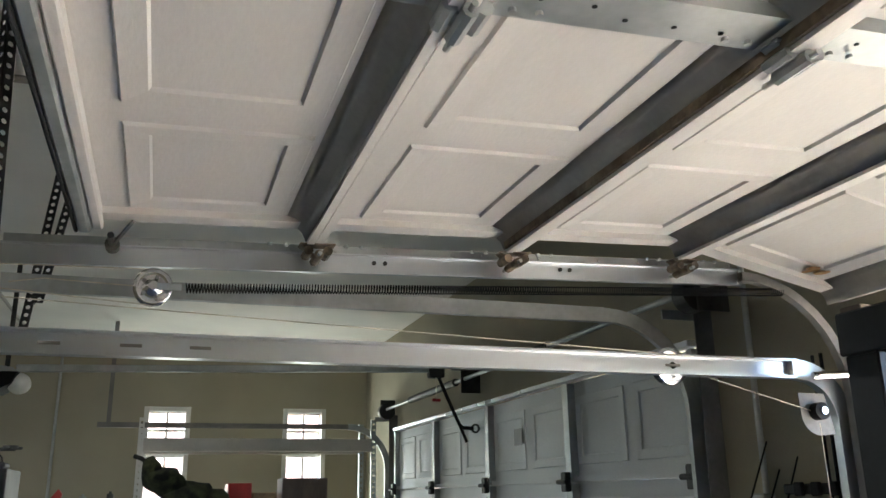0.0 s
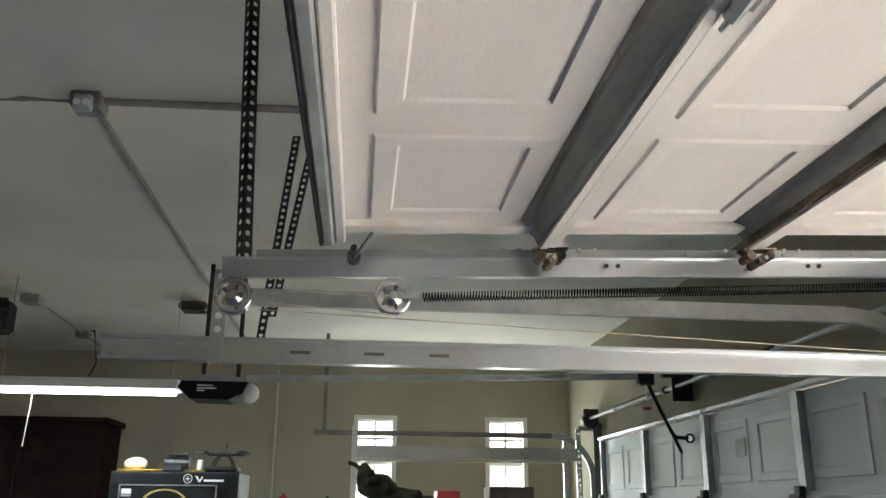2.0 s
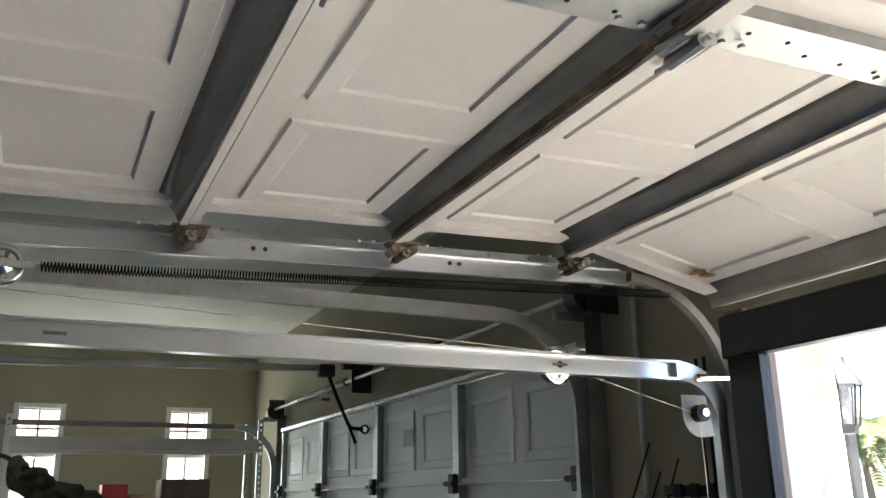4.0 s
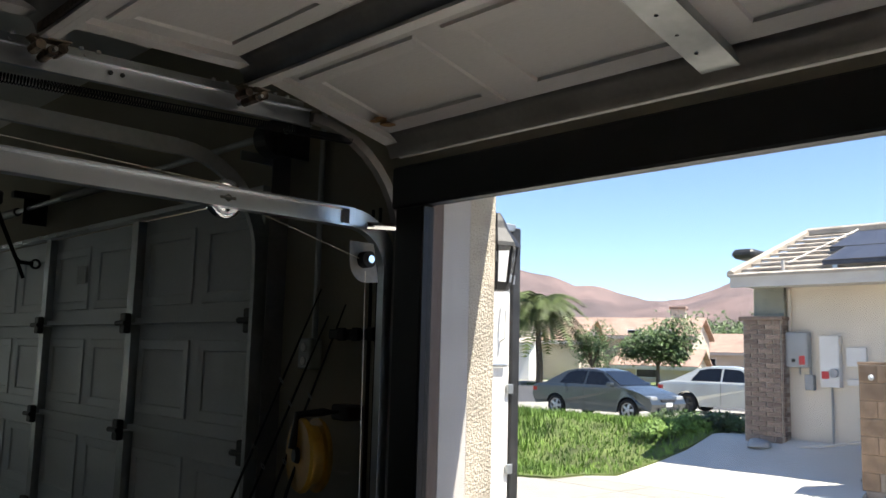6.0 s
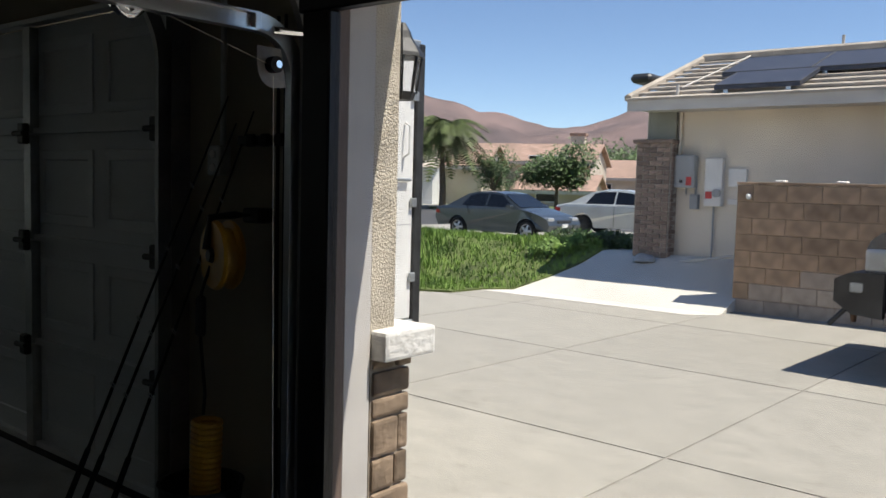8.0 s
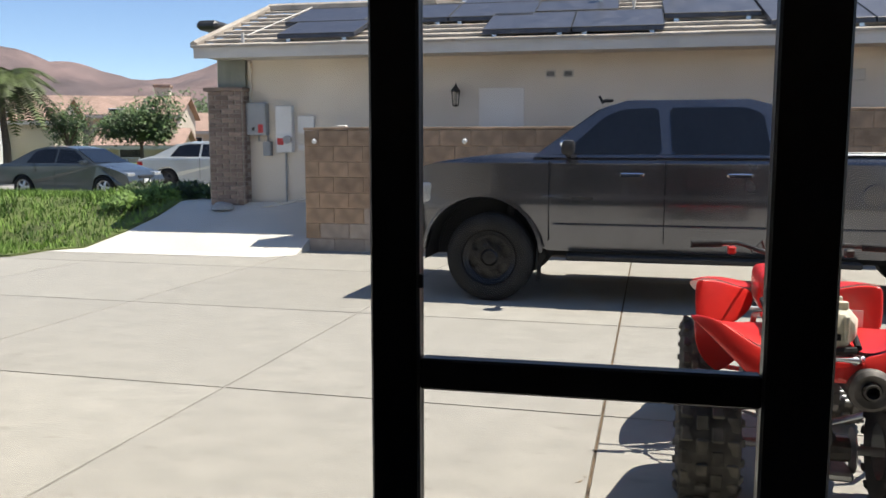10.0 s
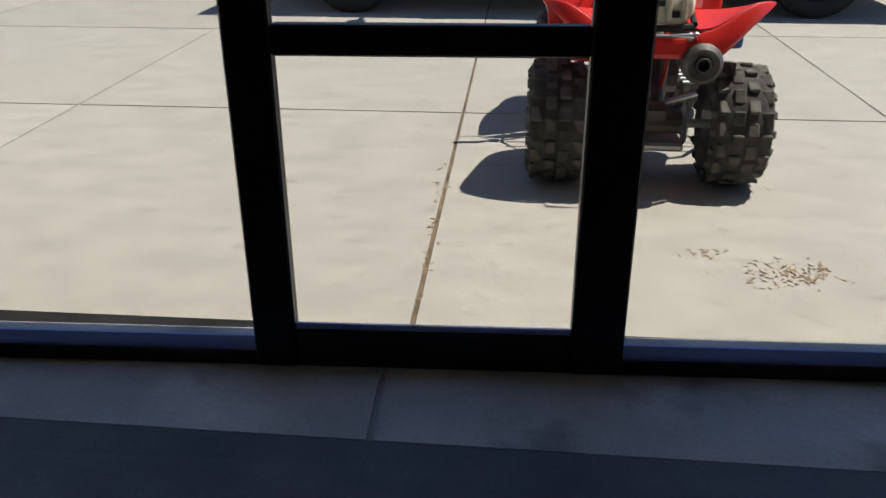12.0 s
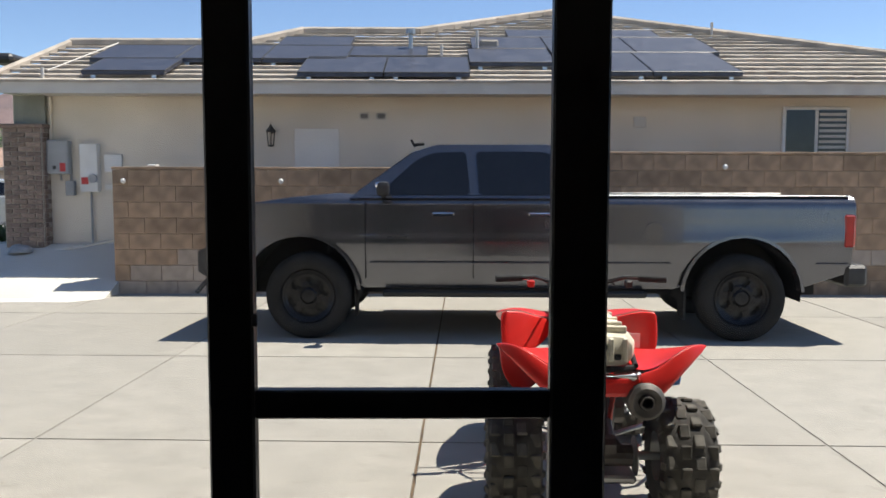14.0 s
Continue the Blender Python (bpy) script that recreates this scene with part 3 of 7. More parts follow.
tr = thing("door_track", "galvanised overhead door track beside the open door", "track", (0.3, 2.43, 2.06))
bm = B()
c_track(bm, -0.88, 1.22, 2.448, 2.085, h=0.052, d=0.016, side=-1)
bm.transform(SLOPE)
part("rail", bm, "zinc", tr, world=True)
bm = box(B(), -0.80, 1.2, 2.449, 2.452, 2.10, 2.135)
bm.transform(SLOPE)
part("angle", bm, "zincdull", tr, "punched stiffening angle", world=True)
part("bend", strip_along(B(), bend(1.22, 2.134, 0.36, -0.05), 0.014, 2.42, 2.447), "rail", tr, world=True)
for x in (-0.5, -0.14, -0.02, 0.12, 0.3, 0.39, 0.56, 0.75, 0.88, 1.05):
    part("bolt", rod(B(), SLOPE @ Vector((x, 2.449, 2.122)), SLOPE @ Vector((x, 2.443, 2.122)), 0.005, seg=8), "zincdull", tr, world=True)
for x in (0.08, 0.11, 0.62, 0.65):
    part("bolt", rod(B(), SLOPE @ Vector((x, 2.4425, 2.09)), SLOPE @ Vector((x, 2.439, 2.09)), 0.006, seg=8), "darksteel", tr, world=True)

sr = thing("screen_track", "bright new galvanised track for the sliding insect screen", "track", (0.2, 2.5, 1.83))
bm = B()
prism(bm, [(2.461, 1.836), (2.50, 1.836), (2.50, 1.839), (2.488, 1.839), (2.488, 1.892), (2.50, 1.892), (2.50, 1.895), (2.461, 1.895), (2.461, 1.889), (2.485, 1.888), (2.485, 1.845), (2.461, 1.844)], -1.15, 1.42, "x")
part("rail", bm, "zinc", sr, world=True)
for x in (-0.68, -0.5, -0.34, 0.99):
    part("slot", box(B(), x - 0.025, x + 0.025, 2.4825, 2.4845, 1.861, 1.869, 0.0005), "rail", sr, world=True)
part("bend", strip_along(B(), bend(1.42, 1.865, 0.16, 0.02), 0.03, 2.47, 2.50), "zinc", sr, world=True)
part("end_plate", box(B(), 1.396, 1.4195, 2.4605, 2.4995, 1.8375, 1.8935, 0.002), "zinc", sr, world=True)
part("end_bolt", rod(B(), (-1.12, 2.45, 1.86), (-1.12, 2.47, 1.86), 0.012), "zinc", sr, world=True)
bm = B()
prism(bm, [(1.395, 1.79), (1.49, 1.79), (1.515, 1.67)] + arc(1.462, 1.73, 0.065, 270, 180, 6), 2.452, 2.456, "y")
part("cable_plate", bm, "rail", sr, "steel plate carrying the cable wheel", world=True)
bm = B()
rod(bm, (1.45, 2.42, 1.735), (1.45, 2.45, 1.735), 0.026, seg=18)
dr = part("cable_wheel", bm, "rubber", sr, "black cable wheel", world=True)
part("hub", rod(B(), (1.45, 2.41, 1.735), (1.45, 2.42, 1.735), 0.012), "chrome", dr, world=True)
bm = B()
rod(bm, (1.44, 2.43, 1.84), (1.60, 2.38, 1.845), 0.012)
box(bm, 1.585, 1.60, 2.30, 2.40, 1.78, 1.93, 0.003)
part("jamb_bracket", bm, "chrome", sr, "shiny jamb bracket and rod", world=True)


def pulley(par, x, z, y, r, name="pulley"):
    bm = B()
    lathe(bm, [(0.0, 0.012), (r * 0.3, 0.014), (r * 0.35, 0.006), (r * 0.75, 0.004), (r, 0.012), (r, 0.008), (r * 0.86, 0.0), (r, -0.008), (r, -0.012), (r * 0.7, -0.004), (0.0, -0.006)],
          pose(x, y, z, 90, 0, 0), 28)
    p = part(name, bm, "chrome", par, "shiny steel pulley wheel", world=True, smooth=True)
    for k in range(5):
        a = 6.283 * k / 5
        q = (x + r * 0.56 * math.cos(a), z + r * 0.56 * math.sin(a))
        part("rivet_hole", rod(B(), (q[0], y - 0.0085, q[1]), (q[0], y - 0.003, q[1]), r * 0.11, seg=10), "rail", p, world=True)
    part("axle_nut", rod(B(), (x, y - 0.022, z), (x, y - 0.01, z), 0.011, seg=6), "chrome", p, world=True)
    return p


sp = thing("extension_spring", "extension spring with pulleys and cords, stretched along the track", "spring", (0.4, 2.44, 1.95))
pulley(sp, -0.84, 1.985, 2.42, 0.045)
p2 = pulley(sp, -0.46, 1.995, 2.42, 0.045)
part("yoke", box(B(), -0.46, -0.395, 2.400, 2.405, 1.987, 2.003, 0.002), "zinc", p2, world=True)
bm = B()
turns, r = 240, 0.0115
pts = [(-0.385 + 1.75 * k / (turns * 8), 2.43 + 0.0 + r * math.sin(2 * math.pi * k / 8), 2.0 + 0.094 * k / (turns * 8) + r * math.cos(2 * math.pi * k / 8)) for k in range(turns * 8 + 1)]
vv = [[bm.verts.new(Vector(p) + Vector(o)) for o in ((0.0017, 0, 0.001), (-0.0017, 0, 0.001), (0, 0, -0.0022))] for p in pts]
for a, b in zip(vv, vv[1:]):
    for k in range(3):
        bm.faces.new((a[k], a[(k + 1) % 3], b[(k + 1) % 3], b[k]))
part("coil", bm, "toolblack", sp, "dark steel coil", world=True, smooth=True)
for a, b in (((-0.84, 2.42, 2.03), (-0.46, 2.42, 2.04)), ((-0.80, 2.42, 1.975), (-0.46, 2.42, 1.952)), ((-0.78, 2.42, 1.955), (1.0, 2.45, 1.89)), ((-0.77, 2.42, 1.99), (-0.70, 2.42, 2.003)), ((-0.70, 2.42, 2.003), (-0.46, 2.42, 1.995)), ((1.1, 2.47, 1.83), (1.45, 2.44, 1.73)), ((1.45, 2.44, 1.70), (1.47, 2.44, 0.1))):
    part("cord", rod(B(), a, b, 0.0015, seg=6), "cord", sp, world=True)
pulley(sr, 0.99, 1.865, 2.505, 0.055, "idler_wheel")


def punched_angle(name, p0, p1, w, across, label, group="", steel="darksteel"):
    """An L-shaped angle iron with a line of holes, from p0 to p1; across: the way its broad leaf faces along."""
    p0, p1, ac = Vector(p0), Vector(p1), Vector(across).normalized()
    d = (p1 - p0).normalized()
    out = d.cross(ac).normalized()
    t = thing(name, label, "angle iron", tuple(p0), group=group)
    bm = B()
    L = (p1 - p0).length
    n = max(2, int(L / 0.030))
    for a, b in ((ac, out), (out, ac)):
        # each pitch is a plate with an eight-sided hole
        for k in range(n):
            c = p0 + d * (L * (k + 0.5) / n) + a * w * 0.5
            hl, hw, r = L / n / 2, w / 2, min(w, L / n) * 0.27
            outer, inner = [], []
            for j in range(8):
                an = math.pi / 4 * j
                u, v = math.cos(an), math.sin(an)
                m = max(abs(u), abs(v))
                outer.append(bm.verts.new(c + d * hl * u / m + a * hw * v / m))
                inner.append(bm.verts.new(c + d * r * u + a * r * v))
            for j in range(8):
                bm.faces.new((outer[j], outer[(j + 1) % 8], inner[(j + 1) % 8], inner[j]))
    bmesh.ops.remove_doubles(bm, verts=bm.verts, dist=0.0004)
    bmesh.ops.solidify(bm, geom=list(bm.faces), thickness=0.0025)
    part("angle", bm, steel, t, world=True)
    return t


punched_angle("hanger_strap", (-0.835, 2.475, 2.06), (-0.877, 2.475, 3.05), 0.028, (0.77, 0.64, 0), "dark perforated angle iron hanging from the ceiling", "track hangers")
punched_angle("hanger_strap", (-0.965, 3.85, 2.12), (-0.868, 3.85, 3.05), 0.034, (1, 0, 0), "dark perforated angle iron hanging from the ceiling", "track hangers")
punched_angle("hanger_strap", (-0.925, 3.88, 2.25), (-0.795, 3.88, 3.05), 0.034, (1, 0, 0), "rust-tinged perforated angle iron hanging from the ceiling", "track hangers")
punched_angle("hanger_strap", (-0.895, 2.46, 1.83), (-0.895, 2.46, 2.06), 0.034, (1, 0, 0), "short bright perforated strap between the two tracks", "track hangers", "zinc")

# the closed door's tracks
for y, tz in ((3.30, 2.20), (8.28, 2.14)):
    t2 = thing("door_track", "dull galvanised overhead track of the closed door", "track", (0.3, y, 2.18), group="closed door tracks")
    bm = B()
    c_track(bm, -0.95, 1.25, y + 0.02, tz, h=0.06 if y < 5 else 0.046, side=1)
    part("rail", bm, "zincdull" if y < 5 else "rail", t2, world=True)
    part("bend", strip_along(B(), bend(1.25, tz, 0.38, -0.02), 0.028, y + 0.02, y + 0.045), "zincdull", t2, world=True)
    part("flag_bracket", box(B(), 1.50, 1.70, y + 0.0, y + 0.008, 2.19, 2.23, 0.002), "zincdull", t2, world=True)
    part("upright_angle", box(B(), 1.63, 1.715, y - 0.03, y - 0.025, -0.02, 2.25), "rail", t2, world=True)
hs2 = thing("hanger_strap", "grey steel strap holding the far track from the ceiling", "strap", (-0.86, 8.3, 2.15), group="track hangers")
part("angle", box(B(), -0.878, -0.842, 8.298, 8.302, 2.16, ZC), "rail", hs2, world=True)
tb = thing("torsion_bar", "dark torsion bar with springs above the closed door", "bar", (1.6, 5.7, 2.3))
part("shaft", rod(B(), (1.60, 3.1, 2.30), (1.60, 8.4, 2.30), 0.014), "zincdull", tb, world=True)
for y0, y1 in ((6.2, 7.4), (4.6, 5.4)):
    part("spring", rod(B(), (1.60, y0, 2.30), (1.60, y1, 2.30), 0.028), "darksteel", tb, world=True)
for y in (3.22, 8.25):
    part("cable_drum", rod(B(), (1.60, y - 0.04, 2.28), (1.60, y + 0.04, 2.28), 0.075, seg=20), "darksteel", tb, world=True)
for y in (6.0, 3.15, 8.35):
    part("bearing_plate", box(B(), 1.57, 1.715, y - 0.004, y + 0.004, 2.2, 2.4), "darksteel", tb, world=True)

# ---- insect screen in the open doorway ----
XS = 1.445
sc = thing("screen_door", "black framed insect screen closing the open garage doorway", "screen door", (XS, 0.05, 0.0))
part("head_rail", box(B(), XS - 0.02, XS + 0.03, D1[0], 2.30, 1.875, 2.0, 0.006), "blackalu", sc, world=True)
part("side_post", box(B(), XS - 0.02, XS + 0.03, 2.16, 2.28, -0.058, 1.875, 0.006), "blackalu", sc, world=True)
part("side_post", box(B(), XS - 0.02, XS + 0.03, D1[0] - 0.02, D1[0] + 0.1, -0.058, 1.875, 0.006), "blackalu", sc, world=True)
part("door_post", box(B(), XS - 0.02, XS + 0.03, 0.41, 0.52, -0.058, 1.875, 0.006), "blackalu", sc, world=True)
part("door_post", box(B(), XS - 0.02, XS + 0.03, -0.435, -0.30, -0.058, 1.875, 0.006), "blackalu", sc, world=True)
part("cross_rail", box(B(), XS - 0.015, XS + 0.025, -0.30, 0.41, 0.762, 0.832, 0.005), "blackalu", sc, world=True)
part("bottom_rail", box(B(), XS - 0.015, XS + 0.025, -0.30, 0.41, -0.058, 0.052, 0.005), "blackalu", sc, world=True)
for y0, y1 in ((0.52, 2.16), (D1[0] + 0.1, -0.435)):
    part("bottom_rail", box(B(), XS - 0.015, XS + 0.025, y0, y1, -0.058, -0.018, 0.004), "blackalu", sc, world=True)
    part("sill_strip", box(B(), XS - 0.004, XS + 0.004, y0, y1, -0.018, 0.026), "vinyl", sc, "blue-grey vinyl strip", world=True)
    part("mesh", box(B(), XS + 0.004, XS + 0.005, y0, y1, 0.026, 1.875), "screen", sc, "fine grey insect mesh", world=True)
part("sill_strip", box(B(), XS - 0.004, XS + 0.004, -0.30, 0.41, 0.052, 0.068), "vinyl", sc, "blue-grey vinyl strip", world=True)
part("mesh", box(B(), XS + 0.004, XS + 0.005, -0.30, 0.41, 0.068, 0.762), "screen", sc, "fine grey insect mesh", world=True)
part("mesh", box(B(), XS + 0.004, XS + 0.005, -0.30, 0.41, 0.832, 1.875), "screen", sc, "fine grey insect mesh", world=True)
part("latch", box(B(), XS - 0.03, XS - 0.02, 0.398, 0.412, 0.99, 1.02, 0.003), "blackplastic", sc, world=True)

# jamb of the open doorway
part_y = D1[1]
bm = B()
box(bm, XF - 0.12, XF - 0.003, part_y - 0.035, part_y + 0.05, -0.058, HEAD, 0.003)
solid("jamb_board", bm, "brownwood", "brown wooden jamb board of the open doorway", "jamb", kind="structure")
solid("jamb_strip", box(B(), XF, 1.774, part_y - 0.028, part_y - 0.002, -0.06, HEAD, 0.003), "trimgrey", "pale grey weather strip in the doorway", "jamb", kind="structure")
bm = B()
box(bm, 1.777, 1.862, part_y - 0.018, part_y - 0.002, -0.06, HEAD, 0.003)
solid("trim", bm, "trimgrey", "pale grey painted trim in the doorway", "trim", kind="structure")


# ---- ground, drive, street ----
bm = B()
xs = [-60, -20, 2.0, 6, 10.5, 13, 16.6, 25, 40, 70, 120, 250, 600, 1500, 3500]
ys = [-3500, -1000, -300, -100, -40, -12, 0, 12, 25, 40, 70, 120, 250, 500, 1000, 3500]
gv = [[bm.verts.new((x, y, (-0.35 if x < 16 else -0.12) if x > 2 else -0.25)) for y in ys] for x in xs]
for i in range(len(xs) - 1):
    for j in range(len(ys) - 1):
        bm.faces.new((gv[i][j], gv[i + 1][j], gv[i + 1][j + 1], gv[i][j + 1]))
solid("ground", bm, "earth", "dry earth ground reaching to the hills", "ground", kind="structure")

def drive_z(x):
    return -0.058 - 0.0068 * (x - 1.72)


drive = thing("driveway", "sunlit pale concrete driveway in slabs with dirty joints", "driveway", (1.635, 0.0, -0.05), rz=-1.8, kind="structure")
part("joint_bed", box(B(), 0.0, 8.6, -9.0, 11.0, -0.36, -0.30), "joint", drive, "dirt in the joints")
SX = [0.0, 2.255, 4.52, 6.79, 8.66]
SY = [-8.55, -6.4, -4.25, -2.05, 0.13, 2.24, 4.37, 6.52, 8.67, 10.8]
for i in range(len(SX) - 1):
    za, zb = drive_z(SX[i] + 1.635) + 0.05, drive_z(SX[i + 1] + 1.635) + 0.05
    for j in range(len(SY) - 1):
        bm = B()
        g = 0.0045
        x0, x1, y0, y1 = SX[i] + g, SX[i + 1] - g, SY[j] + g, SY[j + 1] - g
        lip = 0.004
        outer = [bm.verts.new(p) for p in ((x0, y0, za - 0.02), (x1, y0, zb - 0.02), (x1, y1, zb - 0.02), (x0, y1, za - 0.02))]
        inner = [bm.verts.new(p) for p in ((x0 + lip, y0 + lip, za), (x1 - lip, y0 + lip, zb), (x1 - lip, y1 - lip, zb), (x0 + lip, y1 - lip, za))]
        low = [bm.verts.new(v.co - Vector((0, 0, 0.3))) for v in outer]
        bm.faces.new(inner)
        for k in range(4):
            bm.faces.new((outer[k], outer[(k + 1) % 4], inner[(k + 1) % 4], inner[k]))
            bm.faces.new((low[k], low[(k + 1) % 4], outer[(k + 1) % 4], outer[k]))
        part("slab", bm, "concrete", drive)
for k in range(len(SX) - 1):
    bm = B()
    za, zb = drive_z(SX[k] + 1.635) + 0.05 - 0.004, drive_z(SX[k + 1] + 1.635) + 0.05 - 0.004
    for y in SY[4:5]:
        q = [bm.verts.new(p) for p in ((SX[k], y - 0.006, za), (SX[k + 1], y - 0.006, zb), (SX[k + 1], y + 0.006, zb), (SX[k], y + 0.006, za))]
        bm.faces.new(q)
    part("joint_fill", bm, "joint", drive, "brown dirt filling the joint")
    bm = B()
    for y in SY[1:4] + SY[5:-1]:
        q = [bm.verts.new(p) for p in ((SX[k], y - 0.006, za), (SX[k + 1], y - 0.006, zb), (SX[k + 1], y + 0.006, zb), (SX[k], y + 0.006, za))]
        bm.faces.new(q)
    if k:
        bm.faces.new([bm.verts.new(p) for p in ((SX[k] - 0.006, SY[0], za - 0.0005), (SX[k] + 0.006, SY[0], za - 0.0005), (SX[k] + 0.006, SY[-1], za - 0.0005), (SX[k] - 0.006, SY[-1], za - 0.0005))])
    part("joint_fill", bm, "jointgrey", drive, "grey dust filling the joints")

# lawn and planting edge beyond the drive
LAWN = [(8.42, 40), (8.42, 8.0), (8.75, 7.45), (9.35, 7.40), (9.77, 7.1), (10.26, 6.82), (10.78, 6.62), (11.3, 6.55), (12.0, 6.6), (12.5, 6.7), (14.0, 6.6), (16.6, 6.8), (16.2, 12.0), (15.7, 16.0), (14.0, 40)]


def inside(p, poly):
    c = False
    for (x0, y0), (x1, y1) in zip(poly, poly[1:] + poly[:1]):
        if (y0 > p[1]) != (y1 > p[1]) and p[0] < (x1 - x0) * (p[1] - y0) / (y1 - y0) + x0:
            c = not c
    return c


lawn = thing("lawn", "green lawn of uneven uncut grass beside the drive", "lawn", (11, 12, -0.1), kind="structure")


def draped(poly, lift, cuts):
    """A sheet with that outline, cut into strips in x and laid over the ground's rise and fall."""
    bm = B()
    vs = [bm.verts.new((x, y, 0)) for x, y in poly]
    f = bm.faces.new(vs)
    for c in cuts:
        bmesh.ops.bisect_plane(bm, geom=list(bm.verts) + list(bm.edges) + list(bm.faces), plane_co=(c, 0, 0), plane_no=(1, 0, 0))
    r = bmesh.ops.extrude_face_region(bm, geom=list(bm.faces))
    up = {g for g in r["geom"] if isinstance(g, bmesh.types.BMVert)}
    for v in bm.verts:
        v.co.z = ground_z(v.co.x) + (lift if v in up else -0.25)
    return bm


RISE = [8.6, 9.0, 9.3, 9.5, 9.75, 9.9, 10.1, 10.3, 10.5, 10.7, 10.9, 11.1, 11.35, 12.5, 13.5, 14.5, 15.5, 16.0]
part("turf", draped(LAWN, 0.03, RISE), "lawn", lawn, world=True)
yard = solid("side_yard", draped([(9.35, 4.35), (9.35, 8.2), (11.6, 8.2), (12.6, 6.9), (12.6, 4.2), (10.42, 4.2), (10.42, 4.05), (9.6, 4.05)], 0.006, RISE), "yardconcrete",
             "pale concrete side yard sloping up to the neighbour's house", "yard", kind="structure")
rng = random.Random(5)
verts, faces = [], []
while len(faces) < 26000:
    x, y = rng.uniform(8.42, 14.0), rng.uniform(6.3, 15.5)
    if not inside((x, y), LAWN):
        continue
    z = ground_z(x) + 0.03
    tall = 0.5 + noise.noise((x * 0.6, y * 0.6, 3.0)) * 0.5
    h = rng.uniform(0.04, 0.09) * (0.6 + tall) * (1.7 if x > 10.0 and tall > 0.5 else 1.0)
    a, lean, w = rng.uniform(0, 6.28), rng.uniform(0.1, 0.6) * h, rng.uniform(0.008, 0.016)
    dx, dy = math.cos(a), math.sin(a)
    k = len(verts)
    verts += [(x - dy * w, y + dx * w, z), (x + dy * w, y - dx * w, z), (x + dx * lean, y + dy * lean, z + h)]
    faces.append((k, k + 1, k + 2))
me = bpy.data.meshes.new("grass")
me.from_pydata(verts, [], faces)
me.materials.append(M["grass"])
ob = new("grass", me)
tagged(ob, "long bright green grass blades on the lawn", "grass", kind="stuff")
ob.location = (0, 0, 0)


def bush(name, x, y, r, h, n, mat_name, label, seed):
    """A low shrub of many small leaves round a few stems."""
    rg = random.Random(seed)
    z0 = ground_z(x)
    t = thing(name, label, "plant", (x, y, z0))
    bm = B()
    for k in range(5):
        a = rg.uniform(0, 6.28)
        rod(bm, (0, 0, -0.05), (r * 0.5 * math.cos(a), r * 0.5 * math.sin(a), h * 0.7), 0.012, 0.004, 5)
    part("stem", bm, "bark", t)
    vs, fs = [], []
    for k in range(n):
        a, q = rg.uniform(0, 6.28), rg.random() ** 0.5
        zz = rg.uniform(0.05, 1.0) * h * (1.05 - 0.5 * q)
        c = Vector((r * q * math.cos(a), r * q * math.sin(a), zz))
        d = Vector((rg.gauss(0, 1), rg.gauss(0, 1), rg.gauss(0.3, 1))).normalized()
        e = d.orthogonal().normalized() * rg.uniform(0.018, 0.035)
        i = len(vs)
        vs += [c - e, c + d * rg.uniform(0.07, 0.13), c + e]
        fs.append((i, i + 1, i + 2))
    me = bpy.data.meshes.new("leaves")
    me.from_pydata([tuple(v) for v in vs], [], fs)
    me.materials.append(M[mat_name])
    o = new("leaves", me)
    o.parent = t
    return t


bush("shrub", 12.0, 6.75, 0.45, 0.3, 900, "leaf", "low dark green shrub at the end of the lawn", 3)
bush("weed", 11.5, 7.0, 0.35, 0.25, 500, "grass", "tuft of tall green weeds by the drive", 4)
bush("weed", 11.1, 7.3, 0.35, 0.25, 450, "grass", "tuft of tall green weeds by the drive", 6)
bush("weed", 12.2, 7.6, 0.45, 0.3, 500, "leaf", "tuft of dark green weeds by the drive", 8)

# pavement, kerb and street beyond the lawn
bm = B()
prism(bm, [(16.75, -30), (18.3, -30), (18.0, 12), (17.3, 45), (14.7, 45), (16.3, 16), (16.75, 9)], -0.25, 0.015, "z")
solid("pavement", bm, "concrete", "pale concrete pavement along the street", "pavement", kind="structure")
bm = B()
prism(bm, [(18.3, -30), (18.45, -30), (18.15, 12), (17.45, 45), (17.3, 45), (18.0, 12)], -0.25, 0.02, "z")
solid("kerb", bm, "concrete", "concrete kerb at the street", "kerb", kind="structure")
bm = B()
prism(bm, [(18.46, -60), (29.0, -60), (38.0, 30), (44.0, 60), (17.5, 60), (18.16, 12)], -0.25, -0.10, "z")
solid("road", bm, "asphalt", "grey asphalt street in the sun", "road", kind="structure")
bm = B()
prism(bm, [(18.25, 12.5), (21.0, 9.0), (27.0, 9.0), (25.5, 19.5), (18.7, 21.5)], -0.24, -0.085, "z")
solid("pavement", bm, "concrete", "pale concrete apron where the cars are parked", "pavement", kind="structure")
bm = B()
prism(bm, [(30.0, 10), (52, 16), (60, 36), (43.5, 44), (36.0, 24)], -0.2, 0.03, "z")
solid("far_lawn", bm, "lawn", "green front lawn across the street", "lawn", kind="structure")
bm = B()
prism(bm, [(36.5, 34), (44.0, 33.2), (46.0, 42), (38, 44)], -0.15, 0.06, "z")
solid("far_drive", bm, "concrete", "pale concrete drive across the street", "drive", kind="structure")

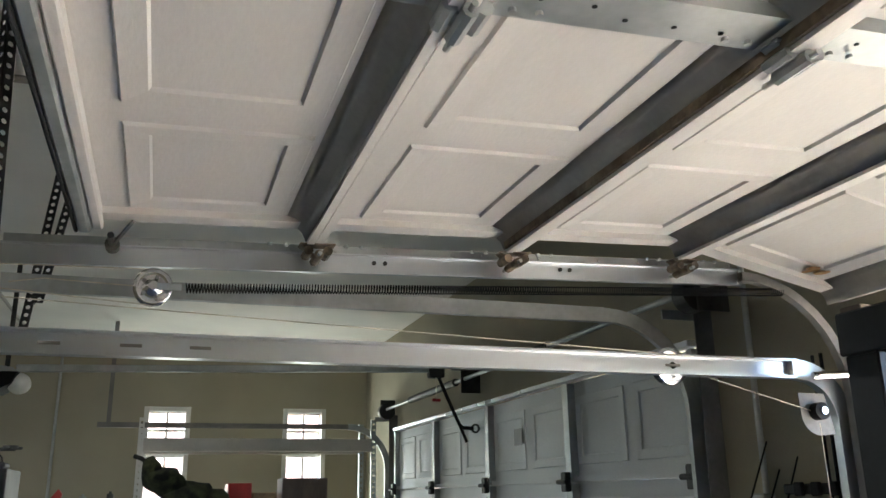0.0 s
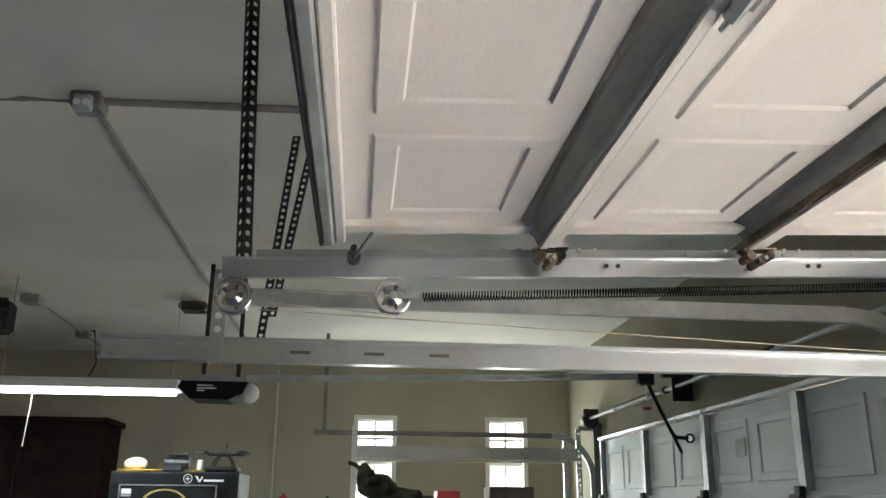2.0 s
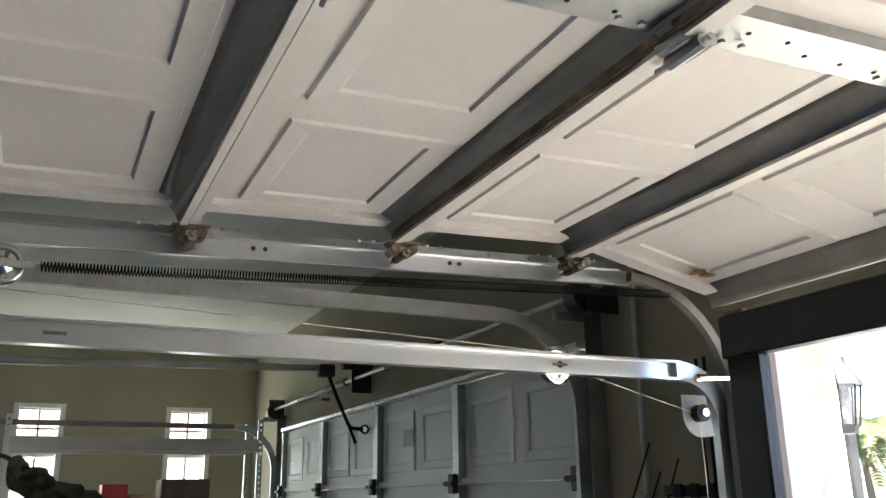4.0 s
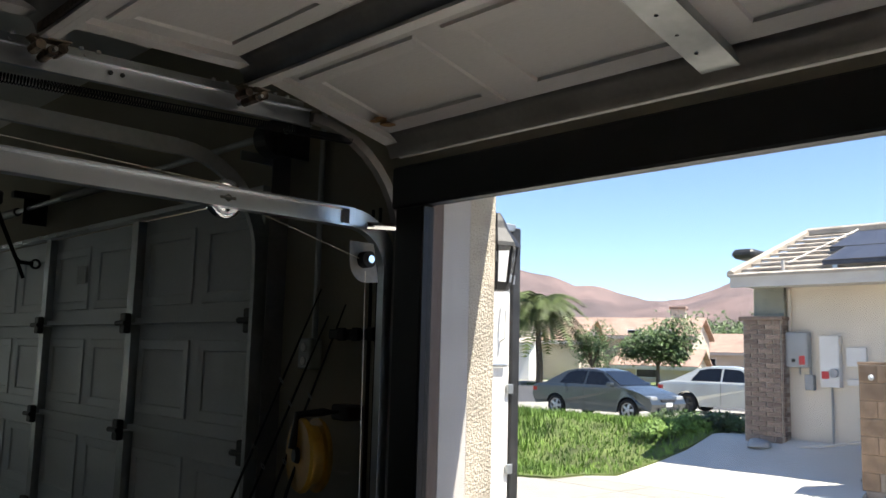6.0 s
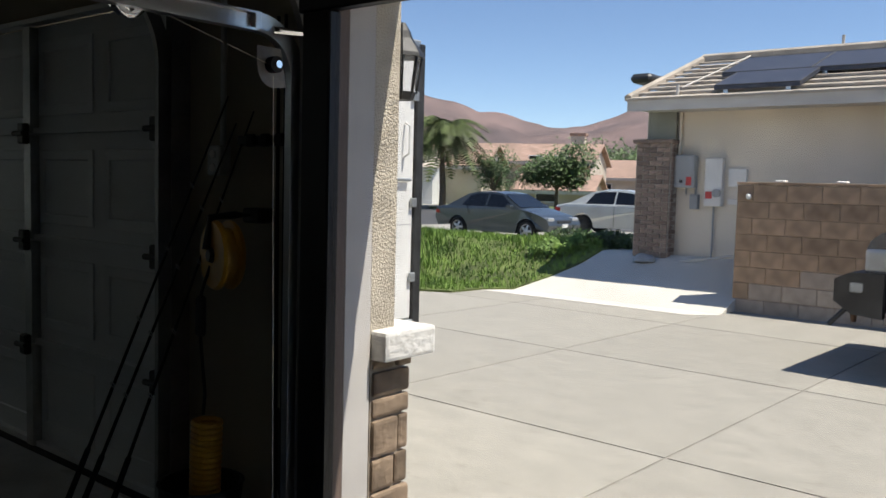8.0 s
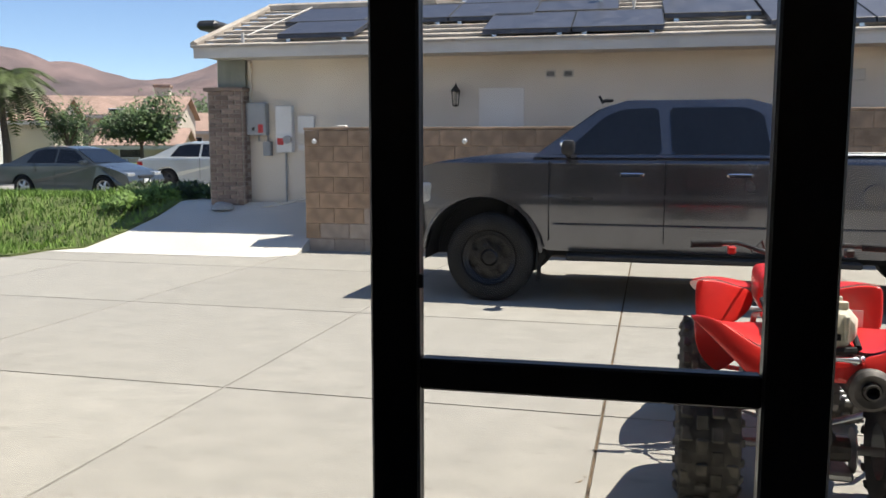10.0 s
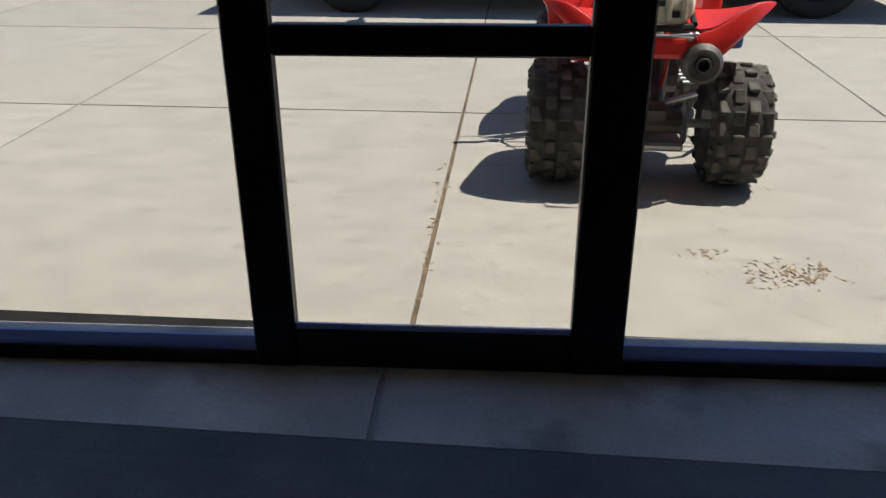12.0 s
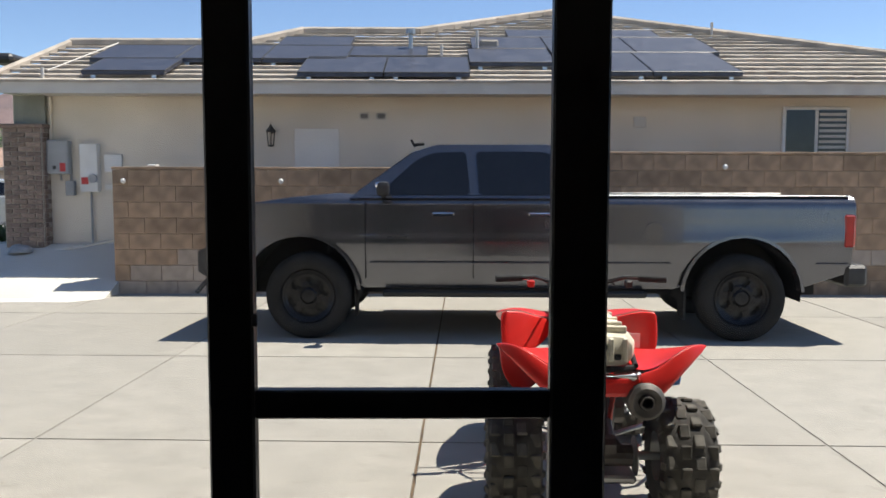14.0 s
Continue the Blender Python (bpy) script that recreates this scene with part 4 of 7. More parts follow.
# ---- doorway pillar: stucco return, ledge and stones ----
PY = D1[1] + 0.03
pil = thing("wall_pillar", "rough stucco pillar beside the doorway, white ledge over stone facing", "pillar", (2.0, PY + 0.2, -0.05), kind="structure")
part("ledge", box(B(), XF + 0.15, 2.15, PY - 0.115, PY + 0.9, 0.735, 0.845, 0.015, 2), "cap", pil, "white rendered ledge", world=True)
part("backing", box(B(), XF + 0.147, 2.04, PY - 0.045, PY + 0.85, -0.06, 0.733), "mortar", pil, world=True)
rg = random.Random(11)
z = -0.05
row = 0
while z < 0.70:
    h = min(rg.uniform(0.075, 0.15), 0.735 - z)
    cuts = [XF + 0.15]
    while cuts[-1] < 2.06:
        cuts.append(min(2.075, cuts[-1] + rg.uniform(0.09, 0.2)))
        if 2.075 - cuts[-1] < 0.05:
            cuts[-1] = 2.075
            break
    for a, b in zip(cuts, cuts[1:]):
        part("stone", box(B(), a + 0.004, b - 0.004, PY - rg.uniform(0.052, 0.078), PY - 0.02, z + 0.004, z + h - 0.004, 0.014, 2), "stone", pil, world=True)
    y = PY + 0.001
    while y < PY + 0.8:
        w = rg.uniform(0.12, 0.26)
        part("stone", box(B(), 2.036, 2.036 + rg.uniform(0.03, 0.055), y + 0.004, y + w - 0.004, z + 0.004, z + h - 0.004, 0.014, 2), "stone", pil, world=True)
        y += w
    z += h

lan = thing("wall_lantern", "dark metal wall lantern with clear glass by the doorway", "lantern", (1.992, 2.52, 1.7))
LX, LY = 2.12, 2.50
part("backplate", box(B(), 1.992, 2.01, LY - 0.05, LY + 0.05, 1.72, 1.98, 0.006), "darksteel", lan, world=True)
part("arm", pipe(B(), [(2.0, LY, 1.88), (2.06, LY, 1.97), (LX, LY, 1.97)], 0.009), "darksteel", lan, world=True)
bm = B()
lathe(bm, [(0.012, 0.16), (0.03, 0.13), (0.042, 0.10), (0.085, 0.045), (0.09, 0.03), (0.08, 0.03), (0.0, 0.03)], pose(LX, LY, 1.82), 8)
part("roof", bm, "blackplastic", lan, world=True)
bm = B()
lathe(bm, [(0.074, 0.03), (0.070, -0.02), (0.055, -0.095), (0.056, -0.10), (0.0, -0.10)], pose(LX, LY, 1.82), 8)
part("glass", bm, "pane", lan, "clear glass", world=True)
for k in range(8):
    a = math.pi * (k / 4 + 0.0)
    part("cage_bar", rod(B(), (LX + 0.077 * math.cos(a), LY + 0.077 * math.sin(a), 1.852), (LX + 0.058 * math.cos(a), LY + 0.058 * math.sin(a), 1.715), 0.004, seg=6), "blackplastic", lan, world=True)
part("base", rod(B(), (LX, LY, 1.69), (LX, LY, 1.72), 0.045, 0.058, 8), "darksteel", lan, world=True)

# ---- white cargo trailer, its rear door towards the doorway ----
tl = thing("cargo_trailer", "white enclosed cargo trailer on the drive, barred rear door", "trailer", (3.0, 6.0, -0.06))
part("body", box(B(), 2.05, 4.02, 4.05, 8.0, 0.45, 2.28, 0.02), "white", tl, world=True)
part("corner_post", box(B(), 3.97, 4.05, 4.02, 4.09, 0.42, 2.30, 0.008), "darksteel", tl, "dark metal corner post", world=True)
part("bottom_rail", box(B(), 2.02, 4.0, 4.02, 4.06, 0.40, 0.46, 0.006), "zincdull", tl, world=True)
part("top_rail", box(B(), 2.02, 4.0, 4.02, 4.06, 2.27, 2.32, 0.006), "zincdull", tl, world=True)
dd = part("rear_door", box(B(), 2.1, 3.955, 4.025, 4.05, 0.47, 2.26, 0.008), "white", tl, world=True)
part("seam", box(B(), 2.1, 3.955, 4.0245, 4.026, 1.10, 1.105), "grey", dd, world=True)
lk = B()
rod(lk, (3.55, 4.005, 1.40), (3.9, 4.005, 1.40), 0.012)
box(lk, 3.64, 3.70, 3.985, 4.025, 1.33, 1.47, 0.006)
part("bar_lock", lk, "zincdull", dd, "steel bar lock", world=True)
part("grab_handle", pipe(B(), [(3.86, 4.02, 1.55), (3.86, 3.98, 1.57), (3.86, 3.98, 1.75), (3.86, 4.02, 1.77)], 0.008), "white", dd, world=True)
for z in (0.75, 1.25, 1.95):
    part("door_hinge", box(B(), 3.92, 3.97, 4.0, 4.02, z - 0.03, z + 0.03, 0.003), "zincdull", dd, world=True)
part("tail_lamp", box(B(), 3.70, 3.95, 4.01, 4.04, 0.355, 0.40, 0.006), "redlamp", tl, "red tail lamp", world=True)
for y in (5.6, 6.4):
    for x in (2.1, 3.7):
        part("wheel", rod(B(), (x, y, 0.25), (x + 0.2, y, 0.25), 0.31, seg=24), "tyre", tl, world=True)

# ---- neighbour's block wall ----
WX, BL, BH = 10.2, 0.405, 0.203
bw = thing("block_wall", "tan concrete block garden wall, lower courses bleached", "wall", (WX + 0.1, -2, -0.12), kind="structure")
zb = -0.15
full = mesh_of(box(B(), -0.095, 0.095, -BL / 2 + 0.004, BL / 2 - 0.004, 0.003, BH - 0.003, 0.008), "block", "block")
half = mesh_of(box(B(), -0.095, 0.095, -BL / 4 + 0.004, BL / 4 - 0.004, 0.004, BH - 0.004, 0.006), "block", "block")
pale = mesh_of(box(B(), -0.095, 0.095, -BL / 2 + 0.004, BL / 2 - 0.004, 0.004, BH - 0.004, 0.006), "blockgrey", "block")
Y0W = 4.10
part("mortar", box(B(), WX + 0.008, WX + 0.182, -9.2, Y0W - 0.005, zb - 0.05, zb + 8 * BH - 0.004), "blockjoint", bw, world=True)
part("mortar", box(B(), WX + 0.009, WX + 0.181, -9.2, -1.0, zb + 8 * BH - 0.004, zb + 9 * BH - 0.004), "blockjoint", bw, world=True)
for c in range(9):
    y = Y0W
    first = True
    while y > (-9.0 if c < 8 else -9.0):
        hlf = first and c % 2 == 1
        ln = BL / 2 if hlf else BL
        if c < 8 or y < -0.9:
            o = new("block", half if hlf else (pale if (c < 3 and (c + int(y * 7)) % 3) else full))
            o.parent = bw
            o.location = Vector((WX + 0.095, y - ln / 2, zb + c * BH)) - bw.matrix_basis.translation
        y -= ln
        first = False
part("cap_course", box(B(), WX - 0.005, WX + 0.195, -1.0, Y0W + 0.01, zb + 8 * BH, zb + 8 * BH + 0.035, 0.006), "block", bw, world=True)
part("cap_course", box(B(), WX - 0.005, WX + 0.195, -9.2, -1.0, zb + 9 * BH, zb + 9 * BH + 0.035, 0.006), "block", bw, world=True)
for y, z in ((3.95, 1.33), (1.95, 1.33), (-3.7, 1.52), (-5.9, 1.52)):
    bm = B()
    bmesh.ops.create_uvsphere(bm, u_segments=10, v_segments=6, radius=0.035, matrix=Matrix.Translation((WX - 0.02, y, z)))
    part("garden_lamp", bm, "white", bw, "small white globe fixed to the wall", world=True)
for y in (3.6, 2.9):
    part("cap_lump", box(B(), WX + 0.03, WX + 0.15, y - 0.06, y + 0.06, zb + 8 * BH + 0.035, zb + 8 * BH + 0.065, 0.012), "cap", bw, world=True)

# ---- neighbour's house ----
HX, EX, EZ, PITCH = 11.5, 10.78, 2.62, 0.333
hs = thing("neighbour_house", "single-storey tan stucco house with tiled roof and solar panels", "house", (14, -3, -0.12))
bm = B()
box(bm, HX, HX + 0.2, -12, 5.96, -0.3, 2.62)
box(bm, HX + 0.2, 17.0, 5.15, 5.85, -0.3, 2.62)
part("wall", bm, "housewall", hs, world=True)
bm = B()
prism(bm, [(EX, EZ - 0.13), (EX + 0.03, EZ - 0.13), (EX + 0.03, EZ + 0.02), (EX, EZ + 0.02)], -12, 5.95, "y")
fa = part("fascia", bm, "fascia", hs, "pale painted fascia board", world=True)
part("soffit", box(B(), EX + 0.03, HX, -12, 5.9, EZ - 0.10, EZ - 0.07), "fascia", hs, world=True)


def roof_z(x):
    return EZ + PITCH * (x - EX)


roof = part("roof", box(B(), 17.0, 17.02, -2.5, -2.4, 2.7, 2.72), "tile", hs, world=True)
APX, APY = 17.2, -2.45
ncourse = 21
for c in range(ncourse):
    x0 = EX - 0.03 + c * (APX - EX) / ncourse
    x1 = x0 + (APX - EX) / ncourse + 0.05
    xm = x0 + 0.1
    yl = 5.98 if xm < 13.5 else 3.1 - (xm - 13.5) * 0.6 if xm < 14.72 else 0.31 - (xm - 14.72) * 1.09
    yr = APY - (APX - xm) - 0.1
    if yl <= yr:
        continue
    bm = B()
    n = max(2, int((yl - yr) / 0.30))
    for k in range(n):
        ya, yb = yr + (yl - yr) * k / n, yr + (yl - yr) * (k + 1) / n
        j = rng.uniform(-0.004, 0.004)
        za = roof_z(x0) + 0.056 + j
        zb2 = roof_z(x1) + 0.006
        q = [(x0, ya + 0.001, za - 0.034), (x0, yb - 0.001, za - 0.034), (x1, yb - 0.001, zb2 - 0.02), (x1, ya + 0.001, zb2 - 0.02),
             (x0 + rng.uniform(-0.006, 0.006), ya + 0.001, za), (x0, yb - 0.001, za), (x1, yb - 0.001, zb2), (x1, ya + 0.001, zb2)]
        v = [bm.verts.new(p) for p in q]
        for f in ((0, 1, 2, 3), (4, 5, 6, 7), (0, 1, 5, 4), (1, 2, 6, 5), (2, 3, 7, 6), (3, 0, 4, 7)):
            bm.faces.new([v[i] for i in f])
    part("tile_course", bm, "tile", roof, world=True)
bm = B()
run = APX - EX
hip = [bm.verts.new(p) for p in ((EX, APY - run, EZ - 0.02), (EX, APY + run, EZ - 0.02), (APX + run, APY + run, EZ - 0.02), (APX + run, APY - run, EZ - 0.02))]
peak = bm.verts.new((APX, APY, roof_z(APX) - 0.04))
for k in range(4):
    bm.faces.new((hip[k], hip[(k + 1) % 4], peak))
bm.faces.new(hip[::-1])
prism(bm, [(EX + 0.02, EZ - 0.02), (13.5, roof_z(13.5) - 0.04), (16.2, EZ - 0.02)], 2.0, 5.9, "y")
prism(bm, [(EX + 0.02, EZ - 0.02), (14.72, roof_z(14.72) - 0.04), (18.6, EZ - 0.02)], -2.0, 2.3, "y")
part("roof_body", bm, "tile", hs, world=True)
bm = B()
rod(bm, (EX + 0.05, 5.97, EZ + 0.06), (13.5, 5.97, roof_z(13.5) + 0.06), 0.06, seg=6)
part("rake_tiles", bm, "tile", roof, world=True)
for p0, p1 in (((13.5, 5.97, roof_z(13.5) + 0.05), (13.5, 3.1, roof_z(13.5) + 0.05)), ((13.5, 3.1, roof_z(13.5) + 0.05), (14.72, 2.37, roof_z(14.72) + 0.05)),
               ((14.72, 2.37, roof_z(14.72) + 0.05), (14.72, 0.31, roof_z(14.72) + 0.05)), ((14.72, 0.31, roof_z(14.72) + 0.05), (APX, APY, roof_z(APX) + 0.05)), ((APX, APY, roof_z(APX) + 0.05), (EX, APY - (APX - EX), EZ + 0.05))):
    L = (Vector(p1) - Vector(p0)).length
    n = int(L / 0.4)
    for k in range(n):
        a = Vector(p0).lerp(Vector(p1), k / n)
        b = Vector(p0).lerp(Vector(p1), (k + 1.08) / n)
        part("ridge_tile", rod(B(), a, b + Vector((0, 0, 0.012)), 0.085, 0.075, 6), "tile", roof, world=True)

# solar panels on the roof slope: lower edge x, and their stretch in y
for x0, x1, ya, yb in ((10.98, 11.82, 4.77, 3.65), (11.84, 12.90, 5.0, 3.77), (11.84, 12.90, 3.75, 2.52), (11.84, 12.90, 2.50, 1.29), (12.07, 12.84, 1.27, 0.12), (12.92, 13.72, 2.48, 1.34),
                       (10.90, 11.97, 1.85, 0.70), (10.90, 11.97, 0.68, -0.47), (11.61, 12.66, -0.50, -1.72), (12.68, 13.72, -0.58, -1.74), (13.75, 14.50, -1.22, -2.50), (13.75, 14.50, -2.52, -3.78),
                       (10.98, 12.39, -1.76, -2.95), (10.98, 12.39, -2.97, -4.18), (12.42, 13.73, -1.76, -3.05), (12.42, 13.73, -3.07, -4.33)):
    bm = B()
    z0, z1 = roof_z(x0) + 0.13, roof_z(x1) + 0.13
    v = [bm.verts.new(p) for p in ((x0, ya, z0 - 0.06), (x0, yb, z0 - 0.06), (x1, yb, z1 - 0.06), (x1, ya, z1 - 0.06), (x0, ya, z0), (x0, yb, z0), (x1, yb, z1), (x1, ya, z1))]
    for f in ((0, 1, 2, 3), (4, 5, 6, 7), (0, 1, 5, 4), (1, 2, 6, 5), (2, 3, 7, 6), (3, 0, 4, 7)):
        bm.faces.new([v[i] for i in f])
    sp1 = part("solar_panel", bm, "solar", hs, "dark blue solar panel", world=True)
    bm = B()
    for a, b in (((x0, ya, z0), (x0, yb, z0)), ((x1, ya, z1), (x1, yb, z1)), ((x0, ya, z0), (x1, ya, z1)), ((x0, yb, z0), (x1, yb, z1))):
        rod(bm, Vector(a) - Vector((0, 0, 0.001)), Vector(b) - Vector((0, 0, 0.001)), 0.007, seg=4)
    part("frame", bm, "darksteel", sp1, world=True)
    for y in (ya - 0.15, yb + 0.15):
        part("mount", box(B(), x0 + 0.02, x0 + 0.06, y - 0.03, y + 0.03, z0 - 0.14, z0 - 0.03), "zinc", sp1, world=True)
# roof pipes and vents
vt = B()
rod(vt, (12.7, 0.38, roof_z(12.7)), (12.7, 0.38, roof_z(12.7) + 0.36), 0.035)
rod(vt, (12.7, 0.38, roof_z(12.7) + 0.34), (12.7, 0.38, roof_z(12.7) + 0.42), 0.075)
part("vent_pipe", vt, "zincdull", hs, world=True)
for x, y, h in ((12.7, -0.65, 0.4), (12.6, -0.1, 0.2), (13.9, 3.9, 0.2), (14.6, -4.9, 0.25), (11.0, 5.3, 0.16)):
    part("vent_pipe", rod(B(), (x, y, roof_z(x)), (x, y, roof_z(x) + h), 0.025, seg=8), "fascia", hs, world=True)
part("roof_vent", box(B(), 12.9, 13.2, -1.0, -0.7, roof_z(13.0), roof_z(13.0) + 0.2, 0.03), "tile", hs, world=True)
part("conduit", rod(B(), (11.15, 5.30, roof_z(11.15) + 0.09), (13.3, 5.12, roof_z(13.3) + 0.09), 0.011, seg=6), "fascia", hs, "pale conduit across the roof", world=True)
part("satellite_box", box(B(), 11.6, 12.2, 6.0, 6.35, 3.0, 3.14, 0.05), "darksteel", hs, world=True)
# window, closed shutter, lantern, vents
w = part("window", box(B(), HX - 0.03, HX, -5.9, -4.94, 1.35, 2.40, 0.01), "white", hs, "white framed sliding window", world=True)
part("pane", box(B(), HX - 0.034, HX - 0.0305, -5.40, -4.99, 1.40, 2.35), "glass", w, world=True)
part("pane", box(B(), HX - 0.034, HX - 0.0305, -5.85, -5.45, 1.40, 2.35), "glass", w, world=True)
for k in range(12):
    part("blind_slat", box(B(), HX - 0.040, HX - 0.0345, -5.84, -5.46, 1.42 + k * 0.077, 1.46 + k * 0.077), "fascia", w, world=True)
part("wall_hatch", box(B(), HX - 0.02, HX, 1.36, 1.99, 1.2, 2.07, 0.004), "hatch", hs, "plain pale painted hatch", world=True)
for y in (1.0, 0.76):
    v = part("wall_vent", box(B(), HX - 0.025, HX, y - 0.07, y + 0.07, 2.20, 2.30, 0.005), "fascia", hs, world=True)
    part("grille", box(B(), HX - 0.028, HX - 0.0255, y - 0.05, y + 0.05, 2.22, 2.28), "rail", v, world=True)
part("wall_vent", box(B(), HX - 0.02, HX, -3.0, -2.82, 2.10, 2.25, 0.01), "fascia", hs, world=True)
hl = B()
lathe(hl, [(0.0, 0.22), (0.02, 0.17), (0.075, 0.10), (0.07, 0.09), (0.0, 0.09)], pose(HX - 0.1, 2.31, 1.93), 6)
lathe(hl, [(0.0, -0.12), (0.04, -0.11), (0.045, -0.09), (0.0, -0.09)], pose(HX - 0.1, 2.31, 1.93), 6)
rod(hl, (HX, 2.31, 2.0), (HX - 0.1, 2.31, 2.12), 0.01)
for a in range(6):
    rod(hl, (HX - 0.1 + 0.06 * math.cos(a * 1.047), 2.31 + 0.06 * math.sin(a * 1.047), 2.03), (HX - 0.1 + 0.042 * math.cos(a * 1.047), 2.31 + 0.042 * math.sin(a * 1.047), 1.83), 0.005, seg=4)
ll = part("wall_lantern", hl, "darksteel", hs, "dark metal wall lantern", world=True)
# meters
inv = part("inverter", box(B(), HX - 0.16, HX, 5.14, 5.45, 1.42, 1.90, 0.035, 2), "grey", hs, "grey solar inverter with red sticker", world=True)
part("sticker", box(B(), HX - 0.163, HX - 0.1605, 5.18, 5.26, 1.46, 1.58), "redsticker", inv, world=True)
part("display", box(B(), HX - 0.163, HX - 0.1605, 5.31, 5.36, 1.49, 1.54), "darksteel", inv, world=True)
mp = part("meter_panel", box(B(), HX - 0.12, HX, 4.75, 5.00, 1.17, 1.85, 0.008), "white", hs, "pale electric meter panel", world=True)
part("meter", rod(B(), (HX - 0.17, 4.81, 1.36), (HX - 0.12, 4.81, 1.36), 0.06, seg=18), "grey", mp, world=True)
part("sticker", box(B(), HX - 0.123, HX - 0.1205, 4.88, 4.98, 1.28, 1.38), "redsticker", mp, world=True)
part("switch_box", box(B(), HX - 0.1, HX, 5.10, 5.22, 1.12, 1.33, 0.008), "grey", hs, world=True)
part("panel_box", box(B(), HX - 0.06, HX, 4.43, 4.68, 1.45, 1.70, 0.006), "white", hs, world=True)
part("panel_box", box(B(), HX - 0.06, HX, 4.48, 4.68, 1.20, 1.28, 0.006), "white", hs, world=True)
for y, z0, z1 in ((4.88, -0.1, 1.17), (5.3, 1.33, 1.42), (5.16, 1.33, 1.45)):
    part("conduit", rod(B(), (HX - 0.04, y, z0), (HX - 0.04, y, z1), 0.016, seg=8), "grey", hs, world=True)
part("downpipe", box(B(), HX - 0.06, HX - 0.004, 5.40, 5.44, 1.9, 2.5, 0.006), "housewall", hs, world=True)
# recess, its shade painted as a grey-green panel, and brick pilaster at the corner
part("gate_panel", box(B(), 11.40, 11.46, 5.47, 5.90, 2.06, 2.52), "recessshade", hs, world=True)
pl = part("pilaster", box(B(), 11.25, 11.495, 5.46, 6.0, 0.0, 2.06), "brickjoint", hs, "brick pilaster at the corner of the house", world=True)
part("pilaster_cap", box(B(), 11.20, 11.495, 5.42, 6.05, 2.06, 2.115, 0.008), "brick", pl, world=True)
bme = mesh_of(box(B(), -0.012, 0.02, -0.096, 0.096, 0.0, 0.058, 0.004), "brick", "brick")
bmh = mesh_of(box(B(), -0.012, 0.02, -0.044, 0.044, 0.0, 0.058, 0.004), "brick", "brick")
off = hs.matrix_basis.translation
for c in range(31):
    z = 0.02 + c * 0.066
    y = 5.46
    row = [0.2, 0.2, 0.095] if c % 2 else [0.095, 0.2, 0.2]
    for ln in row:
        o = new("brick", bme if ln > 0.1 else bmh)
        o.parent = pl
        o.location = Vector((11.245, y + ln / 2 + 0.008, z)) - off
        y += ln + 0.012
    x = 11.27
    for ln in row[:1] if c % 2 else row[:2]:
        if x + ln > 11.5:
            break
        o = new("brick", bme if ln > 0.1 else bmh)
        o.parent = pl
        o.location = Vector((x + ln / 2, 5.455, z)) - off
        o.rotation_euler = (0, 0, radians(90))
        x += ln + 0.012
# hose, rag and pipe lying at the wall's foot
hp = B()
pipe(hp, [(11.2, 5.3, 0.36), (11.1, 4.9, 0.42), (11.0, 4.5, 0.50), (10.9, 4.2, 0.55)], 0.018)
solid("pole", hp, "fascia", "pale pole lying at the foot of the house wall", "pole")
bm = B()
bmesh.ops.create_icosphere(bm, subdivisions=3, radius=0.13, matrix=Matrix.Translation((11.05, 5.75, 0.33)) @ Matrix.Diagonal((0.8, 1.3, 0.8, 1)))
for v in bm.verts:
    v.co += v.normal * noise.noise(v.co * 6) * 0.09
    v.co.z = max(v.co.z, 0.34)
solid("tarp_heap", bm, "grey", "small crumpled grey tarp on the ground by the pilaster", "tarp", smooth=True)


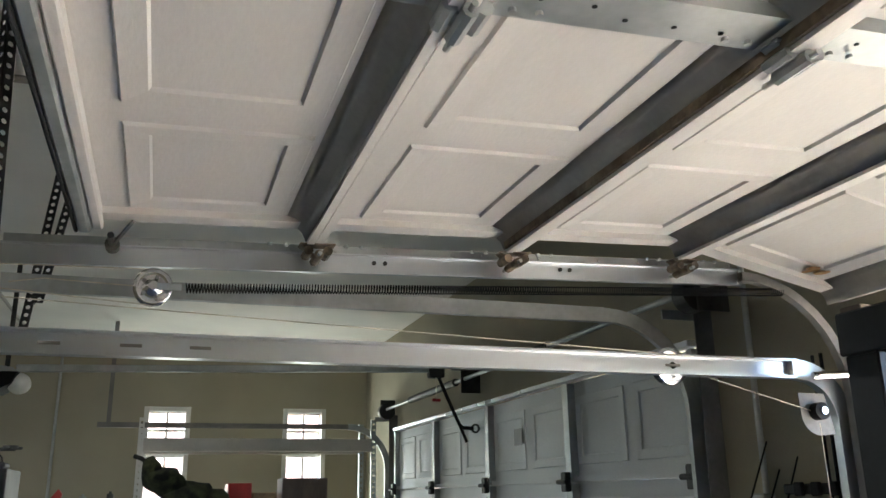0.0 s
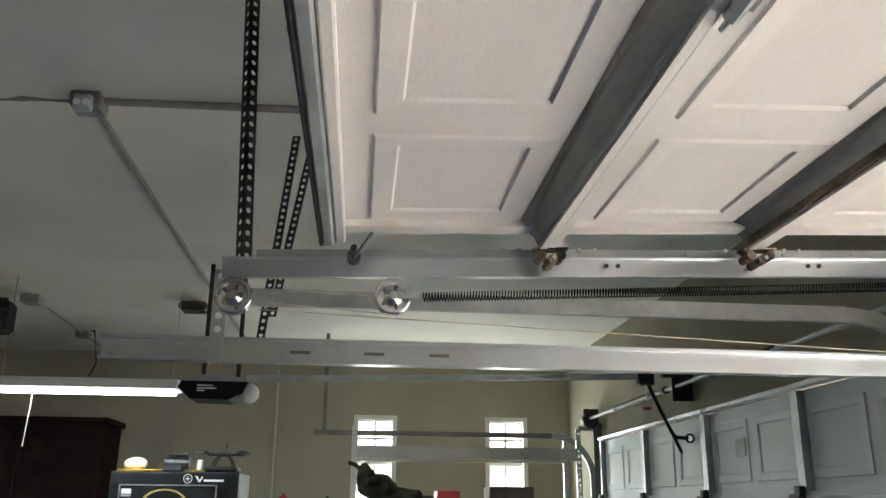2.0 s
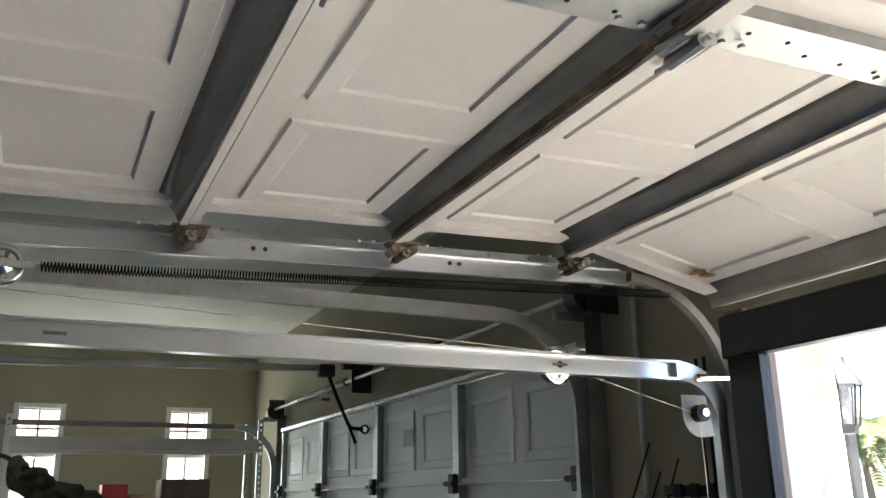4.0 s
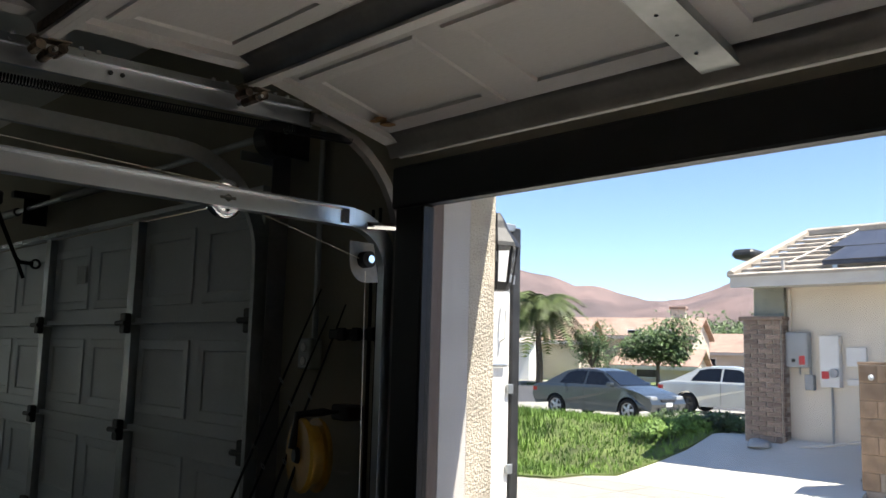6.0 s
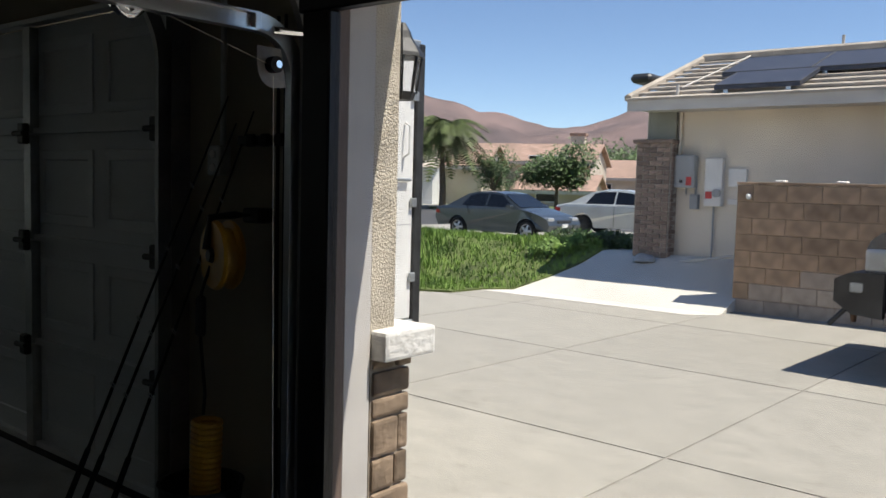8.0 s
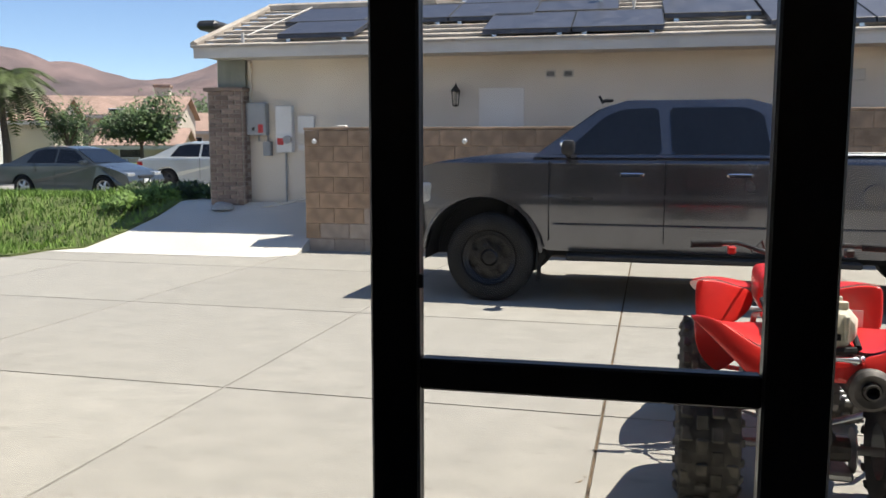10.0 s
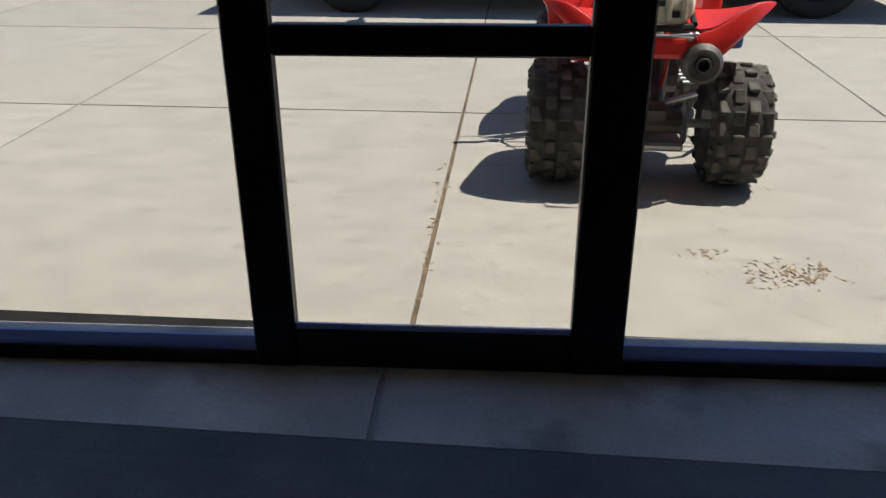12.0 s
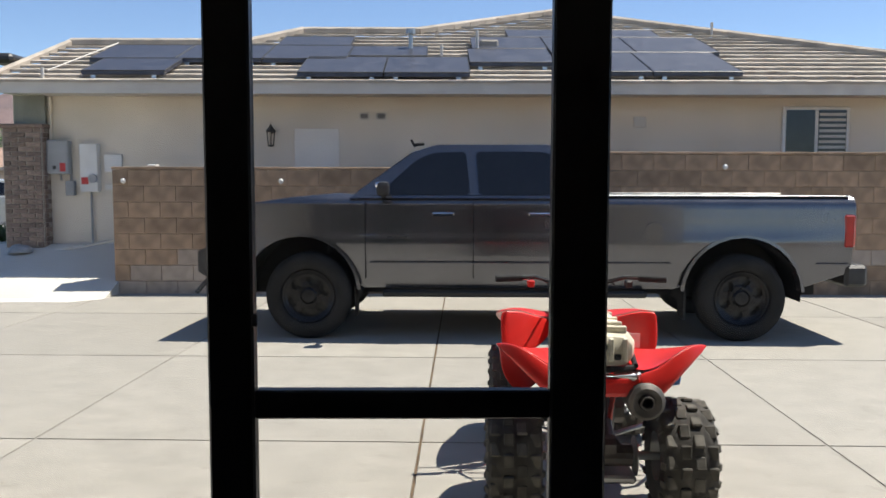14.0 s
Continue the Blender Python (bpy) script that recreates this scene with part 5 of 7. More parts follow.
# ---- vehicles ----
def wheel(par, x, y, r, w, face, rim_mat="blackplastic", spokes=6, rim=0.62, rugged=False):
    """A tyre with its rim; face: +1 or -1, the side of the vehicle (y) it looks to."""
    m = pose(x, y, r, -90 if face > 0 else 90, 0, 0)
    bm = B()
    lathe(bm, [(r * rim, -w / 2), (r * 0.86, -w / 2), (r * 0.97, -w * 0.4), (r, -w * 0.25), (r, w * 0.25), (r * 0.97, w * 0.4), (r * 0.86, w / 2), (r * (rim + 0.04), w / 2), (r * rim, w * 0.42), (r * rim, w * 0.1)], m, 40)
    wh = part("wheel", bm, "cartyre", par, smooth=True)
    if rugged:
        bm = B()
        for k in range(44):
            for s in (-1, 1):
                a = radians(360 / 44 * (k + 0.25 * s))
                obox(bm, m @ pose(0, 0, 0, 0, 0, math.degrees(a)) @ pose(r * 0.985, 0, s * w * 0.33), r * 0.05, r * 0.09, w * 0.26)
        part("tread", bm, "tyre", wh)
    bm = B()
    lathe(bm, [(r * rim, w * 0.42), (r * rim * 0.97, w * 0.44), (r * rim * 0.9, w * 0.40), (r * rim * 0.86, w * 0.15)], m, 32)
    if spokes == 6:
        rings = [[bm.verts.new(m @ Vector((r * rim * q * math.cos(math.pi * k / 24), r * rim * q * math.sin(math.pi * k / 24), w * h))) for k in range(48)] for q, h in ((0.22, 0.34), (0.42, 0.33), (0.52, 0.30), (0.72, 0.29), (0.80, 0.31), (0.95, 0.40))]
        for j, (u, v) in enumerate(zip(rings, rings[1:])):
            for k in range(48):
                if not ((j == 2 and k % 8 < 5) or (j in (1, 3) and 0 < k % 8 < 4)):
                    bm.faces.new((u[k], u[(k + 1) % 48], v[(k + 1) % 48], v[k]))
        for k in range(8):
            rod(bm, m @ Vector((r * rim * 0.33 * math.cos(k * math.pi / 4), r * rim * 0.33 * math.sin(k * math.pi / 4), w * 0.33)), m @ Vector((r * rim * 0.33 * math.cos(k * math.pi / 4), r * rim * 0.33 * math.sin(k * math.pi / 4), w * 0.40)), 0.010, seg=6)
    for k in range(spokes if spokes != 6 else 0):
        a = 360 / spokes * k
        obox(bm, m @ pose(0, 0, 0, 0, 0, a) @ pose(r * rim * 0.52, 0, w * 0.34, 0, 8, 0), r * rim * 0.8, r * rim * (0.26 if spokes > 5 else 0.34), w * 0.09, 0.006)
    lathe(bm, [(0.0, w * 0.44), (r * 0.15, w * 0.43), (r * 0.2, w * 0.36), (r * 0.2, w * 0.2)], m, 20)
    part("rim", bm, rim_mat, wh)
    bm = B()
    lathe(bm, [(0.0, w * 0.1), (r * rim * 0.88, w * 0.1)], m, 24)
    part("brake_disc", bm, "darksteel", wh)
    return wh


def soften(bm, limit=0.5):
    """Smooth shading but for the edges sharper than that angle."""
    bmesh.ops.recalc_face_normals(bm, faces=bm.faces)
    for f in bm.faces:
        f.smooth = True
    for e in bm.edges:
        if len(e.link_faces) == 2 and e.calc_face_angle(0.0) > limit:
            e.smooth = False
    return bm


def car_shell(prof, half, tuck, roofz, beltz):
    """A body lofted across its width: full at the belt, drawn in below and towards the roof."""
    bm = B()
    ws = (-1.0, -0.97, -0.80, -0.4, 0.0, 0.4, 0.80, 0.97, 1.0)
    rows = []
    for s in ws:
        row = []
        for x, z in prof:
            t = max(0.0, (z - beltz) / (roofz - beltz))
            y = s * (half - tuck * t - (0.03 if z < 0.5 else 0.0))
            crown = (1 - abs(s) ** 2.5) * 0.035 * (1.0 if z > beltz * 0.9 else 0.0)
            edge = -0.03 if abs(s) == 1.0 and z > beltz - 0.05 else 0.0
            row.append(bm.verts.new((x, y, z + crown + edge)))
        rows.append(row)
    n = len(prof)
    for a, b in zip(rows, rows[1:]):
        for i in range(n):
            bm.faces.new((a[i], a[(i + 1) % n], b[(i + 1) % n], b[i]))
    bm.faces.new(rows[0])
    bm.faces.new(rows[-1][::-1])
    return bm


# pick-up truck, long bed, seen from its left side
tk = thing("pickup_truck", "dark graphite crew-cab pickup truck with long bed and black wheels", "truck", (7.78, -2.78, ground_z(7.78)), rz=87.7)
R, WB, HW = 0.395, 3.95, 0.93
ARCH = 0.53
low = 0.47
prof = [(-0.92, 0.62)] + [(-ARCH - 0.05, 0.50)] + arc(0, 0.42, ARCH, 172, 8, 10) + [(ARCH + 0.06, low), (WB - ARCH - 0.06, low)] + arc(WB, 0.42, ARCH, 172, 8, 10) + [(WB + 0.60, 0.55), (WB + 0.70, 0.70), (WB + 0.71, 1.03), (WB + 0.68, 1.12), (WB + 0.60, 1.185), (WB + 0.42, 1.235), (WB + 0.1, 1.285), (3.62, 1.325), (3.40, 1.31), (1.42, 1.30), (-0.95, 1.305), (-0.98, 1.28), (-0.95, 0.66)]
bm = B()
prism(bm, prof, -HW, HW, "y")
for z in (0.56, 0.64, 0.70, 0.76, 0.84, 0.92, 1.0, 1.08, 1.14, 1.18, 1.22, 1.25, 1.28):
    bmesh.ops.bisect_plane(bm, geom=list(bm.verts) + list(bm.edges) + list(bm.faces), plane_co=(0, 0, z), plane_no=(0, 0, 1))
for v in bm.verts:
    z = v.co.z
    tuck = 0.24 * (0.98 - z) ** 2 if z < 0.98 else 0.30 * (z - 0.98) ** 2 + 9.0 * max(0.0, z - 1.22) ** 2
    nose = 0.10 * max(0.0, v.co.x - WB - 0.3) ** 1.5
    v.co.y -= math.copysign(tuck + nose, v.co.y)
body = part("body", soften(bm), "truckpaint", tk, "dark graphite painted body")
for a in (0, WB):
    bm = B()
    pts = arc(a, 0.42, ARCH + 0.018, 176, 4, 14)
    pin = arc(a, 0.42, ARCH - 0.012, 176, 4, 14)
    for s in (1, -1):
        o = [bm.verts.new((p[0], s * (HW + 0.012), p[1])) for p in pts]
        i2 = [bm.verts.new((p[0], s * (HW + 0.014), p[1])) for p in pin]
        b2 = [bm.verts.new((p[0], s * (HW - 0.12), p[1])) for p in pin]
        c2 = [bm.verts.new((p[0] * 1.0, s * HW, p[1])) for p in pts]
        for k in range(14):
            bm.faces.new((o[k], o[k + 1], i2[k + 1], i2[k]))
            bm.faces.new((i2[k], i2[k + 1], b2[k + 1], b2[k]))
            bm.faces.new((c2[k], c2[k + 1], o[k + 1], o[k]))
    part("wheel_arch", bm, "truckpaint", tk)
    for s in (1, -1):
        bm = B()
        pts = arc(a, 0.40, ARCH - 0.004, 184, -4, 16)
        o = [bm.verts.new((p[0], s * (HW - 0.03), p[1])) for p in pts]
        i2 = [bm.verts.new((p[0], s * 0.42, p[1])) for p in pts]
        for k in range(16):
            bm.faces.new((o[k], o[k + 1], i2[k + 1], i2[k]))
        bm.faces.new(i2)
        part("wheel_well", bm, "rubber", tk)
part("chassis", box(B(), -0.8, WB + 0.4, -0.5, 0.5, 0.38, 0.52), "rubber", tk)
# cab with tapered glass
cab = B()
cp = [(1.44, 1.28), (3.50, 1.28), (3.38, 1.38), (2.93, 1.70), (2.72, 1.765), (1.72, 1.765), (1.56, 1.72), (1.46, 1.36)]
def lean(p, s):
    return s * (HW - 0.02 - 0.20 * max(0.0, (p[1] - 1.28) / 0.49))
v0 = [cab.verts.new((p[0], lean(p, 1), p[1])) for p in cp]
v1 = [cab.verts.new((p[0], lean(p, -1), p[1])) for p in cp]
vm = [cab.verts.new((p[0] + (0.03 if p[0] > 2.5 else 0), 0, p[1] + (0.045 if p[1] > 1.6 else 0.0))) for p in cp]
for a, b in ((v0, vm), (vm, v1)):
    for i in range(len(cp)):
        cab.faces.new((a[i], a[(i + 1) % len(cp)], b[(i + 1) % len(cp)], b[i]))
cab.faces.new(v0)
cab.faces.new(v1[::-1])
part("cab", cab, "truckpaint", tk)
for s in (1, -1):
    for pts in ([(2.42, 1.315), (3.22, 1.315), (3.22, 1.335), (2.90, 1.63), (2.76, 1.69), (2.46, 1.70)], [(1.56, 1.315), (2.34, 1.315), (2.37, 1.70), (1.76, 1.70), (1.62, 1.64)]):
        bm = B()
        q = [bm.verts.new((x, lean((x, z), s) + s * 0.004, z)) for x, z in pts]
        bm.faces.new(q)
        bmesh.ops.bevel(bm, geom=list(bm.verts), offset=0.022, segments=3, affect='VERTICES')
        r2 = bmesh.ops.extrude_face_region(bm, geom=list(bm.faces))
        for v in [g for g in r2["geom"] if isinstance(g, bmesh.types.BMVert)]:
            v.co.y += s * 0.003
        part("side_window", bm, "glass", tk, "dark tinted window")
    part("belt_trim", box(B(), 1.46, 3.36, s * (HW - 0.055), s * (HW - 0.03), 1.296, 1.308), "chrome", tk)
    for x in (2.39, 1.50, 3.36):
        part("door_gap", box(B(), x - 0.003, x + 0.003, s * (HW - 0.05), s * (HW - 0.0005), 0.56, 1.25), "rubber", tk)
    for x in (2.56, 1.70):
        h = part("door_handle", box(B(), x - 0.0, x + 0.2, s * (HW - 0.02), s * (HW + 0.028), 1.12, 1.155, 0.01), "chrome", tk, "chrome door handle")
    part("crease", box(B(), ARCH + 0.1, WB - ARCH - 0.1, s * (HW - 0.002), s * (HW + 0.006), 0.70, 0.712, 0.002), "truckpaint", tk)
    part("crease", box(B(), -0.93, -ARCH - 0.12, s * (HW - 0.002), s * (HW + 0.006), 0.70, 0.712, 0.002), "truckpaint", tk)
    part("rocker_step", box(B(), 0.85, WB - 0.75, s * (HW - 0.1), s * (HW + 0.05), 0.40, 0.45, 0.012), "blackplastic", tk, "black side step")
    part("headlamp", box(B(), WB + 0.46, WB + 0.715, s * (HW - 0.26), s * (HW - 0.008), 0.87, 1.06, 0.035, 2), "clearlamp", tk, "clear headlamp")
    part("tail_lamp", box(B(), -0.985, -0.86, s * (HW - 0.1), s * (HW + 0.008), 0.84, 1.16, 0.03), "redlamp", tk, "red tail lamp")
    part("fender_badge", box(B(), 3.25, 3.42, s * (HW + 0.001), s * (HW + 0.008), 0.935, 0.955, 0.002), "chrome", tk)
    part("fender_badge", box(B(), 2.98, 3.16, s * (HW + 0.001), s * (HW + 0.008), 0.925, 0.945, 0.002), "darksteel", tk)
    mm = B()
    box(mm, 3.13, 3.24, s * (HW + 0.06), s * (HW + 0.20), 1.30, 1.43, 0.04, 2)
    rod(mm, (3.2, s * (HW - 0.02), 1.30), (3.18, s * (HW + 0.1), 1.34), 0.022)
    mi = part("wing_mirror", mm, "blackplastic", tk, "black wing mirror")
    part("mirror_cap", box(B(), 3.20, 3.25, s * (HW + 0.09), s * (HW + 0.19), 1.37, 1.425, 0.02, 2), "chrome", mi, "chrome mirror cap")
    wheel(tk, 0, s * (HW - 0.115), R, 0.27, s, "blackrim")
    wheel(tk, WB - 0.07, s * (HW - 0.115), R, 0.27, s, "blackrim")
bm = B()
bm.faces.new([bm.verts.new(p) for p in ((3.455, -0.80, 1.335), (3.455, 0.80, 1.335), (2.955, 0.66, 1.70), (2.955, -0.66, 1.70))])
part("windscreen", bm, "glass", tk)
part("bed_rail", box(B(), -0.94, 1.42, HW - 0.12, HW - 0.055, 1.302, 1.311, 0.003), "zincdull", tk, "worn bright bed rail")
part("bed_rail", box(B(), -0.94, 1.42, -HW + 0.055, -HW + 0.12, 1.302, 1.311, 0.003), "zincdull", tk, "worn bright bed rail")
part("tailgate", box(B(), -0.99, -0.955, -HW + 0.12, HW - 0.12, 0.72, 1.30, 0.01), "truckpaint", tk)
bm = B()
prism(bm, [(WB + 0.55, 0.50), (WB + 0.78, 0.52), (WB + 0.92, 0.62), (WB + 0.92, 0.80), (WB + 0.80, 0.86), (WB + 0.55, 0.86)], -HW - 0.03, HW + 0.03, "y")
fb = part("front_bumper", bm, "darksteel", tk, "dark steel off-road bumper")
for s in (1, -1):
    part("fog_lamp", box(B(), WB + 0.70, WB + 0.80, s * (HW + 0.025), s * (HW + 0.036), 0.70, 0.78, 0.01), "clearlamp", fb)
    part("tow_hook", rod(B(), (WB + 0.88, s * 0.5, 0.50), (WB + 0.88, s * 0.5, 0.40), 0.025), "rust", fb)
    part("shackle", rod(B(), (WB + 0.84, s * (HW - 0.02), 0.55), (WB + 0.95, s * (HW + 0.0), 0.42), 0.02), "darksteel", fb)
part("rear_bumper", box(B(), -1.10, -0.9, -HW + 0.02, HW - 0.0, 0.50, 0.70, 0.03), "darksteel", tk, "dark steel rear bumper")
part("grille", box(B(), WB + 0.66, WB + 0.73, -0.6, 0.6, 0.82, 1.04, 0.02), "blackplastic", tk)
part("aerial", rod(B(), (2.95, 0.3, 1.76), (2.99, 0.3, 1.83), 0.012), "rubber", tk)
part("cab_lamp", box(B(), 2.86, 2.95, 0.28, 0.36, 1.77, 1.80, 0.01), "rubber", tk)
part("fuel_door", lathe(B(), [(0.0, 0.004), (0.085, 0.004), (0.09, 0.0)], pose(0.78, HW, 0.99, -90, 0, 0), 20), "truckpaint", tk)
for x in (0.5, WB - 0.5):
    part("mud_flap", box(B(), x - 0.01 if x < 1 else x, x + 0.01, HW - 0.25, HW - 0.02, 0.2, 0.48), "rubber", tk)
part("axle", rod(B(), (0, -0.7, R), (0, 0.7, R), 0.06), "rubber", tk)
part("axle", rod(B(), (WB, -0.7, R), (WB, 0.7, R), 0.06), "rubber", tk)
part("shock_absorber", rod(B(), (WB - 0.15, 0.62, 0.40), (WB - 0.22, 0.60, 0.9), 0.03), "darksteel", tk)


# sedans
def sedan(name, label, loc, rz, paint, rims, group):
    t = thing(name, label, "car", loc, rz, group)
    H, W2, wb = 1.44, 0.855, 2.62
    pr = [(-0.82, 0.34)] + arc(0, 0.32, 0.36, 170, 10, 8) + [(0.4, 0.22), (wb - 0.4, 0.22)] + arc(wb, 0.32, 0.36, 170, 10, 8) + [(wb + 0.75, 0.30), (wb + 0.82, 0.50), (wb + 0.74, 0.66), (wb + 0.45, 0.79), (wb - 0.18, 0.95), (1.4, 0.97), (0.2, 0.98), (-0.55, 0.97), (-0.88, 0.90), (-0.93, 0.60), (-0.86, 0.42)]
    bm = car_shell(pr, W2, 0.10, 1.44, 0.90)
    part("body", bm, paint, t)
    cpp = [(-0.50, 0.95), (wb - 0.22, 0.94), (wb - 0.34, 1.0), (1.62, 1.38), (1.30, 1.43), (0.62, 1.425), (0.28, 1.36), (-0.42, 1.0)]
    bm = B()
    def ln(p, s):
        return s * (W2 - 0.03 - 0.24 * max(0.0, (p[1] - 0.93) / 0.5))
    a = [bm.verts.new((p[0], ln(p, 1), p[1])) for p in cpp]
    m0 = [bm.verts.new((p[0], 0, p[1] + (0.03 if p[1] > 1.2 else 0))) for p in cpp]
    b = [bm.verts.new((p[0], ln(p, -1), p[1])) for p in cpp]
    for u, v in ((a, m0), (m0, b)):
        for i in range(len(cpp)):
            bm.faces.new((u[i], u[(i + 1) % len(cpp)], v[(i + 1) % len(cpp)], v[i]))
    bm.faces.new(a)
    bm.faces.new(b[::-1])
    part("cabin", bm, paint, t)
    for s in (1, -1):
        for pts in ([(1.10, 0.985), (2.12, 0.985), (1.60, 1.34), (1.12, 1.375)], [(0.12, 0.985), (1.04, 0.985), (1.06, 1.375), (0.62, 1.37), (0.36, 1.31)]):
            bm = B()
            bm.faces.new([bm.verts.new((x, ln((x, z), s) + s * 0.006, z)) for x, z in pts])
            part("side_window", bm, "glass", t, "dark side window")
        part("door_gap", box(B(), 1.065, 1.075, s * (W2 - 0.004), s * (W2 + 0.001), 0.3, 0.93), "rubber", t)
        for x in (0.32, 1.22):
            part("door_handle", box(B(), x, x + 0.16, s * (W2 - 0.002), s * (W2 + 0.025), 0.80, 0.825, 0.006), paint, t)
        part("headlamp", box(B(), wb + 0.44, wb + 0.76, s * (W2 - 0.38), s * (W2 - 0.04), 0.60, 0.73, 0.04, 2), "clearlamp", t)
        part("tail_lamp", box(B(), -0.93, -0.72, s * (W2 - 0.28), s * (W2 + 0.003), 0.70, 0.86, 0.03), "redlamp", t)
        mm = box(B(), wb - 0.62, wb - 0.46, s * (W2 - 0.02), s * (W2 + 0.17), 0.95, 1.07, 0.03, 2)
        part("wing_mirror", mm, paint, t)
        wheel(t, 0, s * (W2 - 0.09), 0.31, 0.19, s, rims, 5, 0.68)
        wheel(t, wb, s * (W2 - 0.09), 0.31, 0.19, s, rims, 5, 0.68)
    bm = B()
    bm.faces.new([bm.verts.new(p) for p in ((wb - 0.30, -0.76, 0.985), (wb - 0.30, 0.76, 0.985), (1.66, 0.60, 1.365), (1.66, -0.60, 1.365))])
    for v in bm.verts:
        v.co += Vector((0.012, 0, 0.012))
    part("windscreen", bm, "glass", t)
    bm = B()
    bm.faces.new([bm.verts.new(p) for p in ((-0.40, -0.70, 1.015), (-0.40, 0.70, 1.015), (0.26, 0.58, 1.35), (0.26, -0.58, 1.35))])
    for v in bm.verts:
        v.co += Vector((-0.012, 0, 0.012))
    part("rear_window", bm, "glass", t)
    part("grille", box(B(), wb + 0.74, wb + 0.80, -0.35, 0.35, 0.56, 0.64, 0.01), "blackplastic", t)
    part("air_intake", box(B(), wb + 0.76, wb + 0.825, -0.5, 0.5, 0.30, 0.40, 0.01), "blackplastic", t)
    part("number_plate", box(B(), wb + 0.80, wb + 0.828, -0.16, 0.16, 0.43, 0.54, 0.004), "white", t)
    return t


sedan("sedan_car", "grey four-door sedan with alloy wheels parked across the drive apron", (19.45, 15.1, -0.085), -92.0, "sedanpaint", "alloy", "parked cars").scale = (0.91, 0.91, 0.91)
sedan("sedan_car", "silver-white four-door sedan parked behind the grey one", (24.4, 14.0, -0.085), -82.0, "silverpaint", "darksteel", "parked cars")

# quad bike, seen from behind
AX, AY = 2.93, -0.705
qd = thing("quad_bike", "red sport quad bike with knobbly tyres and stripped seat", "quad bike", (AX, AY, ground_z(AX)), rz=-2.5)


def knobbly(x, y, r, w, face):
    m = pose(x, y, r, -90 if face > 0 else 90, 0, 0)
    bm = B()
    lathe(bm, [(r * 0.42, -w * 0.46), (r * 0.72, -w * 0.5), (r * 0.88, -w * 0.47), (r * 0.945, -w * 0.3), (r * 0.955, 0), (r * 0.945, w * 0.3), (r * 0.88, w * 0.47), (r * 0.72, w * 0.5), (r * 0.45, w * 0.46), (r * 0.42, w * 0.2)], m, 36)
    t = part("tyre", bm, "tyre", qd, "knobbly dusty tyre", smooth=True)
    n = 17
    for k in range(n):
        for j, zz in enumerate((-0.36, -0.12, 0.12, 0.36)):
            a = 360 / n * (k + 0.5 * (j % 2))
            rr = r * (0.955 if abs(zz) < 0.2 else 0.915)
            kb = B()
            obox(kb, m @ pose(0, 0, 0, 0, 0, a) @ pose(rr, 0, zz * w, 0, (12 if zz > 0 else -12) if abs(zz) > 0.2 else 0, 14 if j % 2 else -14), r * 0.07, r * 0.22, w * 0.185, 0.004)
            part("tread_block", kb, "knob", t)
        kb = B()
        a = 360 / n * (k + 0.25)
        for s in (-1, 1):
            obox(kb, m @ pose(0, 0, 0, 0, 0, a) @ pose(r * 0.82, 0, s * w * 0.485, 0, s * 35, 0), r * 0.12, r * 0.12, w * 0.07, 0.003)
        part("tread_block", kb, "knob", t)
    bm = B()
    lathe(bm, [(0.0, w * 0.25), (r * 0.2, w * 0.25), (r * 0.25, w * 0.12), (r * 0.38, w * 0.12), (r * 0.44, w * 0.30), (r * 0.47, w * 0.44), (r * 0.43, w * 0.45)], m, 24)
    lathe(bm, [(0.0, -w * 0.1), (r * 0.38, -w * 0.1), (r * 0.44, -w * 0.35), (r * 0.46, -w * 0.45)], m, 24)
    part("rim", bm, "zincdull", t)


for s in (1, -1):
    knobbly(0.0, s * 0.352, 0.244, 0.225, s)
    knobbly(1.12, s * 0.345, 0.248, 0.17, s)
part("axle", rod(B(), (0, -0.30, 0.242), (0, 0.30, 0.242), 0.018), "zincdull", qd)
part("axle_hub", rod(B(), (0, -0.15, 0.242), (0, 0.13, 0.242), 0.045), "engine", qd)
part("brake_disc", rod(B(), (0, -0.165, 0.242), (0, -0.16, 0.242), 0.085, seg=24), "zincdull", qd)
bm = B()
for s in (1, -1):
    pipe(bm, [(0.0, s * 0.06, 0.242), (0.3, s * 0.09, 0.29), (0.45, s * 0.1, 0.32)], 0.028)
box(bm, -0.04, 0.06, -0.1, 0.1, 0.20, 0.32, 0.02)
part("swing_arm", bm, "engine", qd)
part("skid_plate", box(B(), -0.07, 0.1, -0.16, 0.02, 0.14, 0.175, 0.01), "zincdull", qd)
bm = B()
box(bm, 0.35, 0.75, -0.14, 0.14, 0.22, 0.50, 0.04, 2)
rod(bm, (0.55, 0, 0.45), (0.62, 0, 0.62), 0.09)
rod(bm, (0.5, -0.19, 0.34), (0.5, 0.19, 0.34), 0.10)
part("engine", bm, "engine", qd, "grimy engine block")
bm = B()
for z in (0.48, 0.51, 0.54, 0.57):
    rod(bm, (0.56 + (z - 0.45) * 0.4, 0, z), (0.565 + (z - 0.45) * 0.4, 0, z + 0.008), 0.105)
part("cooling_fins", bm, "engine", qd)
bm = B()
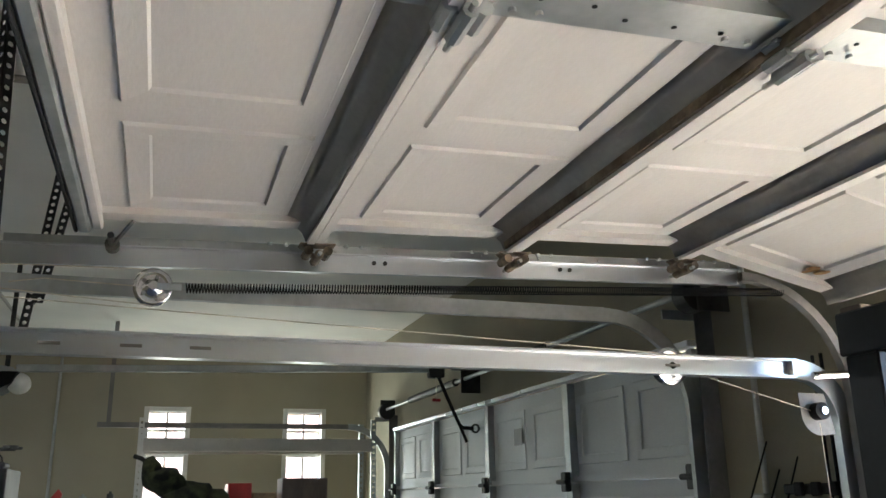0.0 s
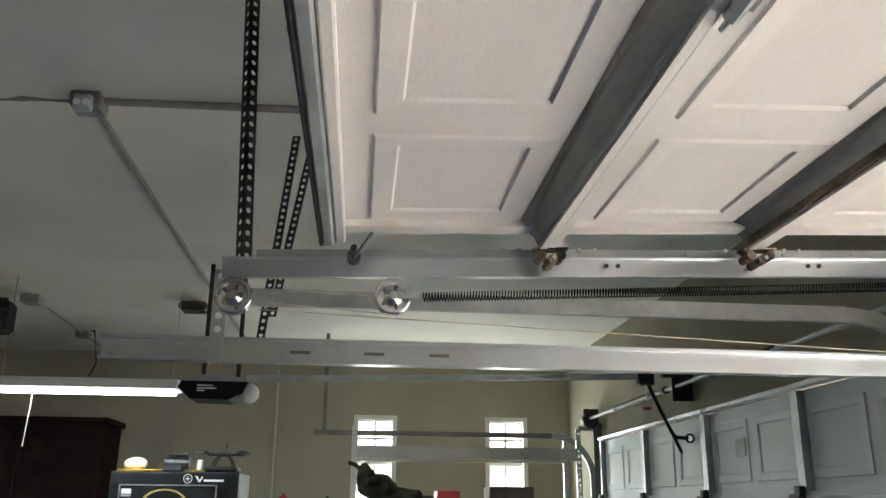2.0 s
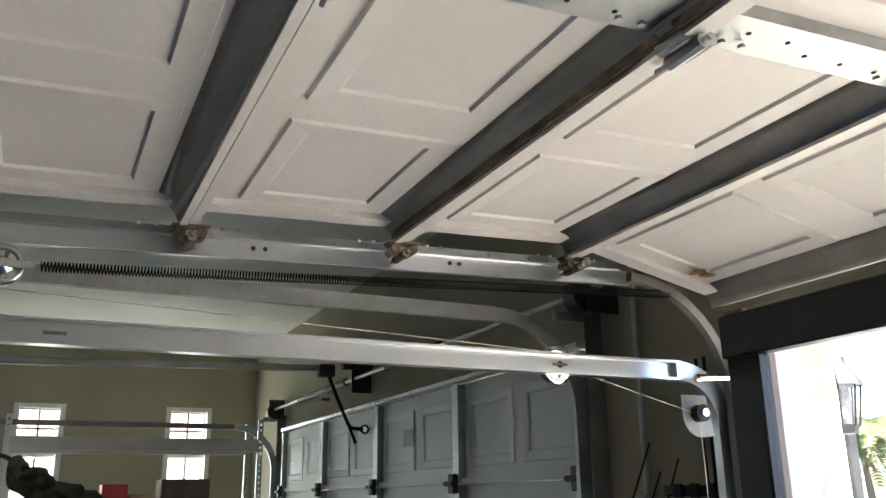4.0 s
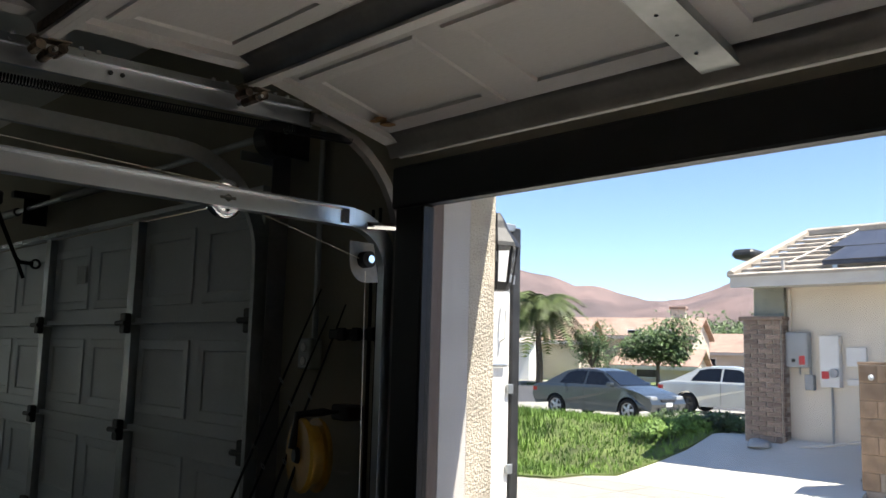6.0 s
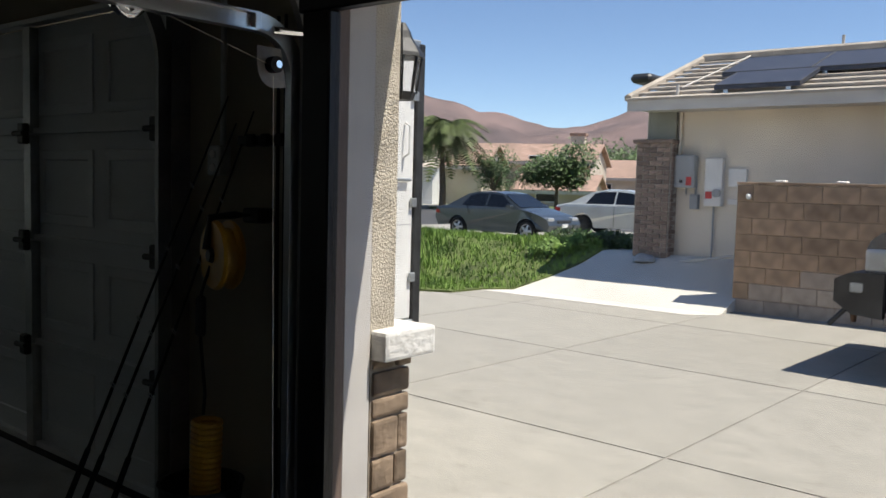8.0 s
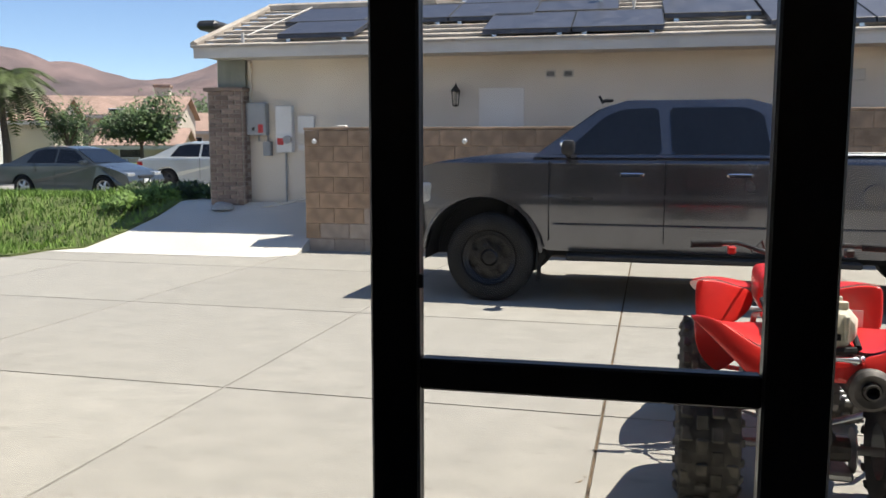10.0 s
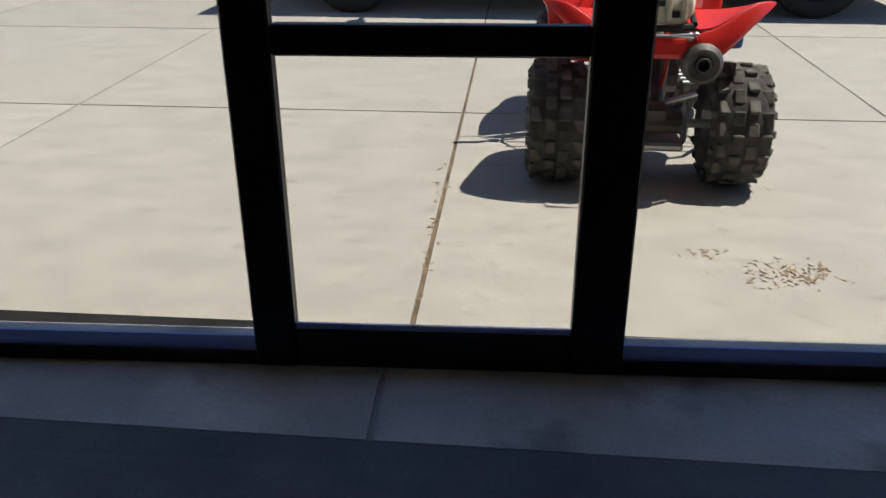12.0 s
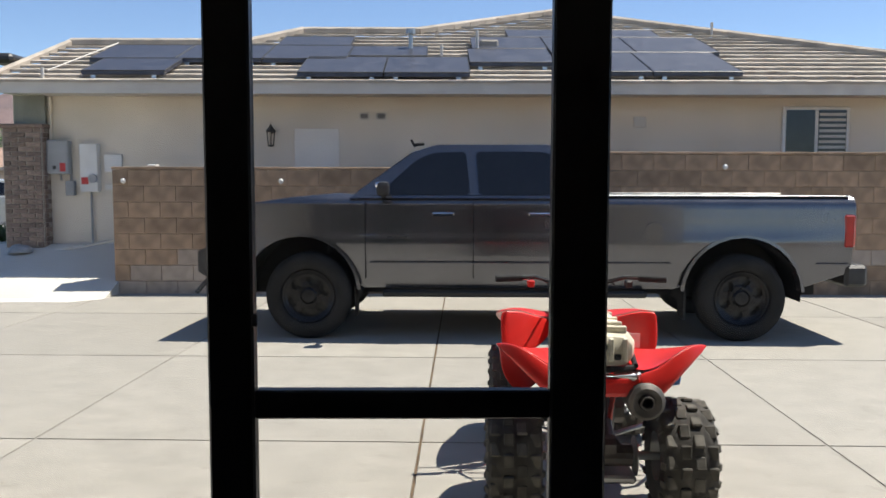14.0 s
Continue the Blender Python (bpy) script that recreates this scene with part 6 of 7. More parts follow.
for s in (1, -1):
    pipe(bm, [(-0.08, s * 0.08, 0.53), (0.2, s * 0.09, 0.56), (0.6, s * 0.1, 0.62), (0.95, s * 0.1, 0.55), (1.15, s * 0.1, 0.3)], 0.014)
    pipe(bm, [(0.1, s * 0.09, 0.54), (0.35, s * 0.11, 0.28), (0.9, s * 0.12, 0.24), (1.15, s * 0.1, 0.3)], 0.013)
    pipe(bm, [(0.85, s * 0.12, 0.3), (1.08, s * 0.30, 0.26)], 0.012)
part("frame", bm, "redplastic", qd, "red tubular frame")
part("shock_absorber", rod(B(), (0.16, 0.0, 0.30), (0.36, 0.0, 0.58), 0.03), "darksteel", qd)
bm = B()
for k in range(9):
    p = Vector((0.17, 0, 0.31)).lerp(Vector((0.34, 0, 0.56)), k / 8)
    rod(bm, p, p + Vector((0.006, 0, 0.009)), 0.045, seg=14)
part("shock_spring", bm, "redplastic", qd)
# exhaust
EXH = pose(-0.06, -0.163, 0.53, 0, 90, 0)
bm = lathe(B(), [(0.062, -0.155), (0.072, -0.15), (0.074, 0.2), (0.05, 0.26), (0.0, 0.27)], EXH, 28)
mf = part("silencer", soften(bm), "blackplastic", qd, "cylindrical exhaust silencer")
part("silencer_cap", soften(lathe(B(), [(0.03, -0.15), (0.034, -0.172), (0.058, -0.178), (0.072, -0.165), (0.0765, -0.15), (0.0765, -0.12)], EXH, 28)), "engine", mf)
part("tail_pipe", lathe(B(), [(0.019, -0.15), (0.021, -0.19), (0.028, -0.19), (0.031, -0.165)], EXH, 20), "engine", mf)
part("bore", lathe(B(), [(0.0, -0.155), (0.0205, -0.155)], EXH, 20), "rubber", mf)


def fender_surface(name, grid, label):
    """A moulded sheet over a net of points, with thickness."""
    bm = B()
    rows = [[bm.verts.new(p) for p in r] for r in grid]
    for a, b in zip(rows, rows[1:]):
        for i in range(len(a) - 1):
            bm.faces.new((a[i], a[i + 1], b[i + 1], b[i]))
    bmesh.ops.recalc_face_normals(bm, faces=bm.faces)
    bmesh.ops.solidify(bm, geom=list(bm.faces), thickness=0.006)
    ob = part(name, bm, "redplastic", qd, label, smooth=True)
    sub = ob.modifiers.new("smooth", 'SUBSURF')
    sub.levels = sub.render_levels = 2
    return ob


for s in (1, -1):
    # rear fender: from the seat's side out over the tyre, its outer tip swept up
    fender_surface("rear_fender", [
        [(-0.19, s * 0.13, 0.645), (-0.19, s * 0.20, 0.652), (-0.17, s * 0.28, 0.71), (-0.13, s * 0.365, 0.752), (-0.07, s * 0.445, 0.735)],
        [(-0.215, s * 0.14, 0.60), (-0.22, s * 0.19, 0.59), (-0.215, s * 0.25, 0.60), (-0.18, s * 0.33, 0.66), (-0.10, s * 0.425, 0.728)],
        [(-0.21, s * 0.155, 0.565), (-0.215, s * 0.18, 0.54), (-0.21, s * 0.215, 0.535), (-0.19, s * 0.28, 0.60), (-0.13, s * 0.385, 0.695)],
    ], "red moulded rear fender")
    fender_surface("rear_fender_top", [
        [(-0.19, s * 0.12, 0.647), (-0.19, s * 0.20, 0.654), (-0.17, s * 0.28, 0.712), (-0.13, s * 0.365, 0.754), (-0.07, s * 0.445, 0.737)],
        [(0.05, s * 0.12, 0.65), (0.05, s * 0.20, 0.66), (0.05, s * 0.28, 0.68), (0.06, s * 0.36, 0.70), (0.08, s * 0.42, 0.70)],
        [(0.30, s * 0.12, 0.66), (0.32, s * 0.18, 0.66), (0.33, s * 0.26, 0.65), (0.34, s * 0.34, 0.64), (0.34, s * 0.40, 0.615)],
        [(0.40, s * 0.12, 0.62), (0.41, s * 0.18, 0.58), (0.41, s * 0.25, 0.53), (0.41, s * 0.33, 0.50), (0.40, s * 0.395, 0.49)],
        [(0.45, s * 0.12, 0.56), (0.45, s * 0.17, 0.50), (0.45, s * 0.22, 0.44), (0.45, s * 0.27, 0.40), (0.44, s * 0.30, 0.38)],
    ], "red moulded rear fender top")
    fender_surface("front_fender", [
        [(0.78, s * 0.12, 0.70), (0.74, s * 0.2, 0.72), (0.70, s * 0.29, 0.76), (0.66, s * 0.37, 0.765), (0.66, s * 0.39, 0.75)],
        [(0.74, s * 0.13, 0.62), (0.68, s * 0.2, 0.56), (0.62, s * 0.29, 0.52), (0.60, s * 0.36, 0.54), (0.62, s * 0.385, 0.58)],
    ], "red moulded front fender")
    fender_surface("front_fender_top", [
        [(0.78, s * 0.12, 0.70), (0.74, s * 0.2, 0.72), (0.70, s * 0.29, 0.76), (0.66, s * 0.37, 0.765), (0.66, s * 0.39, 0.75)],
        [(0.98, s * 0.12, 0.71), (0.98, s * 0.2, 0.73), (0.98, s * 0.29, 0.74), (0.98, s * 0.38, 0.72), (0.98, s * 0.42, 0.70)],
        [(1.30, s * 0.06, 0.62), (1.30, s * 0.12, 0.63), (1.30, s * 0.22, 0.63), (1.28, s * 0.32, 0.61), (1.26, s * 0.36, 0.59)],
    ], "red moulded front fender top")
part("tank_cover", box(B(), 0.62, 1.0, -0.12, 0.12, 0.62, 0.80, 0.05, 3), "redplastic", qd, "red tank cover", smooth=True)
part("tail_panel", box(B(), -0.20, -0.10, -0.15, 0.15, 0.54, 0.62, 0.02, 2), "redplastic", qd, "red tail panel")
bm = B()
pan = []
for x, w, zt in ((-0.17, 0.075, 0.745), (-0.15, 0.115, 0.775), (-0.09, 0.135, 0.79), (0.03, 0.135, 0.80), (0.2, 0.12, 0.805), (0.4, 0.105, 0.82), (0.58, 0.09, 0.835)):
    pan.append([bm.verts.new((x, w * c, 0.665 + (zt - 0.665) * h)) for c, h in ((-0.8, 0.0), (-1.0, 0.25), (-1.0, 0.7), (-0.75, 1.0), (0.0, 1.04), (0.75, 1.0), (1.0, 0.7), (1.0, 0.25), (0.8, 0.0))])
for u, v in zip(pan, pan[1:]):
    for k in range(9):
        bm.faces.new((u[k], u[(k + 1) % 9], v[(k + 1) % 9], v[k]))
bm.faces.new(pan[0])
bm.faces.new(pan[-1][::-1])
seat = part("seat_base", soften(bm, 0.7), "offwhite", qd, "bare cream seat base, cover torn off")
for y in (-0.085, -0.03, 0.03, 0.085):
    part("seat_rib", box(B(), -0.178, -0.13, y - 0.009, y + 0.009, 0.68, 0.775, 0.004), "offwhite", seat)
for x in (-0.11, 0.0, 0.12, 0.26):
    part("seat_rib", box(B(), x, x + 0.018, -0.10, 0.10, 0.785, 0.815, 0.004), "offwhite", seat)
for y, z in ((-0.055, 0.70), (0.058, 0.715), (0.0, 0.74)):
    part("slot", box(B(), -0.1745, -0.165, y - 0.014, y + 0.014, z - 0.012, z + 0.012, 0.003), "rubber", seat)
bm = B()
rr = random.Random(2)
pts = [(-0.165, -0.12, 0.655), (-0.172, -0.06, 0.65), (-0.172, 0.06, 0.65), (-0.165, 0.12, 0.655)]
pipe(bm, pts, 0.014)
pipe(bm, [(-0.15, -0.13, 0.66), (0.0, -0.135, 0.70), (0.2, -0.135, 0.72), (0.4, -0.13, 0.72)], 0.012)
pipe(bm, [(-0.15, 0.13, 0.66), (0.0, 0.135, 0.70), (0.2, 0.135, 0.72), (0.4, 0.13, 0.72)], 0.012)
part("torn_cover", bm, "rubber", seat, "torn black edge of the seat cover")
bm = B()
pipe(bm, [(-0.02, -0.12, 0.62), (-0.19, -0.135, 0.632), (-0.235, -0.115, 0.635), (-0.235, 0.115, 0.635), (-0.19, 0.135, 0.632), (-0.02, 0.12, 0.62)], 0.011)
part("grab_bar", bm, "zinc", qd, "bare steel grab bar")
part("bar_bracket", rod(B(), (-0.20, -0.115, 0.63), (-0.10, -0.09, 0.53), 0.013), "zincdull", qd)
part("reflector", box(B(), -0.213, -0.207, 0.20, 0.25, 0.495, 0.52, 0.003), "darksteel", qd)
part("sticker", box(B(), 0.20, 0.205, -0.215, -0.155, 0.665, 0.73), "white", qd)
part("tool_pouch", box(B(), 0.02, 0.14, -0.36, -0.22, 0.535, 0.60, 0.025, 2), "blueplastic", qd, "bright blue plastic part")
# handlebar
bm = B()
pipe(bm, [(0.60, -0.40, 0.925), (0.64, -0.22, 0.93), (0.70, -0.10, 0.885), (0.72, 0, 0.88), (0.70, 0.10, 0.885), (0.64, 0.22, 0.93), (0.60, 0.40, 0.925)], 0.011)
hb = part("handlebar", bm, "darksteel", qd)
for s in (1, -1):
    part("grip", rod(B(), (0.612, s * 0.285, 0.9285), (0.598, s * 0.415, 0.924), 0.017), "rubber", hb)
    part("lever", pipe(B(), [(0.64, s * 0.24, 0.92), (0.70, s * 0.30, 0.915), (0.69, s * 0.41, 0.905)], 0.006), "zinc", hb)
    part("switch_block", box(B(), 0.61, 0.66, s * 0.24 - 0.018, s * 0.24 + 0.018, 0.88, 0.915, 0.006), "redplastic" if s > 0 else "blackplastic", hb)
part("stem", rod(B(), (0.72, 0, 0.62), (0.70, 0, 0.86), 0.022), "darksteel", qd)
for k in range(4):
    y = -0.08 + 0.05 * k
    part("cable", pipe(B(), [(0.66, y * 2.2, 0.89), (0.74, y * 1.5, 0.93), (0.86, y, 0.86), (0.9, y * 0.5, 0.70)], 0.005), "rubber", hb)
bm = B()
pipe(bm, [(1.30, -0.2, 0.34), (1.40, -0.2, 0.45), (1.36, -0.18, 0.62), (1.36, 0.18, 0.62), (1.40, 0.2, 0.45), (1.30, 0.2, 0.34)], 0.012)
pipe(bm, [(1.38, -0.2, 0.5), (1.38, 0.2, 0.5)], 0.011)
part("front_bumper", bm, "zincdull", qd)
for s in (1, -1):
    nb = part("nerf_bar", pipe(B(), [(0.25, s * 0.12, 0.26), (0.36, s * 0.36, 0.30), (0.50, s * 0.45, 0.31), (0.66, s * 0.45, 0.31), (0.78, s * 0.36, 0.30), (0.85, s * 0.12, 0.26)], 0.012), "zincdull", qd)
    for x in (0.44, 0.51, 0.58, 0.65, 0.72):
        part("guard_bar", rod(B(), (x, s * 0.22, 0.30), (x, s * 0.43, 0.31), 0.007, seg=6), "zincdull", nb)
    part("footpeg", box(B(), 0.5, 0.58, s * 0.22 - 0.06, s * 0.22 + 0.06, 0.27, 0.29, 0.005), "darksteel", qd)


# ---- across the street ----
def far_house(name, label, x, y, rz, w, d, h, ridge, wall_mat, roof_mat, windows, garage=None, chimney=None):
    """A gabled house: walls, two roof slopes with thickness, windows in frames, perhaps a garage door and a chimney. Front towards -x."""
    t = thing(name, label, "house", (x, y, 0.0), rz)
    bm = B()
    prism(bm, [(-d / 2, -0.3), (d / 2, -0.3), (d / 2, h), (0, ridge - 0.1), (-d / 2, h)], -w / 2, w / 2, "y")
    part("wall", bm, wall_mat, t)
    bm = B()
    sl = (ridge - h) / (d / 2)
    e = 0.5
    for s in (-1, 1):
        prism(bm, [(s * (d / 2 + e), h - sl * e), (0, ridge), (0, ridge + 0.18), (s * (d / 2 + e), h - sl * e + 0.18)], -w / 2 - 0.4, w / 2 + 0.4, "y")
    part("roof", bm, roof_mat, t)
    part("fascia", box(B(), -d / 2 - e - 0.05, -d / 2 - e, -w / 2 - 0.4, w / 2 + 0.4, h - sl * e - 0.12, h - sl * e + 0.14), "fascia", t)
    for y0, z0, ww, wh in windows:
        wd = part("window", box(B(), -d / 2 - 0.06, -d / 2, y0 - ww / 2, y0 + ww / 2, z0, z0 + wh, 0.02), "white", t)
        part("pane", box(B(), -d / 2 - 0.075, -d / 2 - 0.061, y0 - ww / 2 + 0.08, y0 + ww / 2 - 0.08, z0 + 0.08, z0 + wh - 0.08), "glass", wd)
    if garage:
        y0, ww = garage
        gd = part("garage_door", box(B(), -d / 2 - 0.05, -d / 2, y0 - ww / 2, y0 + ww / 2, 0.0, 2.2, 0.02), "white", t, "white panelled garage door")
        for k in range(3):
            part("groove", box(B(), -d / 2 - 0.056, -d / 2 - 0.051, y0 - ww / 2, y0 + ww / 2, 0.53 + k * 0.55, 0.56 + k * 0.55), "grey", gd)
    if chimney:
        cx, cy = chimney
        part("chimney", box(B(), cx - 0.5, cx + 0.5, cy - 0.6, cy + 0.6, h - 1.0, ridge + 0.9, 0.05), wall_mat, t)
        part("chimney_cap", box(B(), cx - 0.6, cx + 0.6, cy - 0.7, cy + 0.7, ridge + 0.9, ridge + 1.15, 0.04), "terracotta", t)
    return t


far_house("far_house", "two-storey cream house with terracotta roof and chimney", 62, 41.6, 20, 13, 9, 3.5, 5.0, "cream", "terracotta", [(-4.2, 2.7, 1.4, 1.3), (-2.0, 2.7, 1.2, 1.3), (1.8, 2.6, 1.4, 1.2), (-3.0, 0.5, 2.0, 1.3)], chimney=(0.5, -4.6))
far_house("far_house", "low wing of the cream house with terracotta roof", 55, 33.6, 20, 5.4, 6, 1.2, 2.25, "cream", "terracotta", [(0.5, 0.3, 1.6, 0.9)])
far_house("far_house", "single-storey pale house with brown roof and white garage door", 50, 43.5, 24, 12, 9, 2.8, 4.4, "cream", "terracotta", [(2.8, 1.0, 1.6, 1.2)], garage=(0.5, 4.6))
far_house("far_house", "pale house with a shaded white garage door", 44.5, 41.8, 30, 8, 8, 2.5, 3.8, "white", "tile", [(-2.9, 0.9, 0.9, 1.1)], garage=(0.3, 4.4))
far_house("far_house", "distant tan house with terracotta roof", 84, 42, 15, 16, 9, 2.6, 4.4, "cream", "terracotta", [(-3, 0.9, 1.4, 1.1), (2, 0.9, 1.4, 1.1)])
# a house seen through the garage's end windows stays out of view; a hedge stands there
bush("hedge_shrub", 0.2, 13.5, 1.8, 2.0, 1200, "leaf", "bright green shrubs outside the end windows", 21)


def tree(name, x, y, h, r, n, seed, mat_name="leaf", label=""):
    """Tapered trunk, limbs, and a crown of many small leaves in clumps."""
    rg = random.Random(seed)
    t = thing(name, label, "tree", (x, y, -0.1))
    bm = B()
    fork = h * 0.35
    rod(bm, (0, 0, -0.2), (0.05, 0.02, fork), h * 0.035, h * 0.024, 10)
    tips = []
    for k in range(8):
        a = 6.283 * k / 8 + rg.uniform(-0.3, 0.3)
        q = rg.uniform(0.35, 0.85)
        tip = Vector((r * q * math.cos(a), r * q * math.sin(a), h * rg.uniform(0.5, 0.88)))
        mid = Vector((0.05, 0.02, fork)).lerp(tip, 0.5) + Vector((0, 0, 0.1 * h))
        rod(bm, (0.05, 0.02, fork - 0.05), mid, h * 0.015, h * 0.009, 6)
        rod(bm, mid, tip, h * 0.009, h * 0.003, 5)
        tips += [tip, mid]
    part("trunk", bm, "bark", t)
    vs, fs = [], []
    cl = [(tp + Vector((rg.gauss(0, 0.2 * r), rg.gauss(0, 0.2 * r), rg.gauss(0.05 * h, 0.08 * h))), rg.uniform(0.28, 0.5) * r) for tp in tips for _ in range(2)]
    for k in range(n):
        c, cr = cl[rg.randrange(len(cl))]
        d = Vector((rg.gauss(0, 1), rg.gauss(0, 1), rg.gauss(0, 1))).normalized()
        p = c + d * cr * rg.uniform(0.55, 1.05)
        if p.z < h * 0.22:
            continue
        u = Vector((rg.gauss(0, 1), rg.gauss(0, 1), rg.gauss(0, 1))).normalized()
        sz = rg.uniform(0.035, 0.07) * r
        w = u.orthogonal().normalized() * sz * 0.6
        i = len(vs)
        vs += [p - u * sz, p + w, p + u * sz, p - w]
        fs.append((i, i + 1, i + 2, i + 3))
    me = bpy.data.meshes.new("crown")
    me.from_pydata([tuple(v) for v in vs], [], fs)
    me.materials.append(M[mat_name])
    o = new("crown", me)
    o.parent = t
    return t


def palm(x, y, h, seed):
    rg = random.Random(seed)
    t = thing("palm_tree", "feathery queen palm with a drooping crown across the street", "palm tree", (x, y, -0.1))
    bm = B()
    pts = [(0.06 * math.sin(k), 0.04 * k * 0.2, h * k / 8) for k in range(9)]
    for k, (a, b) in enumerate(zip(pts, pts[1:])):
        rod(bm, a, b, 0.22 - 0.012 * k, 0.21 - 0.012 * k, 10)
    part("trunk", bm, "bark", t)
    top = Vector(pts[-1])
    for f in range(54):
        a = 6.283 * f / 54 + rg.uniform(-0.15, 0.15)
        up = rg.uniform(-0.2, 1.2)
        L = rg.uniform(2.3, 3.3)
        vs, fs = [], []
        for k in range(30):
            s = k / 29
            def at(s):
                return top + Vector((math.cos(a) * L * s * math.cos(up * (1 - s)), math.sin(a) * L * s * math.cos(up * (1 - s)), L * (math.sin(up) * s - 0.95 * s * s)))
            p, q = at(s), at(min(1, s + 0.03))
            side = Vector((-math.sin(a), math.cos(a), 0))
            ln = 0.75 * math.sin(math.pi * (0.12 + 0.85 * s)) + 0.08
            for sg in (-1, 1):
                tip = p + side * sg * ln + Vector((math.cos(a) * 0.15, math.sin(a) * 0.15, -0.35 * ln - rg.uniform(0, 0.12)))
                i = len(vs)
                vs += [p, q + Vector((0, 0, 0.015)), tip]
                fs.append((i, i + 1, i + 2))
            i = len(vs)
            vs += [p - side * 0.015, p + side * 0.015, q]
            fs.append((i, i + 1, i + 2))
        me = bpy.data.meshes.new("frond")
        me.from_pydata([tuple(v) for v in vs], [], fs)
        me.materials.append(M["palmleaf"])
        o = new("frond", me)
        o.parent = t
    return t


palm(39.5, 32.6, 4.9, 7)
tree("tree", 44.5, 27.6, 3.9, 2.1, 6500, 31, label="round dense green tree in front of the cream house")
tree("tree", 42.0, 30.6, 3.4, 1.5, 2600, 32, label="small sparse green tree across the street")
tree("tree", 43.5, 31.5, 2.4, 1.4, 1800, 35, label="small green bushy tree across the street")
k = 0
for x, y, h, r in ((78, 33, 4.2, 2.6), (88, 36, 4.5, 3.0), (100, 42, 6, 4), (110, 50, 7, 4.5), (120, 48, 7, 5), (130, 60, 8, 5), (95, 48, 5, 3.5), (140, 66, 9, 6), (70, 28, 2.6, 1.8), (125, 70, 9, 6), (115, 62, 8, 5), (150, 78, 9, 6)):
    tree("tree", x, y, h, r, 900, 50 + k, label="distant dark green tree below the hills")
    k += 1

# hills: one far sheet, folded into spurs and gullies
CREST = [(-40, 2), (0, 4), (12, 10), (17, 26), (22, 50), (25, 47), (26.7, 44), (28.5, 39), (30, 35.5), (32, 34), (33.5, 37), (35, 41), (36.3, 41), (37.7, 46), (39.6, 48), (41.8, 53), (44, 55), (50, 57), (60, 60), (80, 50), (110, 40)]


def crest(a):
    for (a0, h0), (a1, h1) in zip(CREST, CREST[1:]):
        if a0 <= a <= a1:
            return h0 + (h1 - h0) * (a - a0) / (a1 - a0)
    return 20.0


vs, fs = [], []
NA, NR = 260, 26
for i in range(NA + 1):
    a = -40 + 150 * i / NA
    for j in range(NR + 1):
        s = j / NR
        d = 300 + 260 * s
        hh = crest(a + 1.2 * noise.noise((a * 0.15, s * 2, 0))) * (s ** 1.15) * 1.24
        hh += 6.5 * noise.fractal((a * 0.22, s * 2.2, 5.0), 1.0, 2.1, 5) * s * (1.15 - s) * 2.4 + 0.9 * noise.fractal((a * 1.1, s * 7, 9.0), 1.0, 2.0, 4) * s
        vs.append((d * math.cos(radians(a)), d * math.sin(radians(a)), hh - 1.0))
for i in range(NA):
    for j in range(NR):
        k = i * (NR + 1) + j
        fs.append((k, k + NR + 1, k + NR + 2, k + 1))
me = bpy.data.meshes.new("hills")
me.from_pydata(vs, [], fs)
me.materials.append(M["hill"])
for p in me.polygons:
    p.use_smooth = True
tagged(new("hills", me), "dry brown hills with gullies under the sky", "hills", kind="structure")


# ---- garage fittings and clutter ----
op = thing("door_opener", "dark grey garage door opener with white top, hung from the ceiling", "door opener", (-1.45, 6.0, 2.13))
bm = B()
prism(bm, [(-1.66, 2.25), (-1.68, 2.21), (-1.60, 2.14), (-1.36, 2.135), (-1.28, 2.18), (-1.25, 2.25)], 5.86, 6.14, "y")
part("housing", bm, "toolblack", op, "dark grey plastic housing", world=True)
bm = B()
prism(bm, [(-1.67, 2.252), (-1.25, 2.252), (-1.28, 2.275), (-1.40, 2.295), (-1.52, 2.292), (-1.62, 2.272)], 5.87, 6.13, "y")
part("top_cover", bm, "grey", op, "pale grey top cover", world=True)
bm = B()
bmesh.ops.create_uvsphere(bm, u_segments=16, v_segments=10, radius=0.075, matrix=Matrix.Translation((-1.255, 6.0, 2.195)) @ Matrix.Diagonal((0.9, 1.5, 0.85, 1)))
part("light_lens", bm, "white", op, "milky white light lens", world=True, smooth=True)
for z, w in ((2.222, 0.10), (2.205, 0.12), (2.19, 0.05)):
    part("lettering_bar", box(B(), -1.56, -1.56 + w, 5.857, 5.859, z - 0.004, z + 0.004), "white", op, "small white lettering shown as bars", world=True)
for x in (-1.55, -1.33):
    part("hanger", box(B(), x - 0.014, x + 0.014, 5.99, 5.994, 2.28, ZC), "darksteel", op, world=True)
orl = thing("opener_rail", "long grey opener rail with trolley and bent door arm", "rail", (0.0, 6.0, 2.3))
part("rail", obox(B(), pose(0.08, 6.0, 2.325, 0, -1.6, 0), 2.72, 0.028, 0.045, 0.004), "zincdull", orl, world=True)
part("trolley", box(B(), 1.33, 1.44, 5.96, 6.04, 2.30, 2.385, 0.01), "blackplastic", orl, world=True)
part("door_arm", pipe(B(), [(1.40, 6.0, 2.32), (1.46, 6.0, 2.18), (1.55, 6.0, 1.985), (1.58, 6.0, 1.96), (1.655, 6.0, 1.955)], 0.013), "toolblack", orl, world=True)
part("arm_piece", rod(B(), (1.54, 5.985, 2.0), (1.60, 5.985, 1.86), 0.011), "toolblack", orl, world=True)
